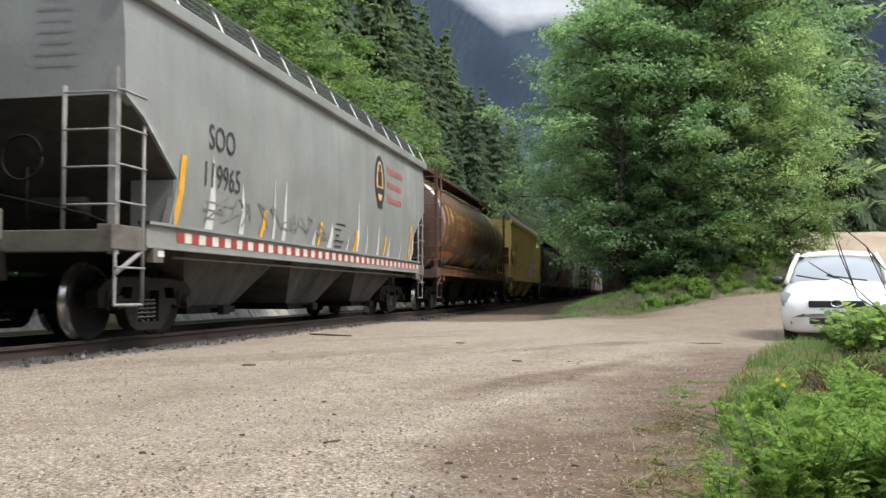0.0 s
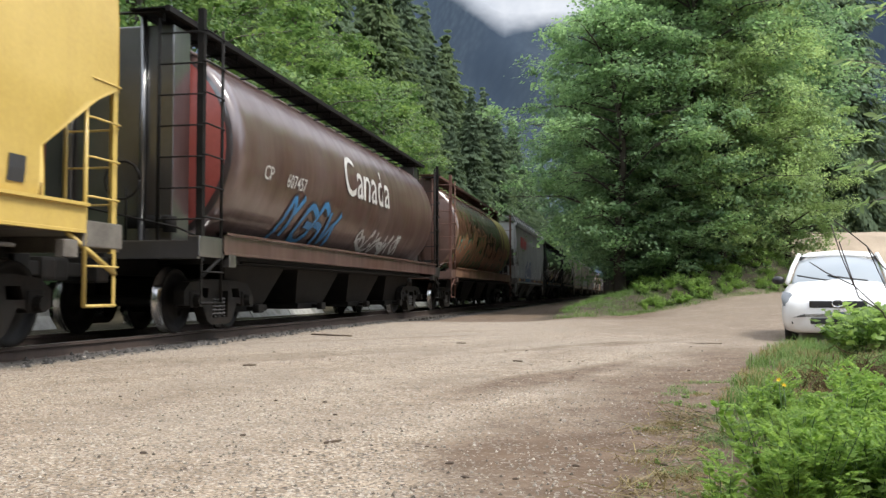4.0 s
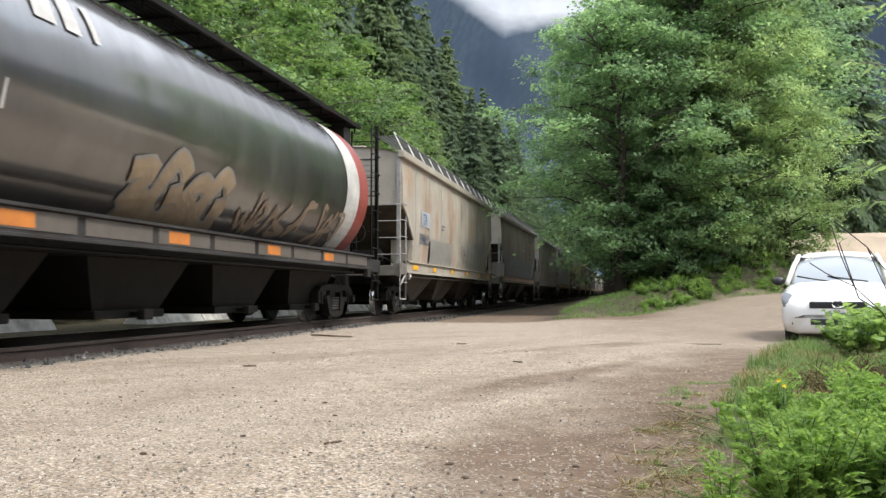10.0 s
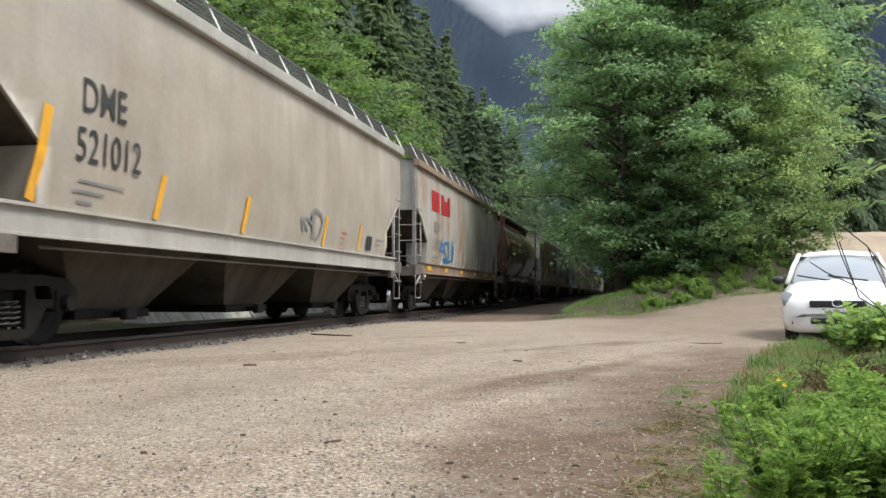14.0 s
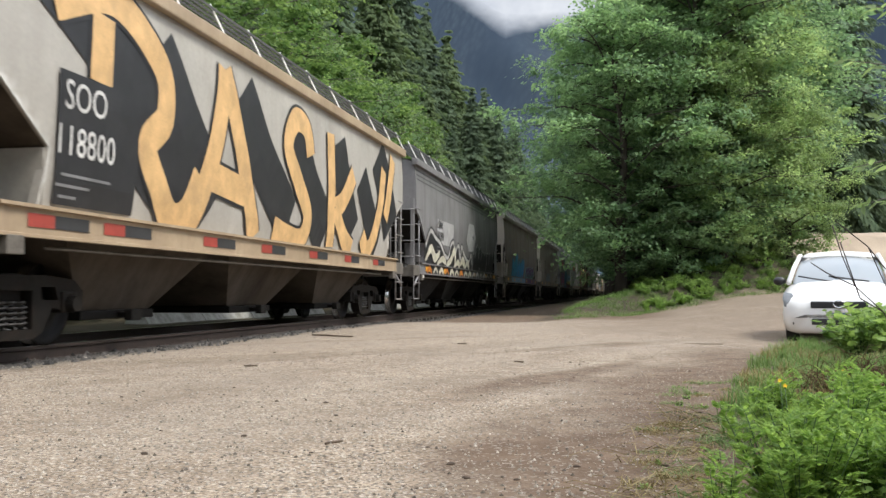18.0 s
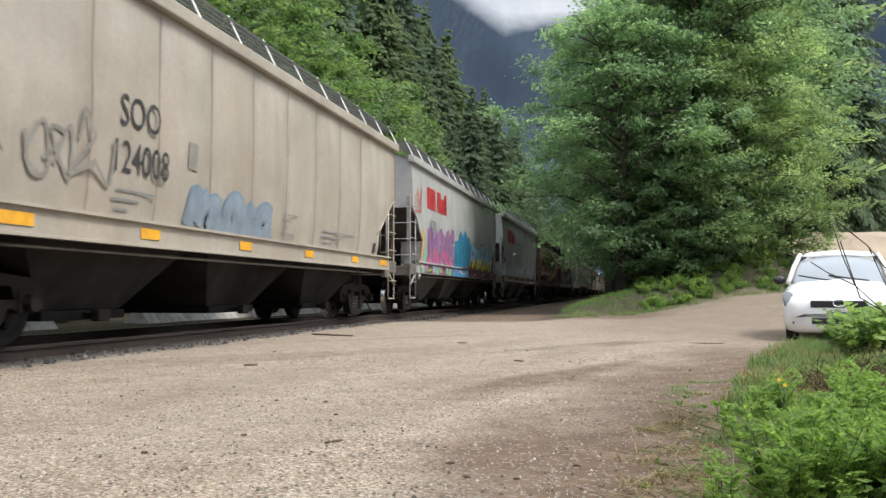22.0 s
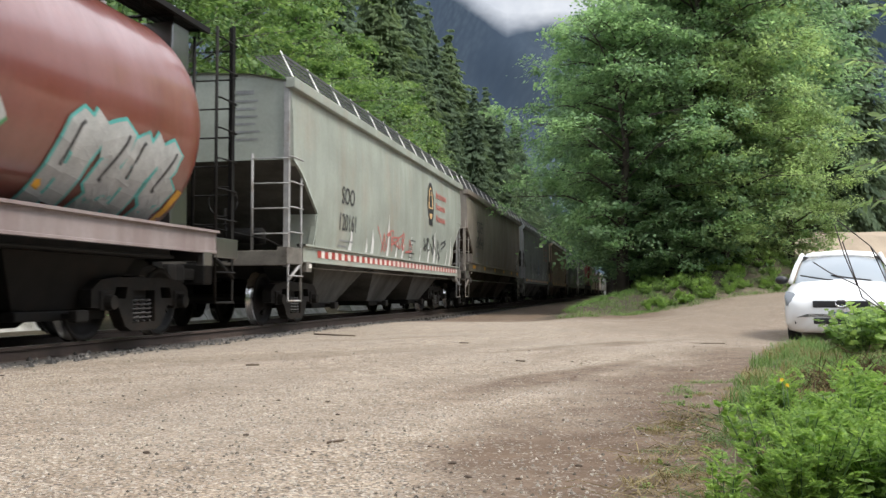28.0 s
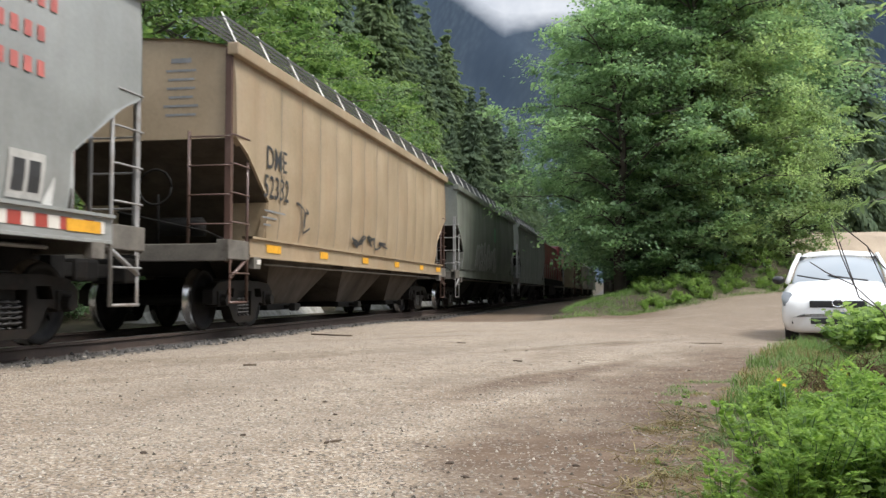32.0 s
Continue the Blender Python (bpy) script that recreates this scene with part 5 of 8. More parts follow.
def utility_pole(x, y, tall):
    p = empty("utility_pole", (x, y, ground_z(x, y) - 0.2))
    piece("post", kept(("pole", tall), lambda: tube_mesh("post", [[(0, 0, 0), (0.02, 0, tall)]], 0.14, 8)), WOOD_GREY, p)
    piece("crossarm", kept(("arm", tall), lambda: box_mesh("crossarm", -0.9, 0.9, -0.06, 0.06, tall - 0.7, tall - 0.55)), WOOD_GREY, p)
    return tagged(p, "grey wooden utility pole beyond the embankment", "pole")


utility_pole(*at_view(441, 80), 8.5)


# ---- the parked car ----
CAR_WHITE = plain("white_car_lacquer", (0.74, 0.74, 0.73), 0.22, 0.0, 0.03, 1.5, 0.02)
CAR_BLACK = plain("black_car_plastic", (0.02, 0.02, 0.022), 0.45, 0.0, 0.2, 6.0, 0.1)
RUBBER = plain("tyre_rubber", (0.022, 0.022, 0.022), 0.85, 0.0, 0.3, 8.0, 0.3)
ALLOY = plain("wheel_alloy", (0.45, 0.45, 0.46), 0.35, 0.8, 0.1, 8.0, 0.1)
LAMP_CLEAR = plain("headlamp_lens", (0.22, 0.23, 0.24), 0.10, 0.35, 0.25, 12.0, 0.1)
CHROME = plain("chrome_trim", (0.70, 0.70, 0.71), 0.12, 1.0, 0.05, 8.0, 0.0)


def window_glass():
    m, nt, bsdf = nodes_of("car_window_glass")
    # pale base colour stands in for bright sky mirrored in the glass
    bsdf.inputs["Base Color"].default_value = (0.22, 0.25, 0.27, 1)
    bsdf.inputs["Roughness"].default_value, bsdf.inputs["IOR"].default_value = 0.02, 1.75
    bsdf.inputs["Coat Weight"].default_value, bsdf.inputs["Coat Roughness"].default_value = 1.0, 0.01
    nt.links.new(ramp(nt, grain(nt, coords(nt), 5.0), 0.3, 0.7, (0.015,) * 3, (0.05,) * 3), bsdf.inputs["Roughness"])
    return m


GLASS = window_glass()


def loft(name, stations, smooth=True):
    """A closed skin over half sections (x, z) mirrored across x = 0, one for each y."""
    rows = []
    for y, half in stations:
        rows.append([(x, y, z) for x, z in half] + [(-x, y, z) for x, z in half[-2:0:-1]])
    w = len(rows[0])
    v = [p for r in rows for p in r]
    f = [(i * w + j, i * w + (j + 1) % w, (i + 1) * w + (j + 1) % w, (i + 1) * w + j) for i in range(len(rows) - 1) for j in range(w)]
    f += [tuple(range(w))[::-1], tuple((len(rows) - 1) * w + j for j in range(w))]
    return mesh_of(name, v, f, smooth)


def hatchback(x, y, rz):
    car = empty("hatchback", (x, y, ground_z(x, y)), rz)

    def sec(w, zb, zt, crown=0.05, tuck=0.06):
        return [(0.0, zb), (w * 0.75, zb), (w - tuck, zb + 0.04), (w - 0.015, zb + 0.16), (w, zb + (zt - zb) * 0.5), (w - 0.02, zt - 0.10), (w - 0.08, zt - 0.025), (w * 0.70, zt + crown * 0.4), (0.0, zt + crown)]
    body = loft("body", [(-1.86, sec(0.50, 0.30, 0.52, 0.02)), (-1.845, sec(0.66, 0.20, 0.60, 0.03)), (-1.79, sec(0.755, 0.17, 0.68, 0.04)), (-1.68, sec(0.815, 0.16, 0.745, 0.06)), (-1.52, sec(0.838, 0.16, 0.80, 0.09)),
                         (-1.30, sec(0.84, 0.20, 0.855, 0.10)), (-1.05, sec(0.845, 0.20, 0.90, 0.10)), (-0.80, sec(0.848, 0.20, 0.94, 0.09)), (-0.3, sec(0.848, 0.20, 0.97, 0.03)), (0.9, sec(0.848, 0.20, 1.0, 0.02)), (1.5, sec(0.83, 0.22, 1.0, 0.02)), (1.80, sec(0.76, 0.28, 0.96, 0.02)), (1.88, sec(0.66, 0.34, 0.86, 0.02))])
    piece("body", body, CAR_WHITE, car)

    def cabin(w, z0, z1):
        return [(0.0, z0), (w + 0.06, z0), (w + 0.05, z0 + 0.01), (w, z1 - 0.10), (w - 0.05, z1 - 0.03), (w - 0.14, z1), (0.0, z1 + 0.035)]
    roof = [(-0.28, cabin(0.56, 1.40, 1.44)), (-0.05, cabin(0.60, 1.36, 1.485)), (0.35, cabin(0.615, 1.34, 1.505)), (0.9, cabin(0.61, 1.34, 1.49)), (1.45, cabin(0.58, 1.36, 1.44))]
    piece("roof", loft("roof", roof), CAR_WHITE, car)
    n = 9
    rows = []
    for i in range(n):
        q = i / (n - 1)
        yb, zb, w = -0.98 + 0.73 * q, 0.955 + 0.50 * q - 0.03 * q * q, 0.715 - 0.145 * q
        rows.append([(w * u, yb + 0.16 * u * u * (1 - 0.3 * q), zb - 0.02 * u * u + 0.035 * math.sin(math.pi * q)) for u in [j / 6 - 1 for j in range(13)]])
    piece("windscreen", grid_mesh("windscreen", rows), GLASS, car, label="windscreen coloured with the reflection of the bright sky")
    for s in (1, -1):
        side = [[(s * 0.80, -0.72, 0.97), (s * 0.80, 0.2, 1.0), (s * 0.80, 1.3, 1.02)], [(s * 0.625, -0.10, 1.42), (s * 0.635, 0.35, 1.43), (s * 0.60, 1.35, 1.40)]]
        piece("side_window", grid_mesh("side_window", side, True), GLASS, car)
        piece("pillar", tube_mesh("pillar", [[(s * 0.775, -0.90, 0.955), (s * 0.70, -0.50, 1.23), (s * 0.61, -0.18, 1.44)]], 0.042, 6), CAR_WHITE, car)
        lamp = mesh_of("headlight", [(s * 0.80, -1.50, 0.80), (s * 0.825, -1.58, 0.70), (s * 0.79, -1.70, 0.57), (s * 0.66, -1.765, 0.55), (s * 0.60, -1.735, 0.66), (s * 0.68, -1.60, 0.775), (s * 0.745, -1.70, 0.68)],
                       [(6, 0, 1), (6, 1, 2), (6, 2, 3), (6, 3, 4), (6, 4, 5), (6, 5, 0)], True)
        piece("headlight", lamp, LAMP_CLEAR, car, label="clear glass headlight", at=(s * 0.012, -0.022, 0.012))
        bm = bmesh.new()
        bmesh.ops.create_uvsphere(bm, u_segments=12, v_segments=8, radius=0.1, matrix=Matrix.Translation((s * 0.93, -0.62, 1.0)) @ Matrix.Diagonal((1.05, 0.7, 0.72, 1)))
        piece("mirror", mesh_from(bm, "mirror", True), CAR_BLACK if s < 0 else CAR_WHITE, car)
        piece("fog_recess", box_mesh("fog_recess", min(s * 0.52, s * 0.68), max(s * 0.52, s * 0.68), -1.835, -1.76, 0.29, 0.38, bevel=0.03), CAR_BLACK, car)
        for yy in (-1.22, 1.24):
            w = empty("wheel", (s * 0.70, yy, 0.30))
            w.parent = car
            bm = bmesh.new()
            bmesh.ops.create_cone(bm, cap_ends=True, segments=28, radius1=0.30, radius2=0.30, depth=0.19, matrix=Matrix.Rotation(math.pi / 2, 4, "Y"))
            bmesh.ops.bevel(bm, geom=[e for e in bm.edges if len(e.link_faces) == 2 and any(len(f.verts) > 4 for f in e.link_faces)], offset=0.03, segments=2, affect="EDGES")
            piece("tyre", mesh_from(bm, "tyre", True), RUBBER, w)
            bm = bmesh.new()
            bmesh.ops.create_cone(bm, cap_ends=True, segments=24, radius1=0.19, radius2=0.17, depth=0.21, matrix=Matrix.Rotation(math.pi / 2, 4, "Y"))
            piece("rim", mesh_from(bm, "rim"), ALLOY, w)
    piece("grille", box_mesh("grille", -0.41, 0.41, -1.868, -1.80, 0.555, 0.665, bevel=0.02), CAR_BLACK, car, label="black slatted grille")
    piece("badge", tube_mesh("badge", [[(0.085 * math.cos(a), -1.885, 0.625 + 0.055 * math.sin(a)) for a in np.linspace(0, 6.2832, 17).tolist()]], 0.012, 6), CHROME, car)
    piece("lower_grille", box_mesh("lower_grille", -0.40, 0.40, -1.875, -1.80, 0.30, 0.40, bevel=0.02), CAR_BLACK, car)
    piece("number_plate", box_mesh("number_plate", -0.15, 0.15, -1.892, -1.872, 0.42, 0.52, bevel=0.006), STICKER_WHITE, car)
    piece("plate_bars", box_mesh("plate_bars", -0.11, 0.11, -1.896, -1.893, 0.445, 0.49), I_PLATE, car)
    for y0, x0, x1 in ((-0.99, 0.45, -0.15), (-0.985, -0.10, -0.62)):
        piece("wiper", tube_mesh("wiper", [[(x0, y0 - 0.02, 0.985), (x0 * 0.4 + x1 * 0.6, y0 + 0.05, 1.035), (x1, y0 + 0.16, 1.075)]], 0.014, 5), CAR_BLACK, car)
    return tagged(car, "small white hatchback car parked on the gravel road", "car")


I_PLATE = plain("plate_blue", (0.05, 0.09, 0.25), 0.5)
x, y = at_view(423, 16.1)
hatchback(x, y, -12.0)

# ---- the green verge ----
FERN = leafy("feathery_leaves", (0.155, 0.285, 0.046), (0.430, 0.610, 0.108), 0.62, 0.5, 1.5)
BROAD = leafy("broad_leaves", (0.150, 0.260, 0.052), (0.430, 0.600, 0.135), 0.6, 0.5, 1.5)
GRASS = leafy("grass_blades", (0.085, 0.165, 0.024), (0.250, 0.365, 0.072), 0.4)
STRAW = leafy("dry_grass", (0.170, 0.135, 0.060), (0.400, 0.340, 0.170), 0.3, 0.7, 1.0)
DEAD = leafy("dead_fern", (0.060, 0.036, 0.020), (0.170, 0.105, 0.062), 0.15, 0.8, 1.0)
STEM = plain("green_stem", (0.06, 0.12, 0.03), 0.6, 0.0, 0.3, 9.0, 0.1)
TWIG = plain("bare_twig", (0.045, 0.032, 0.028), 0.8, 0.0, 0.4, 9.0, 0.3)


def feathery(seed, stems, height, spread):
    """A plant of upright stems with rows of narrow leaflets."""
    nr = np.random.RandomState(seed)
    sv, sf = [], []
    P, A, N, L = [], [], [], []
    for i in range(stems):
        a, lean = nr.uniform(0, 6.28), nr.uniform(0.1, 0.9) * spread
        h = height * nr.uniform(0.6, 1.1)
        root = np.array([math.cos(a), math.sin(a), 0]) * spread * 0.25 * nr.rand()
        tip = root + np.array([math.cos(a) * lean, math.sin(a) * lean, h])
        mid = (root + tip) / 2 + np.array([0, 0, 0.08 * h])
        tube(sv, sf, [tuple(root), tuple(mid), tuple(tip)], [0.004, 0.003, 0.0015], 4)
        for j in range(9):
            q = 0.25 + 0.75 * j / 8
            p = root * (1 - q) ** 2 + 2 * mid * q * (1 - q) + tip * q * q
            b = nr.uniform(0, 6.28)
            out = np.array([math.cos(b), math.sin(b), nr.uniform(0.2, 1.4)])
            frond = 0.10 * (1.25 - 0.7 * q) * height / 0.35
            for k in range(12):
                w = (k + 0.6) / 12
                c = p + out * frond * w - np.array([0, 0, 0.35 * frond * w * w])
                for s in (-1, 1):
                    sd = np.cross(out, [0, 0, 1.0]) * s
                    P.append(c + sd * 0.012)
                    A.append(out * 0.5 + sd + np.array([0, 0, -0.15]))
                    N.append(np.array([0, 0, 1.0]) + nr.normal(0, 0.6, 3))
                    L.append(0.029 * (1.15 - 0.6 * w) * height / 0.35)
    L = np.array(L)
    lv, li = leaf_quads(np.array(P), unit(np.array(N)), unit(np.array(A)), L, L * 0.44)
    return mesh_of("stems", sv, sf, True), quads_mesh("leaves", lv, li)


def broad_plant(seed, stems, height, spread, size, per=6):
    """A bush of stems with broad lobed leaves."""
    nr = np.random.RandomState(seed)
    sv, sf, v, idx = [], [], [], []
    for i in range(stems):
        a, lean = nr.uniform(0, 6.28), nr.uniform(0.15, 1.0) * spread
        h = height * nr.uniform(0.5, 1.1)
        root = np.array([math.cos(a), math.sin(a), 0]) * spread * 0.3 * nr.rand()
        tip = root + np.array([math.cos(a) * lean, math.sin(a) * lean, h])
        tube(sv, sf, [tuple(root), tuple((root + tip) / 2 + np.array([0, 0, 0.06])), tuple(tip)], [0.006, 0.005, 0.002], 4)
        for j in range(per):
            q = 0.35 + 0.65 * (j + nr.rand() * 0.6) / per
            c = root + (tip - root) * q + nr.normal(0, 0.05, 3) * spread
            n = unit(np.array([[nr.normal(0, 0.45), nr.normal(0, 0.45), 1.0]]))[0]
            b = nr.uniform(0, 6.28)
            al = unit(np.cross(n, [math.cos(b), math.sin(b), 0.1])[None])[0]
            sd = np.cross(n, al)
            s = size * nr.uniform(0.6, 1.2)
            base = len(v)
            # five lobes round a stalk point, slightly cupped
            ring = [(0.0, -0.35), (0.34, -0.42), (0.48, -0.05), (0.36, 0.22), (0.12, 0.30), (0.0, 0.62), (-0.12, 0.30), (-0.36, 0.22), (-0.48, -0.05), (-0.34, -0.42)]
            v.append(tuple(c - n * 0.05 * s))
            for u, w in ring:
                v.append(tuple(c + sd * u * s + al * w * s + n * 0.10 * s * (abs(u) - 0.2)))
            idx += [(base, base + 1 + k, base + 1 + (k + 1) % 10) for k in range(10)]
    return mesh_of("stems", sv, sf, True), mesh_of("leaves", v, idx)


def grass_tuft(seed, blades, height, spread):
    nr = np.random.RandomState(seed)
    v, f = [], []
    for i in range(blades):
        a, r = nr.uniform(0, 6.28), spread * nr.rand() ** 0.6
        x, y = r * math.cos(a), r * math.sin(a)
        h, lean, w, b = height * nr.uniform(0.5, 1.15), nr.uniform(0.05, 0.6) * height, 0.0035 + 0.002 * nr.rand(), nr.uniform(0, 6.28)
        sx, sy = -math.sin(b) * w, math.cos(b) * w
        base = len(v)
        for q in (0, 0.4, 0.75, 1.0):
            cx, cy, cz = x + math.cos(b) * lean * q * q, y + math.sin(b) * lean * q * q, h * q * (1 - 0.18 * q)
            k = 1 - 0.85 * q
            v += [(cx - sx * k, cy - sy * k, cz), (cx + sx * k, cy + sy * k, cz)]
        f += [(base + 2 * i2, base + 2 * i2 + 1, base + 2 * i2 + 3, base + 2 * i2 + 2) for i2 in range(3)]
    return mesh_of("grass_tuft", v, f)


def set_plant(name, meshes, leaf, x, y, rz, s, label, category, group, sink=0.02):
    t = empty(name, (x, y, ground_z(x, y) - sink), rz)
    t.scale = (s, s, s)
    piece("stalk", meshes[0], STEM, t)
    piece("foliage", meshes[1], leaf, t)
    return tagged(t, label, category, group)


ferny = [feathery(70 + i, 13, 0.34, 0.20) for i in range(3)]
leafys = [broad_plant(80 + i, 12, 0.30, 0.20, 0.085) for i in range(2)]
bushy = [broad_plant(84 + i, 30, 0.60, 0.42, 0.11, 11) for i in range(2)]
tufts = [grass_tuft(90 + i, 90, 0.24, 0.16) for i in range(3)]
rng = random.Random(31)


def verge_spot(y0, y1, e0, e1):
    y = rng.uniform(y0, y1)
    return verge_edge(y) + rng.uniform(e0, e1), y


for i in range(70):
    x, y = verge_spot(2.5, 4.25, 0.17, 1.8)
    x += 0.12 * max(0.0, y - 3.3)
    set_plant("feathery_plant", ferny[i % 3], FERN, x, y, 41 * i, rng.uniform(0.5, 0.9), "feathery bright green wild plant on the verge", "plant", "feathery plants on the verge")
for i in range(64):
    x, y = verge_spot(2.5, 4.2, 0.42, 1.9)
    set_plant("leafy_plant", leafys[i % 2], BROAD, x, y, 67 * i, rng.uniform(0.45, 0.8), "broad-leaved green weed on the verge", "plant", "weeds on the verge")
for i in range(15):
    r, d = rng.uniform(428, 495), rng.uniform(8.0, 10.5)
    x, y = at_view(r, d)
    set_plant("bramble_bush", bushy[i % 2], BROAD, x, y, 50 * i, rng.uniform(0.5, 0.78), "leafy bramble bush beside the road", "bush", "brambles beside the road")
for i in range(290):
    x, y = verge_spot(4.0, 11.0, 0.22, 2.0)
    ob = piece("grass_tuft", tufts[i % 3], GRASS if rng.random() < 0.82 else STRAW, None, (x, y, ground_z(x, y) - 0.01), turn=(0, 0, 29 * i))
    ob.scale = (rng.uniform(0.7, 1.1), rng.uniform(0.7, 1.1), rng.uniform(0.35, 0.70))
    tagged(ob, "tuft of long green grass on the verge", "grass", "grass tufts on the verge")
for i in range(56):
    x, y = verge_spot(2.6, 7.5, -0.25, 0.3)
    ob = piece("dry_grass_tuft", tufts[i % 3], STRAW if rng.random() < 0.6 else GRASS, None, (x, y, ground_z(x, y) - 0.012), turn=(0, 0, 23 * i))
    ob.scale = (rng.uniform(0.3, 0.7), rng.uniform(0.3, 0.7), rng.uniform(0.10, 0.22))
    tagged(ob, "short tuft of dry grass on bare soil", "grass", "dry tufts by the gravel")

for i in range(22):
    x, y = verge_spot(2.6, 6.5, -0.15, 0.4)
    set_plant("small_weed", leafys[i % 2], BROAD, x, y, 67 * i, rng.uniform(0.10, 0.20), "small low weed on bare soil", "plant", "small weeds by the gravel")

# yellow flowers among the plants
PETAL = plain("yellow_petals", (0.75, 0.52, 0.04), 0.5, 0.0, 0.15, 9.0, 0.0)
for i, (px, d, z) in enumerate(((358, 3.75, 0.27), (363, 3.8, 0.24), (424, 3.8, 0.27), (430, 3.75, 0.25), (420, 3.9, 0.22))):
    x, y = at_view(px, d)
    v = [(0, 0, 0)]
    for k in range(10):
        a = k * math.pi / 5
        r = 0.011 if k % 2 == 0 else 0.006
        v.append((r * math.cos(a), r * math.sin(a), 0.006))
    fl = empty("flower", (x, y, ground_z(x, y)))
    piece("petals", mesh_of("petals", v, [(0, 1 + k, 1 + (k + 1) % 10) for k in range(10)]), PETAL, fl, (0, 0, z - ground_z(x, y) * 0), turn=(50, 0, -20 + 30 * i))
    piece("stalk", tube_mesh("stalk", [[(0, 0, 0), (0.01, 0, z * 0.5), (0, 0, z)]], 0.0025, 4), STEM, fl)
    tagged(fl, "small yellow wildflower on a thin stalk", "flower", "wildflowers on the verge")

# a heap of dead fern and brush in the hollow behind the plants


def brush_heap(seed, count, size):
    nr = np.random.RandomState(seed)
    v, f = [], []
    for _ in range(count):
        p = np.array([nr.normal(0, size * 0.5), nr.normal(0, size * 0.35), abs(nr.normal(0, 0.05))])
        d = unit(np.array([[nr.normal(0, 1), nr.normal(0, 1), nr.normal(0.1, 0.4)]]))[0] * nr.uniform(0.10, 0.32)
        tube(v, f, [tuple(p), tuple(p + d * 0.5 + np.array([0, 0, 0.04])), tuple(p + d - np.array([0, 0, 0.05]))], [0.0025, 0.002, 0.001], 3)
    return mesh_of("brush", v, f)


for i, (px, d, s) in enumerate(((456, 4.9, 0.6), (474, 4.8, 0.7), (492, 5.0, 0.8), (470, 5.5, 0.7))):
    x, y = at_view(px, d)
    ob = piece("dead_brush", brush_heap(50 + i, 460, 0.5 * s), DEAD, None, (x, y, ground_z(x, y) - 0.02))
    tagged(ob, "brown heap of dead fern and twigs", "dead brush", kind="stuff")

# dry litter where the gravel meets the plants
for i in range(12):
    y = 2.8 + 0.22 * i
    x = verge_edge(y) + 0.02 + 0.13 * math.sin(i * 2.1)
    ob = piece("dry_litter", kept(("litter", i % 4), lambda: brush_heap(60 + i, 55, 0.20)), GRASS if i % 3 == 1 else STRAW, None, (x, y, ground_z(x, y) - 0.012), turn=(0, 0, 40 * i))
    ob.scale = (1, 1, 0.4)
    tagged(ob, "dry stalks and dead grass on bare soil", "dead grass", kind="stuff")

# bare twigs that rise in front of the car
twig_root = at_view(505, 6.0)
tz = ground_z(*twig_root)


def view_point(px, py, d):
    """A place d metres off by its direction, thousandths right and thousandths up of the level line."""
    x, y = at_view(px, d)
    return (x - twig_root[0], y - twig_root[1], EYE[2] + py * 0.001 * d - tz)


tw = [[(0, 0, 0), view_point(470, -20, 6.0), view_point(440, 8, 6.05), view_point(427, 40, 6.1), view_point(417, 73, 6.15)],
      [(0.05, 0, 0), view_point(480, -8, 5.9), view_point(455, 50, 5.9), view_point(420, 78, 5.9)],
      [view_point(440, 8, 6.05), view_point(410, 22, 6.2), view_point(393, 33, 6.3)], [view_point(470, -20, 6.0), view_point(445, -5, 5.8), view_point(425, 55, 5.7)],
      [view_point(455, 50, 5.9), view_point(470, 30, 5.8), view_point(490, 10, 5.7)]]
ob = piece("bare_shrub", tube_mesh("bare_shrub", [smooth3 for smooth3 in tw], 0.004, 5), TWIG, None, (twig_root[0], twig_root[1], tz))
tagged(ob, "thin bare leafless shrub with dark stems", "shrub")

# a young tree at the edge of the yard, whose leafy twigs hang into view


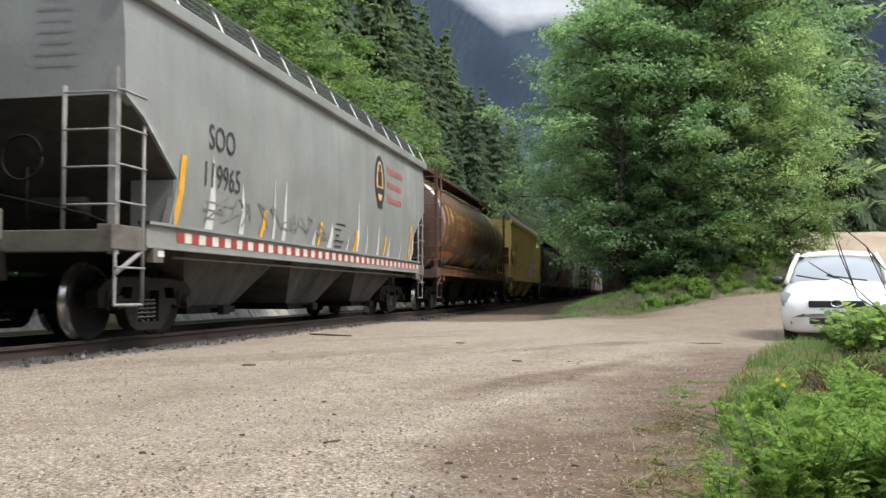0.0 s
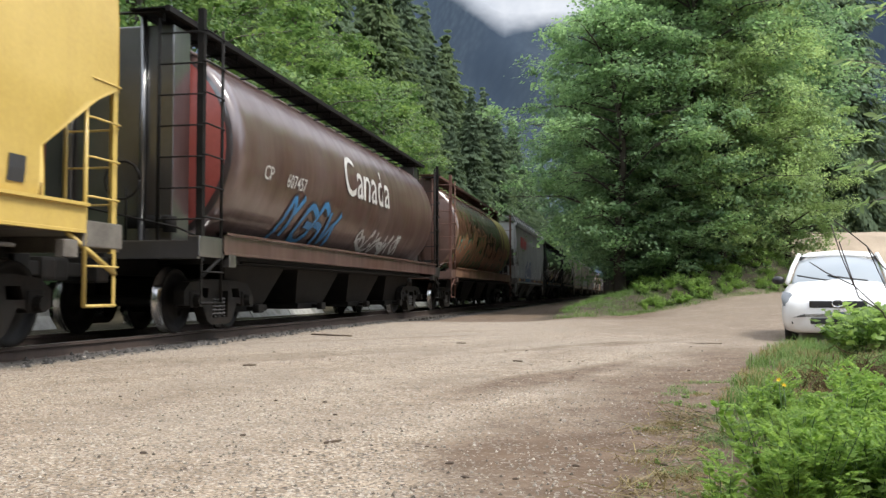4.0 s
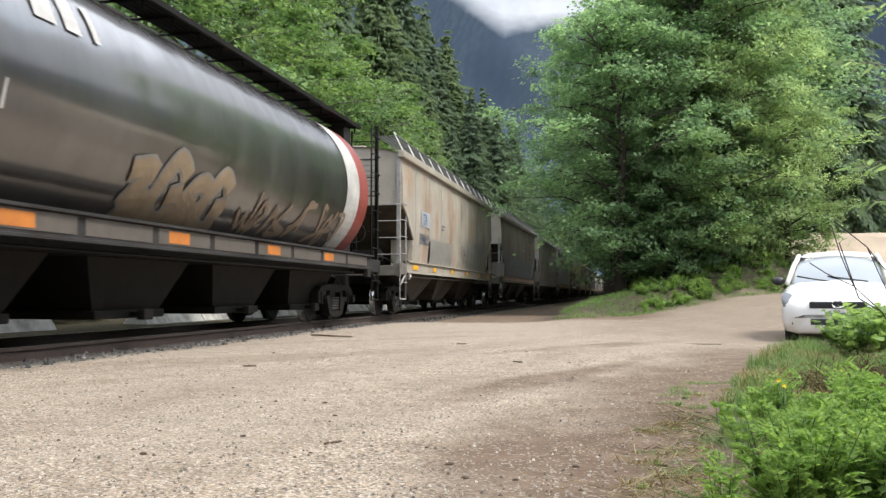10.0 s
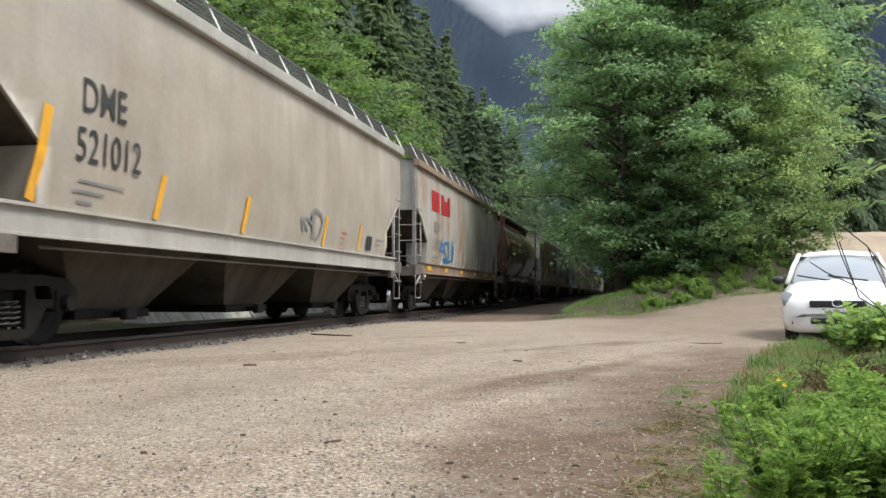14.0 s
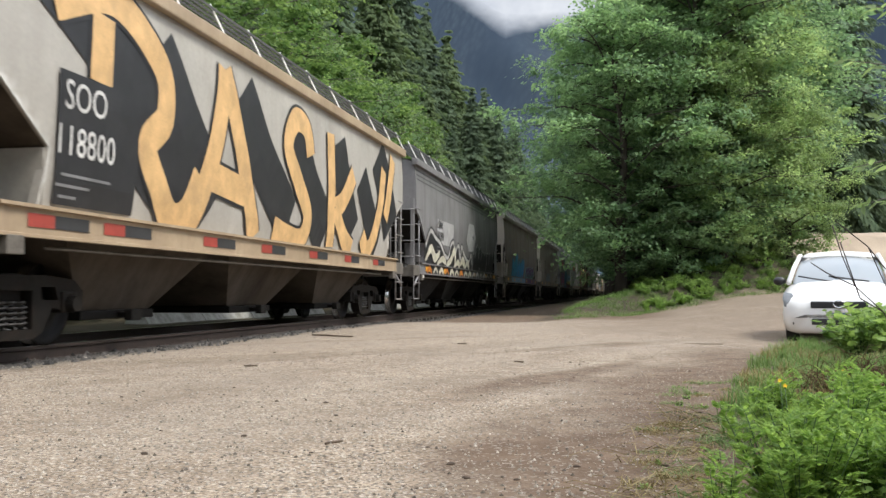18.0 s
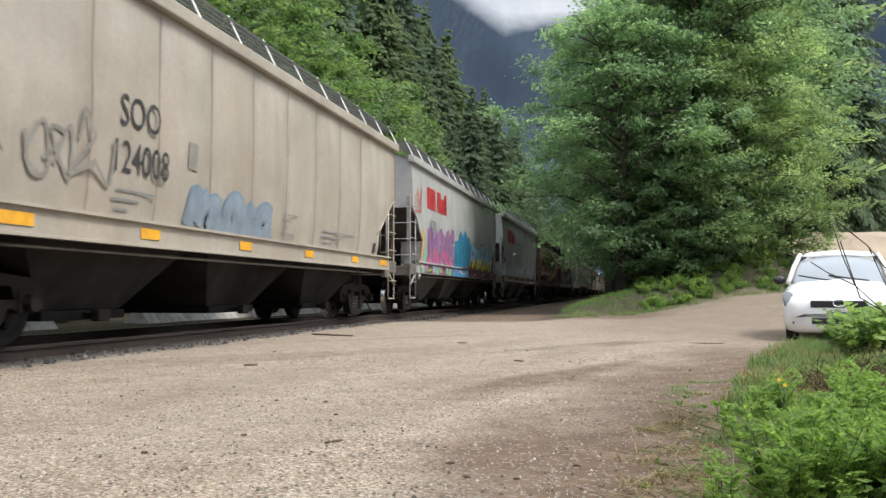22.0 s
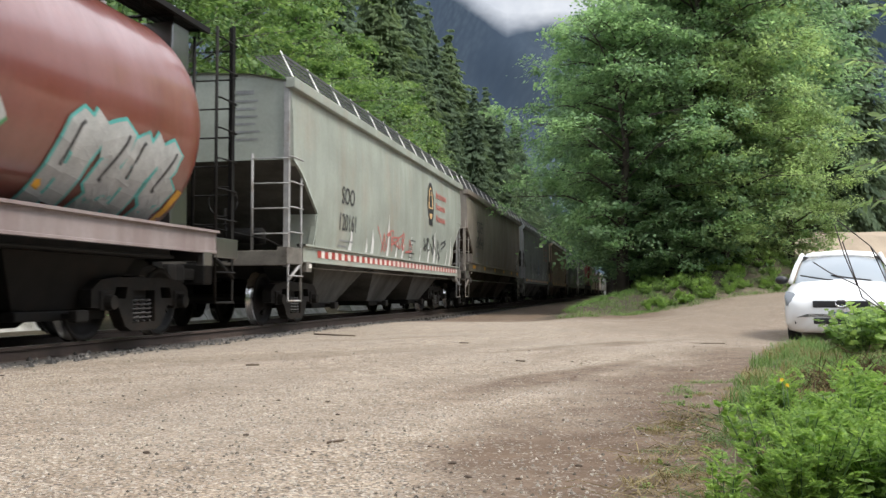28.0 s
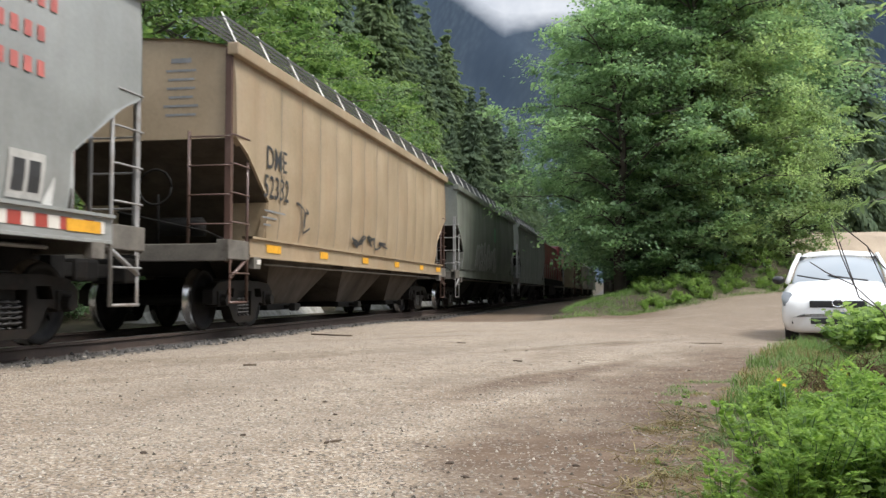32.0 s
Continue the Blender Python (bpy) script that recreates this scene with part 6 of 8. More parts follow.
def sapling():
    x, y = at_view(560, 4.6)
    z0 = ground_z(x, y)
    t = empty("young_tree", (x, y, z0 - 0.05))

    def at(px, py, d):
        a, b = at_view(px, d)
        return np.array([a - x, b - y, EYE[2] + py * 0.001 * d - z0 + 0.05])
    sv, sf = [], []
    trunk = [(0, 0, 0), (0.03, 0.02, 1.0), (-0.02, 0.0, 2.1), (0.0, 0.0, 3.0)]
    tube(sv, sf, trunk, [0.03, 0.024, 0.016, 0.008], 7)
    nr = np.random.RandomState(77)
    v, f = [], []
    twigs = [((0.03, 0.02, 1.05), at(505, 150, 4.5), at(440, 135, 4.4)), ((0.0, 0.01, 1.5), at(500, 245, 4.5), at(435, 252, 4.4)), ((0.0, 0.0, 1.9), at(505, 305, 4.5), at(462, 312, 4.4)),
             ((0.02, 0.02, 0.9), at(500, 110, 4.5), at(450, 95, 4.4)), ((0.0, 0.0, 1.3), at(510, 200, 4.5), at(470, 190, 4.4)), ((0, 0, 2.2), at(530, 330, 4.6), at(490, 345, 4.5))]
    for a, b, c in twigs:
        a = np.array(a)
        tube(sv, sf, [tuple(a), tuple(b), tuple(c)], [0.007, 0.004, 0.0015], 4)
        for j in range(9):
            q = 0.35 + 0.65 * j / 8
            p = a * (1 - q) ** 2 + 2 * b * q * (1 - q) + c * q * q
            out = unit((c - a)[None])[0]
            for s in (-1, 1):
                d = unit((np.cross(out, [0, 0, 1.0]) * s + out * 0.8 + nr.normal(0, 0.3, 3) + np.array([0, 0, -0.35]))[None])[0]
                n = unit((np.array([0, 0, 1.0]) + nr.normal(0, 0.5, 3))[None])[0]
                sd = np.cross(n, d)
                L, W = nr.uniform(0.05, 0.085), nr.uniform(0.030, 0.045)
                base = len(v)
                for k, w in ((0.0, 0.08), (0.3, 0.9), (0.6, 1.0), (0.85, 0.5), (1.0, 0.02)):
                    cc = p + d * L * k - n * 0.012 * k * k
                    v += [tuple(cc + sd * W * 0.5 * w + n * 0.004), tuple(cc), tuple(cc - sd * W * 0.5 * w + n * 0.004)]
                for k in range(4):
                    f += [(base + 3 * k, base + 3 * k + 1, base + 3 * k + 4, base + 3 * k + 3), (base + 3 * k + 1, base + 3 * k + 2, base + 3 * k + 5, base + 3 * k + 4)]
    piece("trunk", mesh_of("trunk", sv, sf, True), WOOD_GREY, t)
    piece("foliage", mesh_of("foliage", v, f), LEAF_YELLOW, t)
    return tagged(t, "slender young tree with bright yellow-green leaves", "tree")


sapling()

# undergrowth on the bank
rng = random.Random(44)
n = 0
while n < 380:
    x, y = rng.uniform(-1.8, 12), rng.uniform(26.5, 42)
    b = bank_depth(x, y)
    if 0.15 < b < 5.5 and x > 0.5 - 0.02 * (y - 26):
        n += 1
        big_one = b > 1.6 and rng.random() < 0.5
        set_plant("fern_clump", bushy[n % 2] if big_one or n % 3 else ferny[n % 3], FERN if n % 2 else BROAD, x, y, 37 * n, rng.uniform(0.30, 0.58) * (1.0 if (big_one or n % 3) else 2.0), "leafy undergrowth clump on the bank", "plant", "undergrowth on the bank")
# grass along the foot of the bank, joined
gv, gf = [], []
blade = grass_tuft(96, 26, 0.20, 0.20)
bv = [tuple(v.co) for v in blade.vertices]
bf = [tuple(p.vertices) for p in blade.polygons]
for i in range(1100):
    for _ in range(40):
        x, y = rng.uniform(-1.8, 10), rng.uniform(25.6, 39)
        if -0.35 < bank_depth(x, y) < 2.6:
            break
    z, s, h, a = ground_z(x, y) - 0.02, rng.uniform(0.7, 1.7), rng.uniform(0.4, 1.1), rng.uniform(0, 6.28)
    base, ca, sa = len(gv), math.cos(a), math.sin(a)
    gv += [(x + s * (p[0] * ca - p[1] * sa), y + s * (p[0] * sa + p[1] * ca), z + h * p[2]) for p in bv]
    gf += [tuple(base + j for j in q) for q in bf]
tagged(piece("bank_grass", mesh_of("bank_grass", gv, gf), GRASS), "short green grass at the foot of the bank", "grass", kind="stuff")


# ---- the train ----
def speed_path(t):
    """How far the train has come after t seconds."""
    return 13.012 * t + 0.00692 * t * t + 0.000171 * t ** 3


# dark seam strips: weld grime, and the shading of the ribs put into colour
SEAM = plain("shaded_seam_grime", (0.20, 0.165, 0.125), 0.7, 0.0, 0.4, 2.0, 0.2)
P_GREY = weathered("grey_car_paint", (0.37, 0.38, 0.36), (0.20, 0.19, 0.17), 0.5, 0.42)
P_GREY_GREEN = weathered("green_grey_car_paint", (0.44, 0.47, 0.40), (0.22, 0.22, 0.17), 0.45, 0.45, 0.15)
P_WHITE = weathered("white_car_paint", (0.60, 0.60, 0.57), (0.28, 0.27, 0.25), 0.45, 0.42)
P_BEIGE = weathered("beige_car_paint", (0.55, 0.49, 0.40), (0.24, 0.20, 0.15), 0.45, 0.5, 0.12)
P_RUSTY = weathered("rust_bloomed_beige_paint", (0.56, 0.50, 0.41), (0.24, 0.20, 0.15), 0.5, 0.5, 0.6)
P_TAN = weathered("tan_car_paint", (0.50, 0.37, 0.225), (0.22, 0.16, 0.10), 0.45, 0.5, 0.15)
P_DUNE = weathered("greyish_tan_car_paint", (0.46, 0.39, 0.32), (0.22, 0.18, 0.15), 0.4, 0.45)
P_YELLOW = weathered("yellow_car_paint", (0.86, 0.60, 0.13), (0.42, 0.29, 0.10), 0.40, 0.42, 0.0, 0.15)
P_STEEL = weathered("dark_grey_car_paint", (0.235, 0.225, 0.225), (0.10, 0.095, 0.09), 0.5, 0.42)
P_BROWN = weathered("brown_car_paint", (0.135, 0.056, 0.022), (0.045, 0.027, 0.016), 0.6, 0.34, 0.0, 0.15, coat=0.9, gloss=0.5)
P_MAROON = weathered("dark_maroon_car_paint", (0.085, 0.034, 0.024), (0.030, 0.022, 0.020), 0.6, 0.34, 0.0, 0.1, coat=0.65, gloss=0.5)
P_RED = weathered("red_brown_car_paint", (0.190, 0.036, 0.018), (0.07, 0.025, 0.018), 0.5, 0.34, 0.0, 0.1, coat=0.6, gloss=0.45)
P_BLACK = weathered("black_car_paint", (0.006, 0.006, 0.007), (0.018, 0.017, 0.016), 0.35, 0.3, 0.0, 0.2, coat=0.9, gloss=0.5)
P_DARK = weathered("dirty_black_brown_paint", (0.014, 0.011, 0.010), (0.034, 0.028, 0.023), 0.45, 0.3, 0.0, 0.3, coat=0.9, gloss=0.8)
P_OLIVE = weathered("olive_grey_car_paint", (0.20, 0.21, 0.175), (0.08, 0.08, 0.065), 0.5, 0.5)
# underside paints: real grime, with the shade of the recesses put into the colour
UNDER_GREY = weathered("shaded_grimy_grey", (0.095, 0.090, 0.080), (0.014, 0.012, 0.010), 0.95, 0.8, gloss=0.12)
UNDER_TAN = weathered("shaded_grimy_tan", (0.085, 0.066, 0.048), (0.016, 0.013, 0.011), 0.9, 0.8, gloss=0.12)
UNDER_YELLOW = weathered("shaded_grimy_yellow", (0.28, 0.18, 0.055), (0.03, 0.024, 0.016), 0.9, 0.8, gloss=0.12)
UNDER_DARK = weathered("shaded_grimy_black", (0.016, 0.014, 0.012), (0.010, 0.009, 0.008), 0.6, 0.85, gloss=0.12)
SOOTY_SILL = weathered("sooty_sill_paint", (0.022, 0.020, 0.019), (0.045, 0.038, 0.032), 0.6, 0.7, gloss=0.2)
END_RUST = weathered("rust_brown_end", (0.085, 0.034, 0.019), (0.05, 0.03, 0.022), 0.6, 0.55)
END_RED = weathered("red_end", (0.26, 0.035, 0.024), (0.10, 0.03, 0.02), 0.4, 0.45)
BOARD_RUST = plain("rusty_walkway", (0.10, 0.042, 0.028), 0.75, 0.0, 0.35, 4.0, 0.3)


def ink(name, colour, rough=0.5, vary=0.2):
    return plain(name, colour, rough, 0.0, max(vary, 0.34), 3.2, 0.0, tuple(c * 0.62 + 0.02 for c in colour))


I_BLACK, I_GREY, I_WHITE = ink("dark_stencil", (0.035, 0.035, 0.037)), ink("grey_stencil", (0.22, 0.22, 0.22)), ink("white_stencil", (0.62, 0.61, 0.58))
I_RED, I_PALERED = ink("red_lettering", (0.42, 0.03, 0.035)), ink("faded_red_lettering", (0.46, 0.13, 0.11))
I_YELLOW, I_ORANGE = ink("faded_yellow_lettering", (0.62, 0.43, 0.12)), ink("orange_marking", (0.50, 0.17, 0.03))
I_WASH = ink("washed_paint", (0.64, 0.63, 0.60), 0.5, 0.05)
I_BLUE, I_SKY, I_TEAL = ink("blue_spray", (0.03, 0.17, 0.36)), ink("pale_blue_spray", (0.24, 0.42, 0.58)), ink("teal_spray", (0.10, 0.42, 0.38))
I_GREEN, I_PURPLE, I_PINK = ink("green_spray", (0.05, 0.24, 0.09)), ink("purple_spray", (0.24, 0.10, 0.30)), ink("pink_spray", (0.50, 0.12, 0.26))
I_VIOLET, I_SILVER, I_COPPER = ink("lilac_spray", (0.42, 0.34, 0.50)), ink("silver_spray", (0.42, 0.42, 0.40)), ink("copper_spray", (0.37, 0.17, 0.095), 0.5, 0.45)
I_SAND, I_LIME, I_MAROON = ink("sand_spray", (0.66, 0.42, 0.19)), ink("lime_spray", (0.42, 0.46, 0.08)), ink("maroon_spray", (0.10, 0.03, 0.04))
I_PATCH, I_OLIVE = ink("grey_overpaint", (0.24, 0.225, 0.20)), ink("wheat_gold", (0.50, 0.38, 0.05))
I_WHEAT = ink("khaki_gold_paint", (0.36, 0.33, 0.10))
I_FADED = ink("faded_blue_spray", (0.21, 0.26, 0.31))
I_NAVY = ink("navy_stencil", (0.055, 0.075, 0.13))
I_BROWN = ink("brown_leaf_paint", (0.10, 0.045, 0.02))
I_OLDWHITE = ink("chalky_white", (0.46, 0.445, 0.415))


def stripe(car, kind, lift=0.0, y0=-6.6, y1=7.2):
    """Reflective strips along the sill: red and white blocks, or yellow bars, or both."""
    sill = lambda z: 1.592
    before = set(car.children)
    if kind in ("red", "both", "pink"):
        n = 34
        w = (y1 - y0) / n
        bars_of(car, [(y0 + i * w, 1.20, w * 0.52, 0.13) for i in range(n)], STICKER_RED, sill, "red_reflector_strip", 0.006, "row of red reflective blocks")["kind"] = "stuff"
        bars_of(car, [(y0 + i * w + w * 0.52, 1.20, w * 0.48, 0.13) for i in range(n)], STICKER_WHITE, sill, "white_reflector_strip", 0.006)["kind"] = "stuff"
    if kind in ("brown",):
        bars_of(car, [(y0, 1.19, y1 - y0, 0.14)], I_MAROON, sill, "maroon_band", 0.005)
    if kind in ("yellow", "both", "brown"):
        for y in (-6.7, -4.1, -1.3, 1.5, 4.3, 6.5):
            bars_of(car, [(y, 1.195, 0.45 if abs(y) < 6.4 else 0.62, 0.125)], STICKER_YELLOW, sill, "yellow_reflector", 0.010, "yellow reflective strip")
    bars_of(car, [(-7.12, 1.0, 0.16, 0.07)], STICKER_WHITE, lambda z: 1.612, "jack_pad_mark", 0.004)
    for ob in set(car.children) - before:
        ob.location.z += lift


def yellow_posts(car, side, ys=(-6.5, -3.7, -0.95, 1.35, 3.75), tall_end=False):
    for i, y in enumerate(ys):
        tall = 0.92 if i == 0 or (tall_end and i == len(ys) - 1) else 0.48
        strokes(car, [[(y - 0.07, 1.40), (y, 1.40 + tall * 0.5), (y + 0.05, 1.40 + tall)]], 0.14, STICKER_YELLOW, side, "yellow_strip", 0.013, "upright yellow reflective strip")


def brand_blocks(car, y, z, h, widths, material, side, label):
    """A company's name as plain blocks, one for each character."""
    rects, u = [], y
    for w, tall in widths:
        if w > 0:
            rects.append((u, z, w * h, tall * h))
        u += abs(w) * h + 0.10 * h
    for r in rects:
        bars_of(car, [r], material, side, "name_block", 0.012, label)


BIG_NAME = ((0.95, 1.0), (0.85, 1.0), (-0.25, 1), (0.85, 1.0), (0.70, 0.74), (0.26, 1.0), (0.26, 1.05))


def small_name(car, y, z, material, side):
    for i, n in enumerate((8, 7, 7)):
        bars_of(car, [(y + 0.2 * j, z + 0.52 - 0.34 * i, 0.11, 0.15 if j else 0.20) for j in range(n)], material, side, "name_line", 0.012, "line of small red name blocks")["kind"] = "stuff"


def data_lines(car, y, z, rows, side, material, w=1.0):
    """Small stencilled data that cannot be read, as bars."""
    bars_of(car, [(y + (0.0 if i % 2 else 0.08), z - 0.11 * i, w * (0.75 - 0.25 * (i % 3)), 0.03) for i in range(rows)], material, side, "data_stencil", 0.011)["kind"] = "stuff"


def marks(car, word, number, y, z, side, material=None, h=0.34, drop=0.52, squeeze=0.86):
    m = material or I_BLACK
    lettering(car, word, y, z, h, m, side, squeeze)
    lettering(car, number, y - 0.08, z - drop, h, m, side, squeeze)
    data_lines(car, y - 0.1, z - drop - 0.22, 3, side, I_GREY, 1.2)


def end_stencils(car, material):
    v, f = [], []
    for i in range(7):
        w, z, b = (0.20, 0.30, 0.26, 0.28, 0.24, 0.34, 0.30)[i], 3.92 - 0.13 * i, len(v)
        h = 0.05 if i else 0.10
        for xx, zz in ((-w * 0.8, z), (w * 0.8, z), (w * 0.8, z + h * 0.7), (-w * 0.8, z + h * 0.7)):
            v.append((xx + 0.75, -HALF + 0.044, zz))
        f.append((b, b + 1, b + 2, b + 3))
    piece("data_stencil", mesh_of("data_stencil", v, f), material, car)["kind"] = "stuff"


def wheat(car, yellow, y0=4.3):
    """The painted wheat ears at the end of a government car: a gold field with dark leaves."""
    rows = []
    for i in range(22):
        z = 1.42 + (4.22 - 1.42) * i / 21
        lean = 0.55 * math.sin(math.pi * (z - 1.4) / 2.9)
        rows.append([(round_side(z) + 0.010, y0 + lean + (6.84 - y0 - lean) * j / 8, z) for j in range(9)])
    p = piece("wheat_panel", grid_mesh("wheat_panel", rows), yellow, car, label="gold painted wheat panel with dark leaves")
    leaf = [(y0 + 0.95 + 0.12 * math.sin(2 * q), 2.05 + 1.5 * q) for q in [i / 12 for i in range(13)]]
    strokes(car, [leaf], 0.62, I_BROWN, round_side, "painted_leaf", 0.016, taper=True, parent=p)
    ears = []
    for cy, cz, h in ((5.45, 3.0, 0.85), (6.05, 2.75, 0.95), (6.55, 2.9, 0.8)):
        for side in (-1, 1):
            ears.append(smooth_path([(cy, cz - h), (cy + side * 0.20, cz - h * 0.3), (cy + side * 0.17, cz + h * 0.3), (cy + 0.04, cz + h)]))
        ears.append(smooth_path([(cy - 0.1, 1.45), (cy, cz - h), (cy + 0.03, cz + h * 0.6)]))
    for ear in ears:
        strokes(car, [ear], 0.032, I_BROWN, round_side, "painted_stem", 0.018, parent=p)


def government(car, number, y, gold):
    """Flag, two lines of words in two languages, and the number."""
    bars_of(car, [(y, 2.72, 0.30, 0.62)], gold, round_side, "flag_bar", 0.012)
    leaf = [(0, -0.30), (0.03, -0.12), (0.24, -0.16), (0.20, -0.04), (0.34, 0.08), (0.20, 0.10), (0.22, 0.20), (0.10, 0.14), (0.12, 0.34), (0.05, 0.30), (0, 0.42)]
    pts = leaf + [(-a, b) for a, b in leaf[-2::-1]]
    cy, cz = y + 0.82, 2.98
    v = [(round_side(cz) + 0.03, cy, cz)] + [(round_side(cz + b) + 0.014, cy + a, cz + b) for a, b in pts]
    piece("maple_leaf", mesh_of("maple_leaf", v, [(0, i, i % len(pts) + 1) for i in range(1, len(pts) + 1)]), gold, car)
    for word, u, z in (("Government", y + 1.65, 3.02), ("of Canada", y + 1.72, 2.66), ("Gouvernement", y + 4.25, 3.02), ("du Canada", y + 4.35, 2.66)):
        lettering(car, word, u, z, 0.26, gold, round_side, 0.93, off=0.018)
    lettering(car, "CP", y - 0.05, 2.12, 0.24, gold, round_side, 0.9)
    lettering(car, number, y + 1.15, 2.10, 0.24, gold, round_side, 0.95)
    yellow_posts(car, round_side, (-6.65, -3.6, 0.2))


def red_end_disc(car, material):
    rows = [[((1.50 * r) * math.cos(a), -7.105 - 0.20 * (1 - r * r), 2.72 + 1.50 * r * math.sin(a)) for a in np.linspace(0, 2 * math.pi, 41).tolist()] for r in (0, 0.3, 0.6, 0.85, 1.0)]
    piece("end_disc", grid_mesh("end_disc", rows), material, car)


TRAIN = []
SHIFT = {3: 0.2, 4: 0.3, 5: 0.4, 6: 0.15, 8: 0.15, 9: 0.2, 10: 1.0, 11: 1.2, 12: 0.95, 13: 0.85, 14: 0.75, 15: 0.1, 16: 0.2, 18: -0.35, 19: -0.35, 20: -0.1, 21: 0.6, 22: 0.75, 23: -0.15, 24: -0.4, 25: 0.1}


def enter(k, car, label):
    TRAIN.append((k, car, 18.0 * k - 0.6 + SHIFT.get(k, 0.0)))
    gap = [(SHIFT.get(j, 0.0) - SHIFT.get(k, 0.0)) * 0.5 for j in (k - 1, k + 1)]
    for ob in car.children:
        if ob.name.startswith("coupler"):
            ahead = sum(v.co.y for v in ob.data.vertices) < 0
            ob.location.y = max(-0.45, min(0.45, gap[0] if ahead else gap[1]))
    return tagged(car, label, "railway car", "cars of the train")


F, R = flat_side, round_side


def car_flat(k, label, paint, under, sill="red", trim=None, bars=None, scallop=0.0, panels=9, lift=0.0):
    car = hopper_car(k, paint, trim or paint, under, bars or GALVANISED, scallop, panels, lift)
    if sill:
        stripe(car, sill, lift)
    if scallop > 0.04:
        inner = lambda z: flat_side(z) - scallop * min(1, (EAVE - z) / 0.5)
        for i in range(1, panels):
            y = -HALF + 2 * HALF * i / panels
            if abs(y) < 6.4:
                strokes(car, [[(y + 0.01 * math.sin(5 * z + i), z) for z in [1.42 + 0.25 * j for j in range(11)]]], 0.028, SEAM, inner, "panel_seam", 0.006)
    end_stencils(car, I_GREY)
    return enter(k, car, label)


def car_round(k, label, paint, end, board, trim=None):
    car = cylinder_car(k, paint, trim or paint, end, board)
    return enter(k, car, label)


car_flat(0, "grey covered hopper car with black end recess", P_GREY, UNDER_GREY)

c = car_flat(1, "grey covered hopper car with red badge lettering and yellow strips", P_GREY, UNDER_GREY)
marks(c, "SOO", "119965", -5.75, 2.52, F)
roundel(c, 3.15, 3.12, I_BLACK, I_SAND, F)
small_name(c, 3.85, 2.85, I_PALERED, F)
yellow_posts(c, F, (-6.5, -3.7, -0.95, 1.35, 3.75, 6.3), True)
spikes(c, 1, -5.8, 6.8, 1.42, 13, 1.15, I_WASH, F)
scribble(c, 2, -5.6, 1.55, 10, 0.5, 0.4, I_GREY, F, "worn grey graffiti scribble", 0.03)
data_lines(c, -0.1, 1.9, 5, F, I_BLACK, 0.8)

c = car_round(2, "brown cylindrical hopper car with faded gold lettering and wheat panel", weathered("rusty_brown_paint", (0.20, 0.086, 0.030), (0.06, 0.032, 0.016), 0.75, 0.34, 0.0, 0.15, coat=0.7), END_RUST, BOARD_RUST)
government(c, "605610", -6.55, ink("worn_gold_lettering", (0.36, 0.22, 0.075)))
bars_of(c, [(-6.75, 1.72, 2.2, 0.17)], I_ORANGE, R, "orange_band", 0.02)
wheat(c, I_WHEAT, 4.0)
throw_up(c, 3, 1.3, 1.42, 4, 0.62, 0.62, I_SILVER, I_BLACK, R, "silver and black graffiti letters", 0.14)
scribble(c, 4, -6.2, 1.5, 4, 0.45, 0.4, I_OLDWHITE, R, "white graffiti scribble", 0.05)
scribble(c, 5, -1.5, 1.5, 3, 0.5, 0.35, I_OLIVE, R, "gold graffiti scribble", 0.07)

c = car_flat(3, "bright yellow covered hopper car with lilac graffiti", P_YELLOW, UNDER_YELLOW, None, P_YELLOW, P_YELLOW, lift=0.09)
marks(c, "DME", "51343", -6.62, 2.73, F, h=0.42, drop=0.68)
throw_up(c, 6, 0.3, 1.42, 4, 0.52, 0.80, I_VIOLET, I_BLACK, F, "lilac graffiti letters with black outline", 0.26)
spikes(c, 7, -5.5, 6.5, 2.1, 12, 1.0, ink("pale_yellow_wash", (0.78, 0.58, 0.18)), F)
data_lines(c, -3.2, 1.75, 4, F, I_GREY, 1.3)
data_lines(c, 5.2, 1.75, 3, F, I_GREY, 0.9)
bars_of(c, [(6.1, 1.6, 0.25, 0.25)], I_BLACK, F)

c = car_round(4, "dark maroon cylindrical hopper car with white country name", P_MAROON, P_DARK, BLACK_STEEL)
red_end_disc(c, END_RED)
lettering(c, "Canada", -1.75, 2.55, 0.80, I_OLDWHITE, R, 1.05, off=0.02)
lettering(c, "CP", -5.9, 2.35, 0.22, I_OLDWHITE, R)
lettering(c, "607457", -4.9, 2.33, 0.22, I_OLDWHITE, R)
throw_up(c, 8, -4.6, 1.5, 4, 0.75, 0.62, I_BLUE, I_BLACK, R, "dull blue graffiti letters", 0.12)
scribble(c, 9, 0.2, 1.5, 6, 0.6, 0.5, I_SILVER, R, "silver graffiti scribble", 0.07)

c = car_round(5, "brown cylindrical hopper car covered in copper and green graffiti", P_BROWN, END_RUST, BOARD_RUST, weathered("copper_painted_sill", (0.32, 0.15, 0.085), (0.07, 0.09, 0.04), 0.8))
wheat(c, I_WHEAT, 3.5)
green_ground = ink("dark_green_spray", (0.045, 0.13, 0.055))
for i in range(15):
    bars_of(c, [(-6.8 + 0.9 * i, 1.36, 0.9, 0.55 + 0.35 * ((i * 7) % 5) / 5)], green_ground, R, "graffiti_ground", 0.012, "dark green graffiti ground")
throw_up(c, 10, -6.7, 1.40, 7, 0.86, 1.15, I_COPPER, I_GREEN, R, "copper graffiti letters with green edges", 0.34, I_SAND)
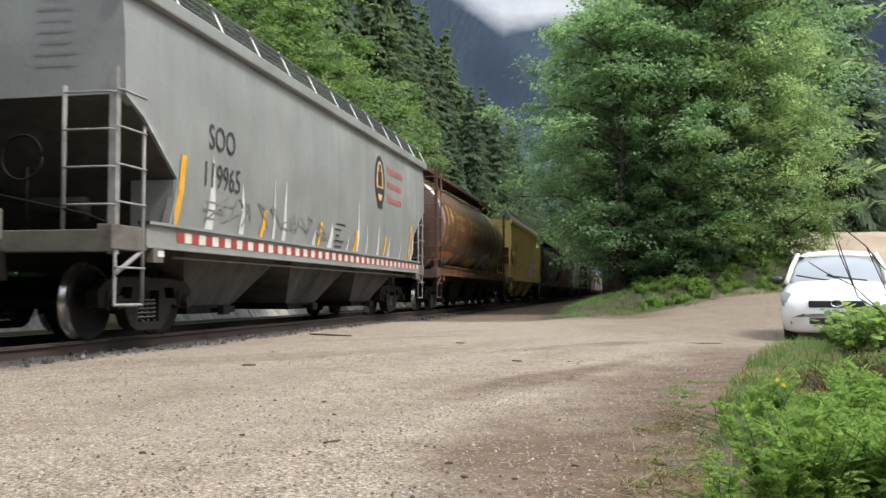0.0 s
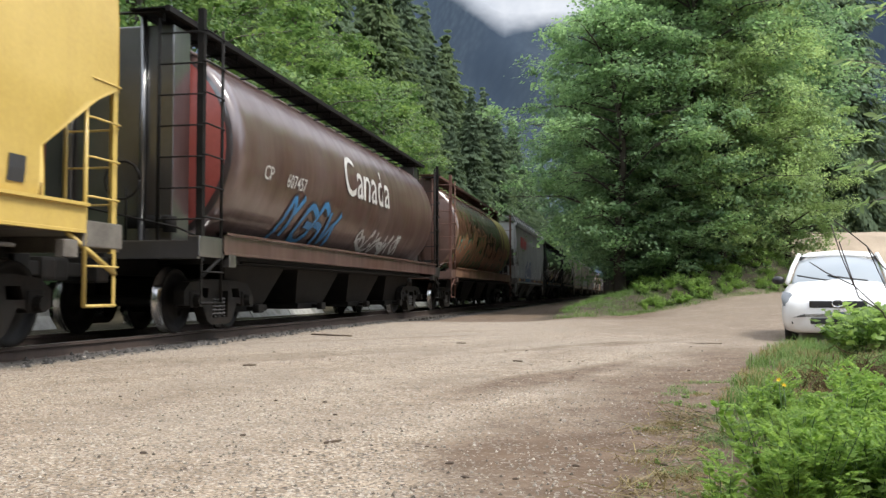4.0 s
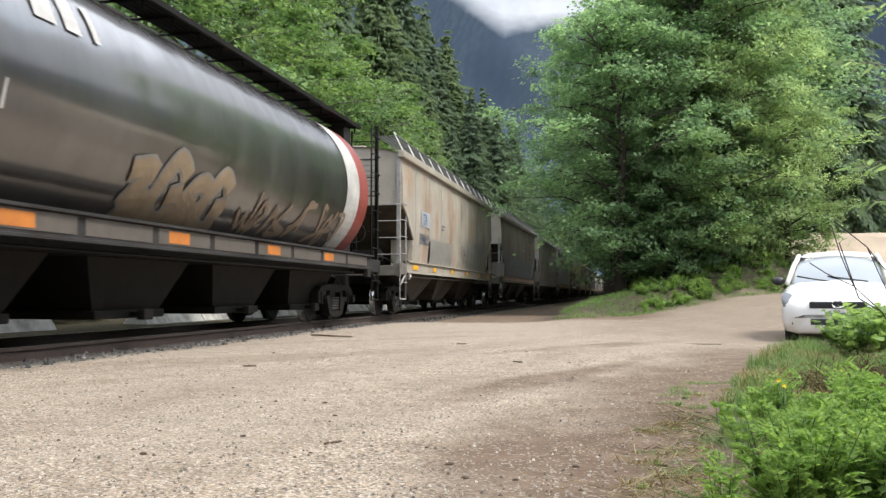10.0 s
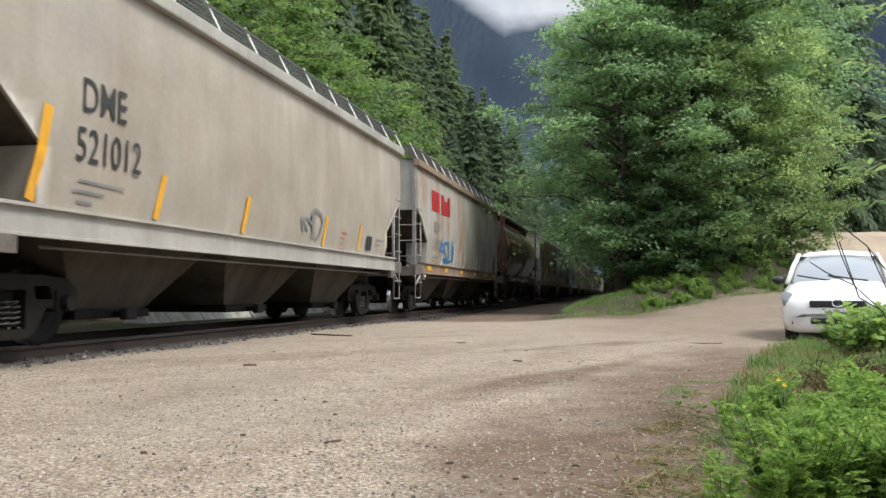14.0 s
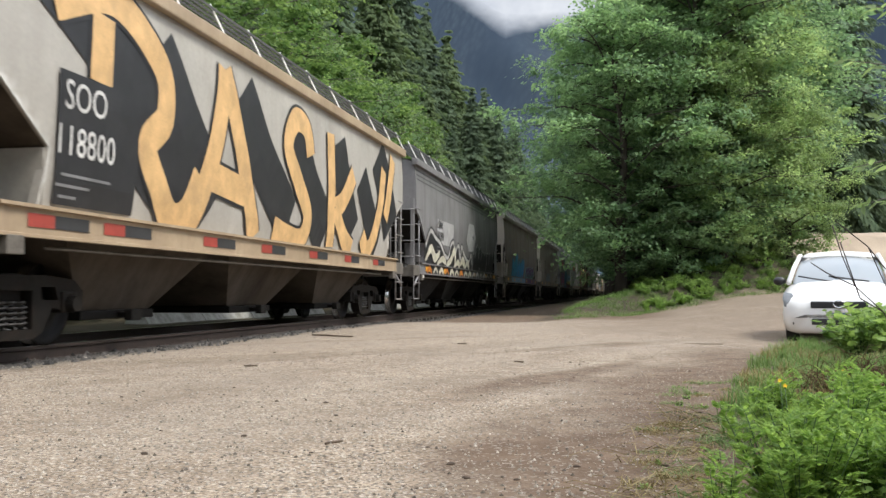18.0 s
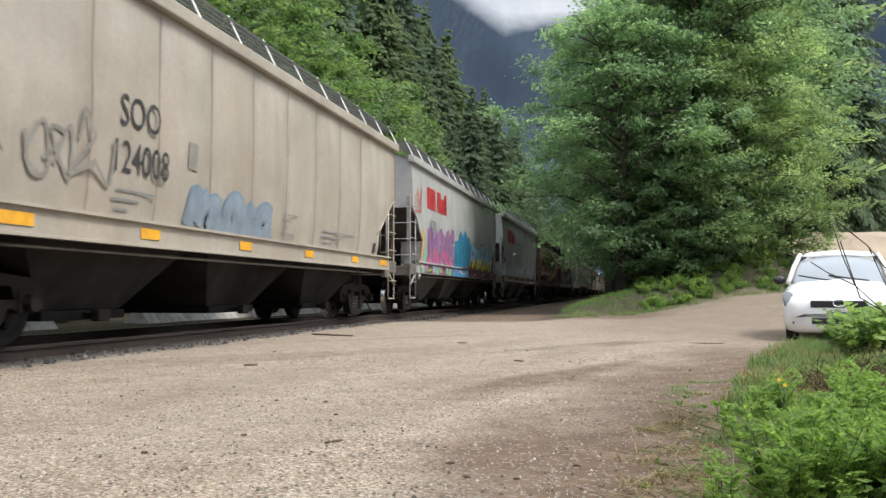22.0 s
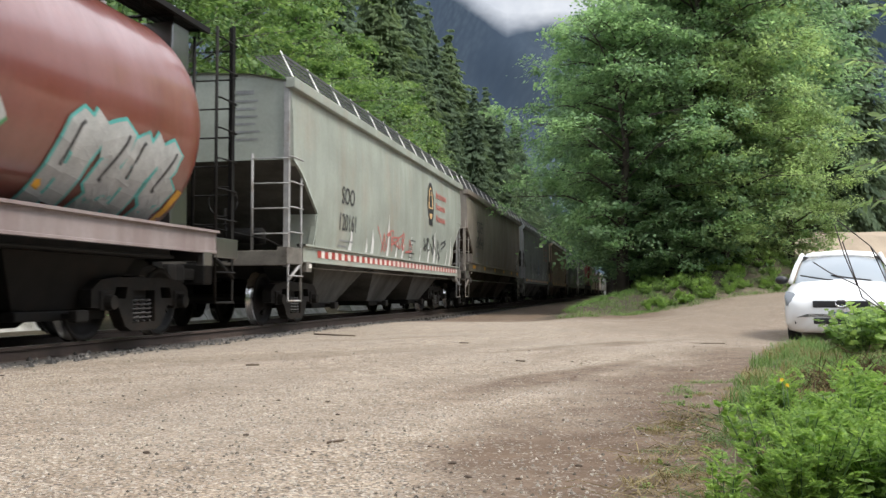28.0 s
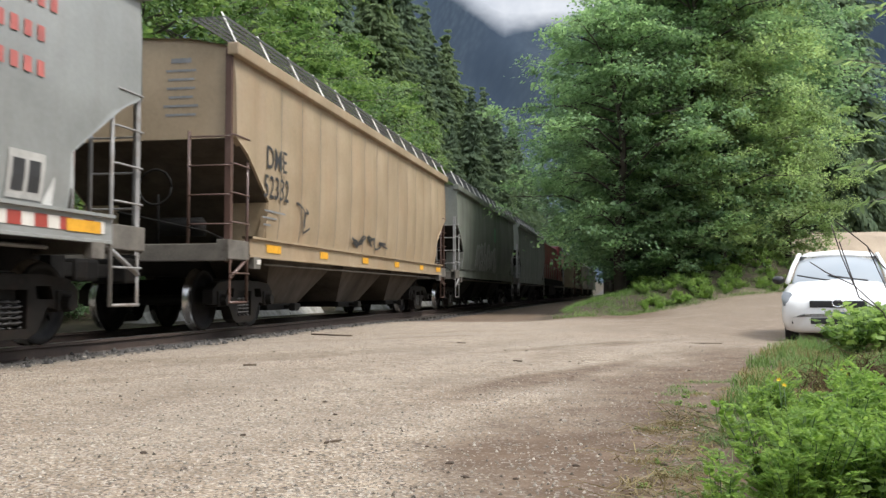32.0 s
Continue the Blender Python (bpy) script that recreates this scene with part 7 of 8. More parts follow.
throw_up(c, 11, -0.6, 1.40, 8, 0.84, 1.0, I_COPPER, I_MAROON, R, "copper graffiti letters", 0.32, I_SAND)
scribble(c, 12, -6.6, 2.5, 7, 0.8, 0.7, I_BROWN, R, "dark brown graffiti curls", 0.10)
scribble(c, 13, -6.5, 1.9, 3, 0.8, 0.6, I_TEAL, R, "teal graffiti strokes", 0.08)
scribble(c, 14, -3.8, 2.6, 7, 0.8, 0.5, I_COPPER, R, "pale copper graffiti curls", 0.06)
yellow_posts(c, R, (-6.6, -3.0, 0.4, 3.6, 6.5))

c = car_flat(6, "white covered hopper car with large red name blocks", P_WHITE, UNDER_GREY, "brown")
brand_blocks(c, -6.1, 2.95, 0.60, BIG_NAME, I_RED, F, "large red company name as blocks")
marks(c, "SOO", "113958", -5.8, 2.34, F, I_GREY)
throw_up(c, 15, -3.6, 1.42, 5, 0.62, 0.78, ink("slate_spray", (0.09, 0.11, 0.17)), I_SILVER, F, "slate blue graffiti letters with silver edges", 0.24, I_SILVER)
bars_of(c, [(-3.9 + 0.35 * i, 1.17, 0.22, 0.2) for i in range(10)], I_BLUE, lambda z: 1.592, "sill_paint", 0.011, "blue sprayed sill")["kind"] = "stuff"
spikes(c, 16, -3.0, 6.5, 1.42, 12, 1.1, I_WASH, F)
data_lines(c, 4.5, 1.8, 4, F, I_GREY, 0.9)

c = car_round(7, "glossy black cylindrical hopper car with white graffiti", P_BLACK, UNDER_DARK, BLACK_STEEL, SOOTY_SILL)
scribble(c, 70, -6.6, 1.12, 14, 0.9, 0.24, I_GREY, lambda z: 1.592, "pale smears on the sill", 0.045)
lettering(c, "CP", -6.35, 2.42, 0.30, I_WHITE, R)
lettering(c, "385146", -6.6, 1.98, 0.30, I_WHITE, R)
for y in (-6.9, -4.3, -1.5, 1.2, 4.0, 6.3):
    bars_of(c, [(y, 1.19, 0.55, 0.15)], STICKER_YELLOW, lambda z: 1.592, "yellow_reflector", 0.01)
scribble(c, 17, -6.3, 1.5, 5, 0.5, 0.5, I_GREY, R, "grey graffiti scribble", 0.06)
throw_up(c, 18, -4.1, 1.35, 4, 0.62, 0.72, P_BLACK, I_OLDWHITE, R, "white outlined graffiti letters", 0.20)
scribble(c, 19, -0.1, 1.5, 4, 0.42, 0.42, I_SAND, R, "sand coloured graffiti scribble", 0.05)
strokes(c, [smooth_path([(4.9, 2.25), (4.5, 2.3), (4.3, 1.95), (4.55, 1.8), (4.8, 1.95), (4.75, 1.6), (4.35, 1.45)])], 0.13, I_OLDWHITE, R, "graffiti", 0.016, "white graffiti hook")
scribble(c, 20, 5.4, 1.5, 3, 0.42, 0.45, I_SAND, R, "sand coloured graffiti scribble", 0.05)
spikes(c, 21, -6.4, 6.6, 1.9, 12, 0.8, ink("dusty_black_streak", (0.035, 0.033, 0.031)), R)

c = car_round(8, "dirty black cylindrical hopper car with white and red end", P_DARK, UNDER_DARK, BLACK_STEEL, SOOTY_SILL)
for i, w in enumerate((0.5, 0.45, -0.2, 0.45, 0.35, 0.15)):
    if w > 0:
        bars_of(c, [(-6.2 + 0.52 * i, 3.25, w * 0.8, 0.42)], I_OLDWHITE, R, "name_blocks", 0.016)
lettering(c, "385211", -6.2, 2.25, 0.28, I_OLDWHITE, R)
bars_of(c, [(5.35, 1.42, 0.85, 2.75)], I_OLDWHITE, R, "white_end_band", 0.014, "white painted end band")
bars_of(c, [(6.2, 1.42, 0.66, 2.75)], END_RED, R, "red_end_band", 0.014, "red painted end band")
throw_up(c, 22, -2.8, 1.45, 4, 0.72, 0.72, ink("dull_sand_spray", (0.30, 0.22, 0.14)), I_PATCH, R, "faded sand graffiti letters", 0.22)
scribble(c, 23, 0.6, 1.5, 9, 0.55, 0.7, ink("faded_tan_spray", (0.22, 0.16, 0.11)), R, "faded tan graffiti scribble", 0.09)
bars_of(c, [(-6.9 + 1.55 * i, 1.17, 1.4, 0.19) for i in range(9)], ink("smeared_pale_grey", (0.10, 0.085, 0.072)), lambda z: 1.592, "sill_smears", 0.005)["kind"] = "stuff"
for y in (-5.2, -2.0, 1.2, 4.0):
    bars_of(c, [(y, 1.19, 0.55, 0.15)], I_ORANGE, lambda z: 1.592, "orange_reflector", 0.01)

c = car_flat(9, "rust-stained beige ribbed hopper car with grey overpaint patches", P_RUSTY, UNDER_TAN, "yellow", P_BEIGE, None, 0.05, 9)
bars_of(c, [(-5.75, 2.42, 1.15, 0.42)], ink("pale_blue_grey_panel", (0.34, 0.36, 0.39)), F, "pale_panel", 0.009)
lettering(c, "TR", -5.5, 2.48, 0.30, I_NAVY, F)
lettering(c, "398650", -5.9, 1.92, 0.30, I_NAVY, F)
bars_of(c, [(-4.5, 1.42, 3.4, 0.72)], I_PATCH, F, "overpaint_patch", 0.02, "dark grey overpainted patch")
bars_of(c, [(1.8, 1.42, 4.2, 0.98)], I_PATCH, F, "overpaint_patch", 0.02, "dark grey overpainted patch")
scribble(c, 24, -2.2, 1.5, 2, 0.4, 0.3, I_BLACK, F, "black graffiti scribble", 0.03)
scribble(c, 25, 0.7, 1.5, 3, 0.5, 0.7, I_BLACK, F, "black graffiti scribble", 0.035)
scribble(c, 26, 5.2, 1.5, 3, 0.4, 0.5, I_BLACK, F, "black graffiti scribble", 0.035)
data_lines(c, -3.0, 2.6, 2, F, I_BLACK, 0.8)

c = car_flat(10, "rust-stained beige hopper car with washed blue graffiti", P_RUSTY, UNDER_TAN, "both", P_BEIGE, None, 0.03, 9)
marks(c, "SOO", "119501", -5.75, 2.36, F, I_GREY)
roundel(c, 4.3, 3.05, I_BLACK, I_SAND, F)
small_name(c, 5.05, 2.75, I_PALERED, F)
throw_up(c, 27, -6.1, 1.45, 9, 0.62, 0.80, ink("washed_blue_grey", (0.29, 0.285, 0.275)), I_FADED, F, "washed-out blue graffiti letters", 0.22)
throw_up(c, 28, -0.4, 1.45, 11, 0.60, 0.62, ink("washed_lilac_grey", (0.30, 0.28, 0.27)), I_FADED, F, "washed-out blue graffiti letters", 0.20)
scribble(c, 29, -5.5, 1.6, 12, 0.95, 0.7, I_FADED, F, "blue graffiti dabs", 0.05)

c = car_flat(11, "pale beige hopper car with a white sill", P_BEIGE, UNDER_TAN, None, weathered("white_sill_paint", (0.60, 0.57, 0.51)), None, 0.02, 5)
marks(c, "DME", "521012", -5.95, 2.45, F, h=0.36)
strokes(c, [[(-6.72, 1.45), (-6.6, 1.95), (-6.52, 2.4)]], 0.15, STICKER_YELLOW, F, "yellow_strip", 0.013)
scribble(c, 30, 0.8, 1.5, 2, 0.5, 0.6, I_GREY, F, "grey graffiti scribble", 0.06)
for y in (-4.2, -1.6, 2.1, 4.4):
    strokes(c, [[(y - 0.1, 1.45), (y + 0.05, 2.0)]], 0.13, STICKER_YELLOW, F, "yellow_strip", 0.013)
data_lines(c, 3.0, 1.75, 4, F, I_PALERED, 0.5)
bars_of(c, [(4.9, 1.5, 0.4, 0.3)], I_BLACK, F)
data_lines(c, 5.6, 1.75, 3, F, I_GREY, 0.8)

c = car_flat(12, "rust-stained white hopper car with red name blocks", weathered("rust_streaked_white_paint", (0.58, 0.55, 0.48), (0.26, 0.22, 0.18), 0.5, 0.5, 0.7), UNDER_TAN, "yellow", weathered("rusty_trim", (0.40, 0.30, 0.22), (0.16, 0.08, 0.05), 0.7, 0.6, 0.6))
brand_blocks(c, -6.1, 2.95, 0.60, BIG_NAME, I_RED, F, "large red company name as blocks")
marks(c, "SOO", "115912", -5.8, 2.34, F, I_GREY)
spikes(c, 31, -4.5, 6.5, 1.42, 12, 0.95, I_WASH, F)
scribble(c, 32, -4.8, 1.5, 4, 0.6, 0.7, I_BLUE, F, "blue-grey graffiti scribble", 0.08)
bars_of(c, [(3.6, 1.42, 0.8, 0.85)], I_PATCH, F, "overpaint_patch", 0.01)

c = car_round(13, "brown cylindrical hopper car with gold lettering and graffiti", P_BROWN, END_RUST, BOARD_RUST)
government(c, "601279", -6.65, I_YELLOW)
wheat(c, I_WHEAT, 3.2)
strokes(c, [smooth_path([(3.2, 1.45), (3.6, 2.4), (3.9, 3.3), (4.0, 4.1)])], 0.22, I_COPPER, R, "orange_edge", 0.02)
throw_up(c, 33, -3.1, 1.40, 6, 0.58, 0.62, I_SILVER, I_OLDWHITE, R, "silver graffiti letters", 0.13)
throw_up(c, 34, 2.4, 1.36, 6, 0.70, 1.05, I_SILVER, I_GREEN, R, "silver graffiti letters with green edge", 0.30, I_BLACK, None, ink("slate_ground_spray", (0.07, 0.12, 0.14)))
bars_of(c, [(2.2, 1.34, 1.1, 0.62)], ink("slate_blue_spray", (0.07, 0.13, 0.17)), R, "graffiti_ground", 0.012)
scribble(c, 71, -5.6, 1.14, 17, 0.46, 0.2, I_SILVER, lambda z: 1.592, "silver smears along the sill", 0.05)

c = car_flat(14, "white hopper car with giant sand and black graffiti letters", weathered("cream_car_paint", (0.62, 0.58, 0.51), (0.28, 0.25, 0.21), 0.45, 0.42), UNDER_TAN, None, weathered("sandy_sill_paint", (0.58, 0.43, 0.27), (0.18, 0.12, 0.08), 0.6, 0.5))
for y in (-6.9, -5.6, -3.2, -1.2, 1.0, 3.1, 5.2):
    bars_of(c, [(y, 1.20, 0.42, 0.13)], STICKER_RED, lambda z: 1.592, "red_reflector", 0.008)
    bars_of(c, [(y + 0.42, 1.20, 0.6, 0.13)], I_BLACK, lambda z: 1.592, "sill_smear", 0.007)
black = ink("black_spray", (0.022, 0.022, 0.024), 0.5, 0.3)
# black shadow blocks, then sand strokes
for path, w in (([(-6.6, 3.9), (-5.4, 3.2), (-4.6, 2.2), (-3.4, 1.8)], 1.1), ([(-4.6, 3.4), (-3.9, 2.6), (-3.0, 1.7)], 1.2), ([(-2.0, 3.5), (-1.2, 2.6), (0.0, 1.75)], 1.0), ([(0.2, 3.4), (0.9, 2.4), (1.9, 1.7)], 1.1), ([(2.6, 3.5), (3.0, 2.6), (3.6, 1.8)], 1.0), ([(4.2, 3.0), (4.9, 2.2), (5.6, 1.7)], 0.9), ([(5.6, 3.7), (6.2, 2.9), (6.7, 2.1)], 1.3)):
    strokes(c, [smooth_path(path)], w, black, F, "graffiti_shadow", 0.012, "black graffiti shadow")
bars_of(c, [(-6.5, 1.45, 1.5, 1.35)], black, F, "number_panel", 0.030)
marks(c, "SOO", "118800", -6.4, 2.42, lambda z: flat_side(z) + 0.024, I_WHITE, 0.30, 0.46)
letter_paths = [[(-5.75, 2.8), (-5.7, 3.55)], [(-6.6, 3.45), (-5.5, 3.80), (-4.45, 3.3), (-4.35, 2.7), (-4.75, 2.3), (-4.45, 1.85), (-4.1, 1.5), (-3.7, 1.6), (-3.35, 2.1)],
                [(-3.6, 1.42), (-3.1, 2.2), (-2.75, 3.05), (-2.6, 3.7)], [(-2.6, 3.7), (-2.2, 2.9), (-1.75, 2.0), (-1.45, 1.42)], [(-3.0, 2.15), (-1.9, 2.05)],
                [(0.95, 3.0), (0.75, 3.45), (0.2, 3.5), (-0.15, 3.0), (0.35, 2.45), (0.85, 1.95), (0.6, 1.5), (-0.1, 1.5), (-0.7, 1.6)],
                [(2.1, 3.6), (2.15, 2.6), (2.2, 1.45)], [(3.6, 3.0), (2.9, 2.4), (2.4, 2.2)], [(2.4, 2.2), (3.0, 1.7), (3.6, 1.45)],
                [(6.0, 3.4), (5.7, 2.6), (5.2, 1.8), (4.7, 1.5), (4.3, 1.8)], [(6.9, 3.8), (6.5, 3.0), (6.15, 2.3)]]
for p in letter_paths:
    strokes(c, [smooth_path(p)], 0.52, black, F, "graffiti_edge", 0.018, "black edge of a giant graffiti stroke")
for p in letter_paths:
    strokes(c, [smooth_path(p)], 0.42, I_SAND, F, "graffiti_stroke", 0.024, "giant sand-coloured graffiti stroke")

c = car_flat(15, "dark grey hopper car with black and white graffiti", P_STEEL, UNDER_DARK, "yellow", P_STEEL, P_STEEL)
bars_of(c, [(-5.1, 2.05, 2.6, 0.72)], ink("light_grey_panel", (0.40, 0.39, 0.38)), F, "pale_panel", 0.009)
marks(c, "SMW", "850984", -5.0, 2.50, lambda z: flat_side(z) + 0.004, I_BLACK, 0.26, 0.34)
hexagon = [(0.0, 2.45), (0.55, 3.05), (1.5, 3.05), (2.0, 2.6), (1.5, 2.1), (0.5, 2.05)]
piece("pale_hexagon", mesh_of("pale_hexagon", [(flat_side(z) + 0.01, y, z) for y, z in hexagon], [(5, 4, 3, 2, 1, 0)][:1]), ink("pale_hexagon_paint", (0.46, 0.45, 0.44)), c)
wave_graffiti(c, [(-6.7, 1.9), (-6.1, 2.35), (-5.4, 2.2), (-4.6, 2.05), (-3.9, 1.75), (-3.3, 1.7), (-2.95, 2.1), (-2.5, 2.2), (-2.2, 1.85), (-1.85, 2.1), (-1.5, 2.1), (-1.2, 1.7), (-1.0, 2.15), (-0.6, 1.95), (0.0, 1.75), (0.6, 1.7), (0.95, 1.95), (1.2, 1.6)], 1.40, black, I_OLDWHITE, black, F, "black graffiti waves with white crests")
cream = ink("cream_spray", (0.58, 0.55, 0.43))
for k, p in enumerate(([(-6.6, 1.5), (-6.0, 1.85), (-5.3, 1.6), (-4.7, 1.8)], [(-4.9, 1.45), (-4.2, 1.62), (-3.6, 1.5)], [(-3.5, 1.45), (-2.9, 1.62), (-2.3, 1.95), (-2.05, 1.5)], [(-2.2, 1.45), (-1.6, 1.6), (-1.1, 1.45)], [(-1.1, 1.55), (-0.7, 1.7), (-0.2, 1.5)], [(-0.2, 1.45), (0.3, 1.62), (0.8, 1.45)])):
    strokes(c, [smooth_path(p)], 0.20 if k % 2 else 0.27, cream, F, "cream_swirl", 0.026, "cream swirl in the graffiti", True)
for k in range(15):
    y = -6.5 + 0.86 * k
    strokes(c, [smooth_path([(y, 1.16), (y + 0.3, 1.30), (y + 0.62, 1.18)])], 0.10 if k % 2 else 0.14, (cream if k < 9 else I_SILVER) if k % 3 else I_ORANGE if k < 9 else I_SILVER, lambda z: 1.592, "sill_swirl", 0.014)
bars_of(c, [(-6.6, 1.14, 13.3, 0.24)], black, lambda z: 1.592, "sill_paint", 0.006, "black sprayed sill")
throw_up(c, 37, 1.5, 1.36, 8, 0.64, 0.75, black, I_SILVER, F, "black graffiti letters with silver edge", 0.34)
spikes(c, 38, 0.5, 7.0, 1.42, 7, 1.4, I_SILVER, F)
for z in (3.62, 3.74, 3.86):
    bars_of(c, [(-7.8, z, 15.6, 0.03)], black, F, "roof_crease", 0.006)

c = car_flat(16, "tan-grey ribbed hopper car with bright blue and purple graffiti", P_DUNE, UNDER_DARK, "yellow", P_DUNE, P_DUNE, 0.055, 11)
marks(c, "SMW", "841185", -6.3, 2.92, F, I_GREY, 0.28, 0.40)
throw_up(c, 39, -4.8, 1.30, 3, 0.55, 0.98, ink("cyan_spray", (0.04, 0.30, 0.48)), black, F, "bright blue graffiti letters", 0.34)
throw_up(c, 40, -3.1, 1.30, 5, 0.70, 1.0, ink("azure_spray", (0.04, 0.26, 0.50)), black, F, "bright blue graffiti letters with orange ground", 0.40, I_SKY, None, I_ORANGE)
bars_of(c, [(-5.0 + 0.5 * i, 1.14, 0.5, 0.25) for i in range(12)], I_SKY, lambda z: 1.592, "sill_paint", 0.006, "pale blue sprayed sill")["kind"] = "stuff"
throw_up(c, 41, 1.2, 1.36, 7, 0.62, 0.62, ink("plum_spray", (0.10, 0.03, 0.12)), ink("mint_edge_spray", (0.30, 0.56, 0.50)), F, "plum graffiti letters with mint edge", 0.22, None, ink("moss_spray", (0.06, 0.20, 0.12)), ink("mint_ground_spray", (0.26, 0.50, 0.45)))
bars_of(c, [(1.0, 1.14, 4.6, 0.25)], ink("plum_sill_spray", (0.12, 0.04, 0.13)), lambda z: 1.592, "sill_paint", 0.009, "plum sprayed sill")

c = car_flat(17, "beige ribbed hopper car with pale blue graffiti", P_BEIGE, UNDER_DARK, "yellow", P_BEIGE, P_BEIGE, 0.055, 11)
marks(c, "SOO", "124008", -4.6, 2.44, F, h=0.36)
scribble(c, 42, -6.3, 1.7, 4, 0.4, 0.8, I_PATCH, F, "grey graffiti scribble", 0.05)
throw_up(c, 43, -2.9, 1.42, 5, 0.55, 0.40, I_FADED, ink("dull_blue_line", (0.16, 0.24, 0.30)), F, "pale blue graffiti letters", 0.24)
bars_of(c, [(-2.95, 2.15, 0.25, 0.35)], I_PATCH, F)
data_lines(c, 0.4, 1.85, 4, F, I_GREY, 0.9)
data_lines(c, 2.4, 1.7, 3, F, I_GREY, 2.6)
bars_of(c, [(6.0, 1.45, 0.22, 0.22)], I_BLACK, F)

c = car_flat(18, "white hopper car with red name blocks and colourful graffiti", P_WHITE, UNDER_GREY, "pink")
brand_blocks(c, -6.1, 2.95, 0.60, BIG_NAME, I_RED, F, "large red company name as blocks")
scribble(c, 44, -7.6, 2.7, 3, 0.3, 0.8, I_PALERED, F, "pale red graffiti scribble", 0.04)
lettering(c, "SOO", -5.75, 2.36, 0.30, I_GREY, F)
mint_ground = ink("mint_spray", (0.20, 0.45, 0.28))
for i in range(6):
    bars_of(c, [(-6.2 + 0.7 * i, 1.40, 0.68, 0.35 + 0.3 * ((i * 5) % 4) / 4)], mint_ground, F, "graffiti_ground", 0.010, "mint green graffiti ground")
throw_up(c, 45, -6.0, 1.42, 6, 0.66, 0.85, ink("mauve_spray", (0.27, 0.15, 0.31)), I_PURPLE, F, "purple and pink graffiti letters", 0.26, I_ORANGE, I_PINK)
throw_up(c, 46, -1.7, 1.40, 4, 0.68, 0.90, ink("deep_blue_spray", (0.03, 0.20, 0.33)), I_BLUE, F, "blue bubble graffiti", 0.46, I_BLACK)
throw_up(c, 47, 1.3, 1.44, 8, 0.66, 0.78, I_SKY, I_BLACK, F, "blue and yellow graffiti letters edged in black", 0.26, None, ink("yellow_spray", (0.62, 0.52, 0.08)), ink("maroon_ground_spray", (0.12, 0.04, 0.06)))
bars_of(c, [(-6.9, 1.105, 14.2, 0.265)], ink("purple_sill_spray", (0.13, 0.05, 0.075)), lambda z: 1.592, "sill_paint", 0.008, "purple sprayed sill")["kind"] = "stuff"
bars_of(c, [(-0.6, 1.376, 7.8, 0.036)], ink("maroon_lip_spray", (0.13, 0.05, 0.07)), lambda z: 1.642, "lip_paint", 0.004)
for k in range(9):
    bars_of(c, [(-6.8 + 0.5 * k, 1.12 + 0.03 * (k % 2), 0.42, 0.20)], (mint_ground, I_PINK, green_ground, I_VIOLET)[k % 4], lambda z: 1.592, "sill_patch", 0.010)
bars_of(c, [(-2.2, 1.11, 3.0, 0.255)], ink("blue_sill_spray", (0.04, 0.22, 0.42)), lambda z: 1.592, "sill_patch", 0.010)
rs = random.Random(5)
for i in range(26):
    y = -6.9 + 0.53 * i + rs.uniform(-0.1, 0.1)
    strokes(c, [smooth_path([(y, 1.18 + rs.uniform(0, 0.12)), (y + 0.15, 1.17 + rs.uniform(0, 0.16)), (y + rs.uniform(0.25, 0.5), 1.18 + rs.uniform(0, 0.12))])], rs.uniform(0.04, 0.09), rs.choice((I_OLDWHITE, I_TEAL, I_PINK, I_LIME) if y < 0 else (I_OLDWHITE, I_MAROON, I_OLDWHITE)), lambda z: 1.592, "sill_smear", 0.012)
spikes(c, 48, -3.5, 6.5, 2.1, 8, 0.6, I_WASH, F)
yellow_posts(c, F, (-6.6, 6.55))

c = car_flat(19, "white hopper car with red name blocks and outline graffiti", P_WHITE, UNDER_GREY, "brown")
brand_blocks(c, -6.1, 2.95, 0.60, BIG_NAME, I_RED, F, "large red company name as blocks")
marks(c, "SOO", "117222", -5.8, 2.34, F, I_GREY)
throw_up(c, 49, -2.9, 1.85, 5, 0.62, 1.05, P_WHITE, I_BLACK, F, "black outline graffiti letters", 0.26)
scribble(c, 50, 0.9, 1.5, 2, 0.6, 0.3, I_BLACK, F, "black graffiti scribble", 0.05)
spikes(c, 51, -4.5, 6.8, 1.6, 12, 1.2, I_WASH, F)
bars_of(c, [(6.0, 1.5, 0.25, 0.25)], I_BLACK, F)

c = car_round(20, "dark brown cylindrical hopper car with gold lettering", P_BROWN, END_RUST, BOARD_RUST)
government(c, "600870", -6.65, I_YELLOW)
wheat(c, I_WHEAT, 3.6)
scribble(c, 52, 2.0, 1.6, 3, 0.5, 0.6, I_SILVER, R, "pale graffiti scrawl", 0.04)

c = car_round(21, "red-brown cylindrical hopper car with pale country name and silver graffiti", P_RED, P_DARK, BLACK_STEEL, weathered("smeared_lilac_sill", (0.26, 0.21, 0.20), (0.12, 0.05, 0.045), 0.8, 0.5))
red_end_disc(c, END_RED)
lettering(c, "Canada", -2.6, 2.50, 0.86, ink("peach_lettering", (0.66, 0.42, 0.30)), R, 1.02, off=0.022)
throw_up(c, 53, -4.6, 1.36, 5, 0.78, 0.95, I_SILVER, I_TEAL, R, "silver graffiti letters", 0.34, I_BLACK)
throw_up(c, 54, 0.6, 1.42, 3, 0.72, 0.80, I_SILVER, I_GREEN, R, "pale and green graffiti letters", 0.22, I_PINK)
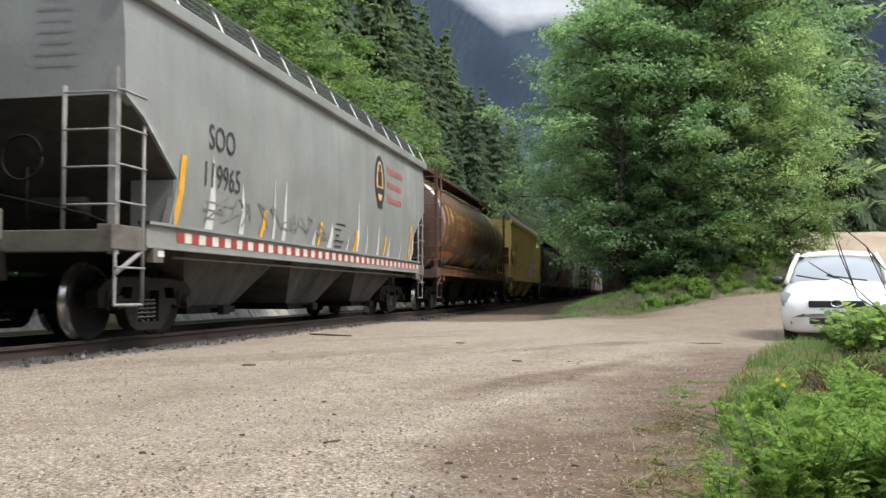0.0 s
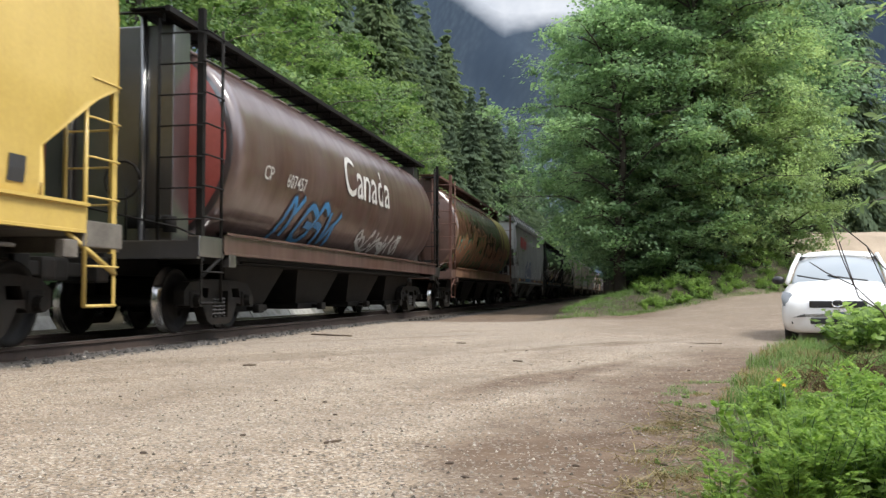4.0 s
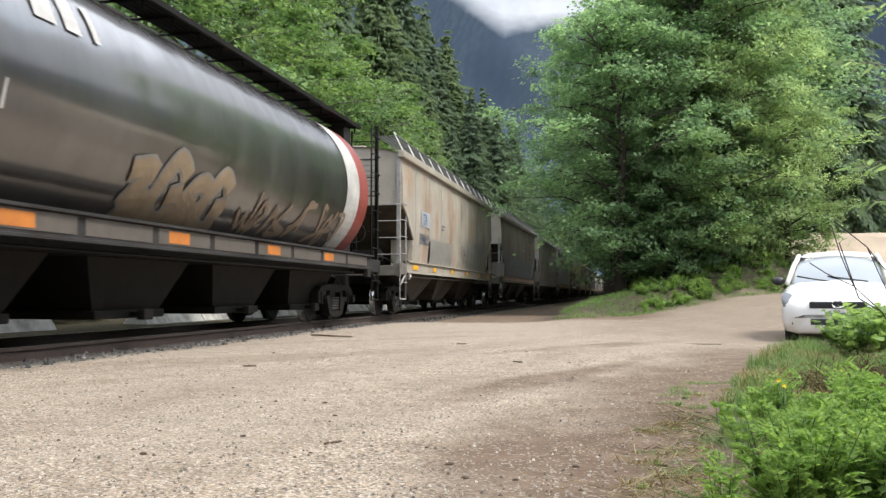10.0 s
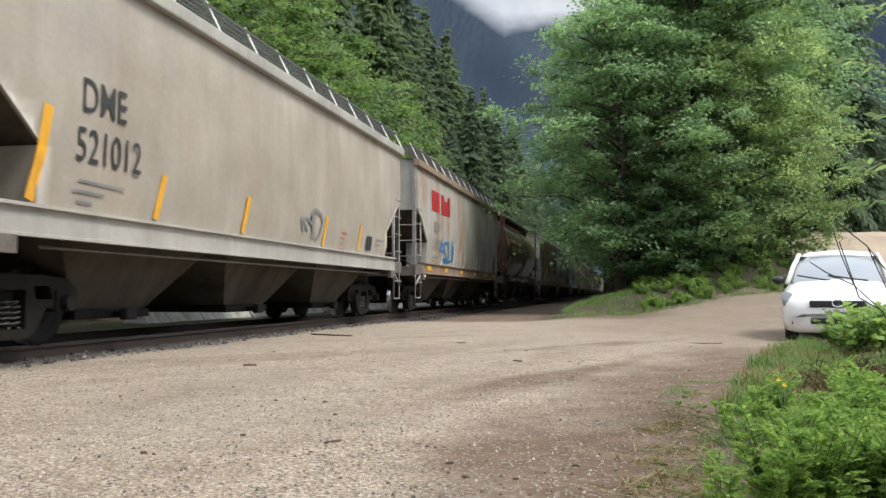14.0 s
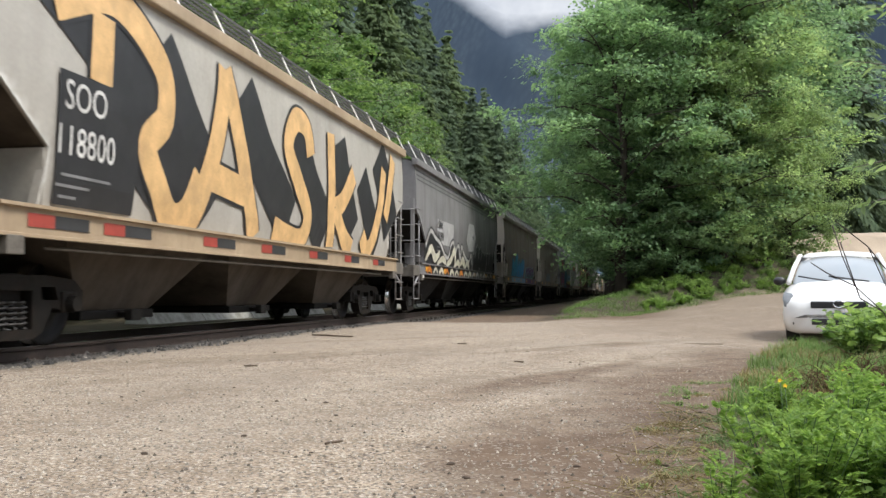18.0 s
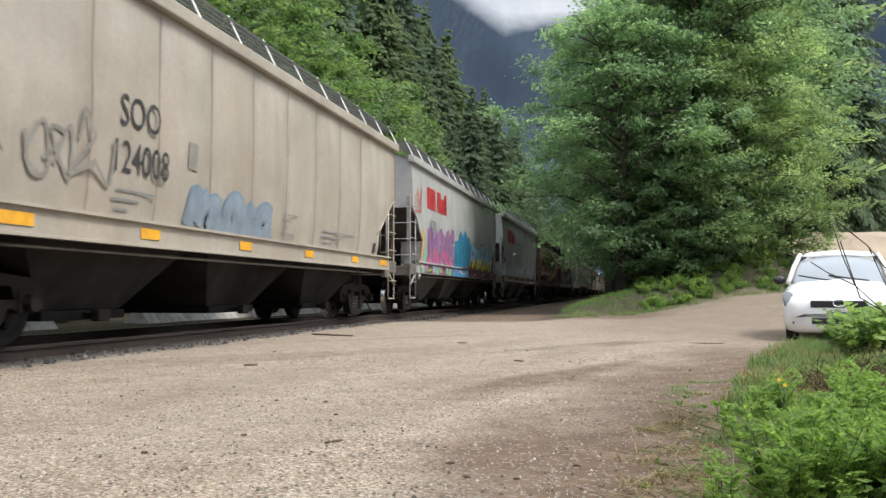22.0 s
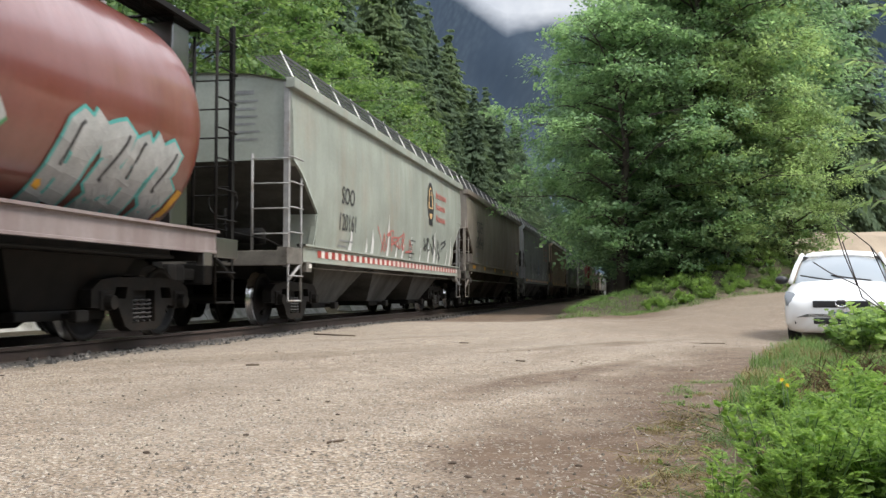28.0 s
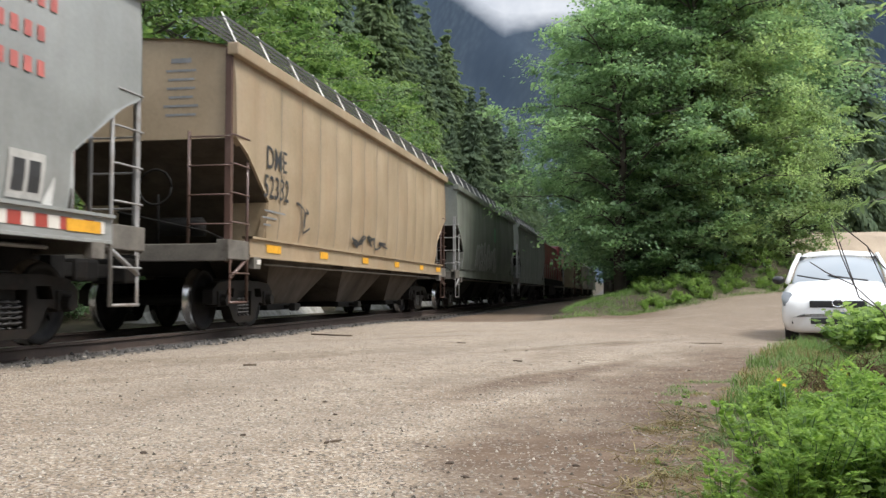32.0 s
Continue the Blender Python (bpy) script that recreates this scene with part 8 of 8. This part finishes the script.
throw_up(c, 55, 3.9, 1.42, 4, 0.62, 0.82, I_SILVER, I_TEAL, R, "silver graffiti letters with teal edge", 0.34, I_BLACK)
scribble(c, 56, -6.8, 1.6, 3, 0.8, 1.3, I_PINK, R, "pink and lime sprayed cloud", 0.25)
scribble(c, 57, -6.8, 2.0, 2, 0.8, 0.8, I_LIME, R, "lime sprayed cloud", 0.2)
bars_of(c, [(-1.2, 1.4, 1.5, 0.8)], ink("dusky_pink_spray", (0.30, 0.07, 0.08)), R, "graffiti_ground", 0.009)
yellow_posts(c, R, (-6.6, -3.2, -0.9, 1.0, 3.9, 6.6))

c = car_flat(22, "green-grey hopper car with red badge lettering", P_GREY_GREEN, UNDER_GREY)
marks(c, "SOO", "120161", -5.2, 2.32, F)
roundel(c, 3.1, 3.1, I_BLACK, I_SAND, F)
small_name(c, 3.85, 2.8, I_PALERED, F)
spikes(c, 58, -5.0, 6.8, 1.42, 13, 1.15, I_WASH, F)
scribble(c, 59, -2.6, 1.5, 5, 0.7, 0.6, I_PALERED, F, "faded red graffiti scribble", 0.035)
scribble(c, 60, 2.2, 1.5, 5, 0.6, 0.7, I_BLACK, F, "black graffiti scribble", 0.05)
data_lines(c, 0.6, 1.9, 5, F, I_BLACK, 0.8)

c = car_flat(23, "greyish tan ribbed hopper car with black number", P_DUNE, UNDER_TAN, "yellow", P_DUNE, P_DUNE, 0.055, 11, 0.24)
marks(c, "COER", "354040", -5.85, 2.80, F, h=0.42, drop=0.58, squeeze=0.95)
data_lines(c, -0.3, 1.9, 5, F, I_GREY, 0.9)
data_lines(c, 2.7, 1.8, 4, F, I_GREY, 0.8)
bars_of(c, [(-3.3, 1.6, 0.3, 0.22), (-2.3, 2.35, 0.2, 0.35)], I_GREY, F)

c = car_flat(24, "grey hopper car with red badge lettering and worn graffiti", P_GREY, UNDER_GREY, "both")
marks(c, "SOO", "122745", -4.85, 2.34, F, h=0.34, drop=0.50)
roundel(c, 4.0, 3.1, I_BLACK, I_SAND, F)
small_name(c, 4.75, 2.8, I_PALERED, F)
spikes(c, 61, -3.5, 6.8, 1.42, 12, 1.1, I_WASH, F)
scribble(c, 62, -2.5, 1.5, 6, 0.75, 0.8, I_BLACK, F, "black graffiti strokes", 0.06)
strokes(c, [smooth_path([(0.2 + 0.42 * math.cos(a), 2.1 + 0.42 * math.sin(a)) for a in np.linspace(0, 6.28, 9).tolist()])], 0.05, I_BLUE, F, "graffiti", 0.015, "blue outlined graffiti ring")
scribble(c, 63, -0.1, 1.8, 3, 0.25, 0.6, I_BLUE, F, "blue graffiti lines", 0.04)
data_lines(c, 0.0, 1.8, 5, F, I_BLACK, 0.8)
bars_of(c, [(5.6, 1.45, 0.55, 0.45)], I_OLDWHITE, F, "data_panel", 0.012)
bars_of(c, [(5.66, 1.52, 0.18, 0.30), (5.9, 1.52, 0.18, 0.30)], I_BLACK, F, "data_panel_mark", 0.016)
bars_of(c, [(-3.2, 2.1, 0.18, 0.32)], I_PATCH, F)

c = car_flat(25, "tan ribbed hopper car with yellow reflectors", P_TAN, UNDER_TAN, "yellow", P_TAN, END_RUST, 0.05, 16)
marks(c, "DME", "52332", -6.75, 2.52, F, h=0.36, drop=0.46)
scribble(c, 64, -5.3, 1.6, 2, 0.4, 0.5, I_BLACK, F, "black graffiti scribble", 0.035)
scribble(c, 65, -2.2, 1.5, 5, 0.6, 0.3, I_BLACK, F, "black graffiti scribble", 0.04)

for k, paint, name in ((26, P_OLIVE, "olive grey"), (27, P_OLIVE, "olive grey"), (29, P_TAN, "tan"), (30, P_BROWN, "brown"), (31, P_DUNE, "greyish tan"), (32, P_GREY, "grey"), (33, P_OLIVE, "olive grey")):
    if k == 30:
        car_round(k, "brown cylindrical hopper car far down the track", paint, END_RUST, BOARD_RUST)
        continue
    c = car_flat(k, name + " covered hopper car in the train", paint, UNDER_DARK, None)
    if k == 26:
        throw_up(c, 66, -4.0, 1.5, 6, 0.9, 0.8, I_PATCH, I_SILVER, F, "faded grey graffiti letters", 0.24)
        bars_of(c, [(0.8, 2.7, 0.5, 0.6)], I_GREEN, F, "green_patch", 0.01)


def locomotive(k):
    """A red diesel engine in the middle of the train."""
    loco = empty("locomotive")
    red = weathered("red_engine_paint", (0.27, 0.022, 0.020), (0.08, 0.02, 0.018), 0.5, 0.4)
    piece("hood", box_mesh("hood", -1.35, 1.35, -8.6, 4.6, 1.6, 4.2, bevel=0.12), red, loco)
    piece("cab", box_mesh("cab", -1.55, 1.55, 4.62, 7.6, 1.6, 4.5, bevel=0.18), red, loco)
    piece("nose", box_mesh("nose", -1.3, 1.3, 7.62, 8.7, 1.6, 3.1, bevel=0.2), red, loco)
    piece("frame_sill", box_mesh("frame_sill", -1.55, 1.55, -8.75, 8.75, 1.15, 1.58, bevel=0.04), BLACK_STEEL, loco)
    piece("fuel_tank", box_mesh("fuel_tank", -1.3, 1.3, -3.0, 3.0, 0.4, 1.13, bevel=0.12), BLACK_STEEL, loco)
    for s in (1, -1):
        piece("coupler", kept(("coup", s), lambda: coupler(s)), BLACK_STEEL, loco)
        for i in range(6):
            piece("door_panel", kept(("hood_door", s), lambda: box_mesh("door_panel", min(s * 1.352, s * 1.375), max(s * 1.352, s * 1.375), -0.85, 0.85, 1.75, 3.5, bevel=0.01)), red, loco, (0, -7.4 + i * 2.0, 0))
        piece("cab_window", kept(("cabwin", s), lambda: box_mesh("cab_window", min(s * 1.552, s * 1.57), max(s * 1.552, s * 1.57), 5.3, 6.9, 3.3, 4.0, bevel=0.02)), P_BLACK, loco)
        piece("handrail", kept(("hrail", s), lambda: tube_mesh("handrail", [[(s * 1.5, -8.5, 2.55), (s * 1.5, 4.5, 2.55)]] + [[(s * 1.5, y, 1.58), (s * 1.5, y, 2.55)] for y in np.linspace(-8.5, 4.5, 8).tolist()], 0.02, 5)), GALVANISED, loco)
    bars_of(loco, [(-2.0 + 0.5 * i, 2.7, 0.4, 0.5) for i in range(5)], I_OLDWHITE, lambda z: 1.376, "name_blocks", 0.006)["kind"] = "stuff"
    for y in (-5.8, 5.8):
        truck(loco, k, y)
    TRAIN.append((k, loco, 18.0 * k - 0.6))
    return tagged(loco, "red diesel locomotive running inside the train", "locomotive", "cars of the train")


locomotive(28)


# ---- movement ----
def motions():
    times = [i * 2.0 for i in range(17)]
    centres = {}
    for k, car, s in TRAIN:
        centres[k] = s
        walk(car, [(t, pose(TRACK_X, s - speed_path(t), RAIL_Z)) for t in times])
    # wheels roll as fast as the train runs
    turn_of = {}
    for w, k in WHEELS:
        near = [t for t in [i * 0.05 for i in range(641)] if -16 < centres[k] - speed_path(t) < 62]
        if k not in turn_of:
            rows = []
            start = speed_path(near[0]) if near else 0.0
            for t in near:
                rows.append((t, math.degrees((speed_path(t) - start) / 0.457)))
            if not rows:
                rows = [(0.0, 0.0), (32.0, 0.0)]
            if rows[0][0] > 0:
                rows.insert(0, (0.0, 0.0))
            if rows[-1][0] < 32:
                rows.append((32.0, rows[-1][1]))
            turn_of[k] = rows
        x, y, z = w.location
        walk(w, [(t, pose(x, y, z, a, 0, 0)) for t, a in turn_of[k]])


motions()
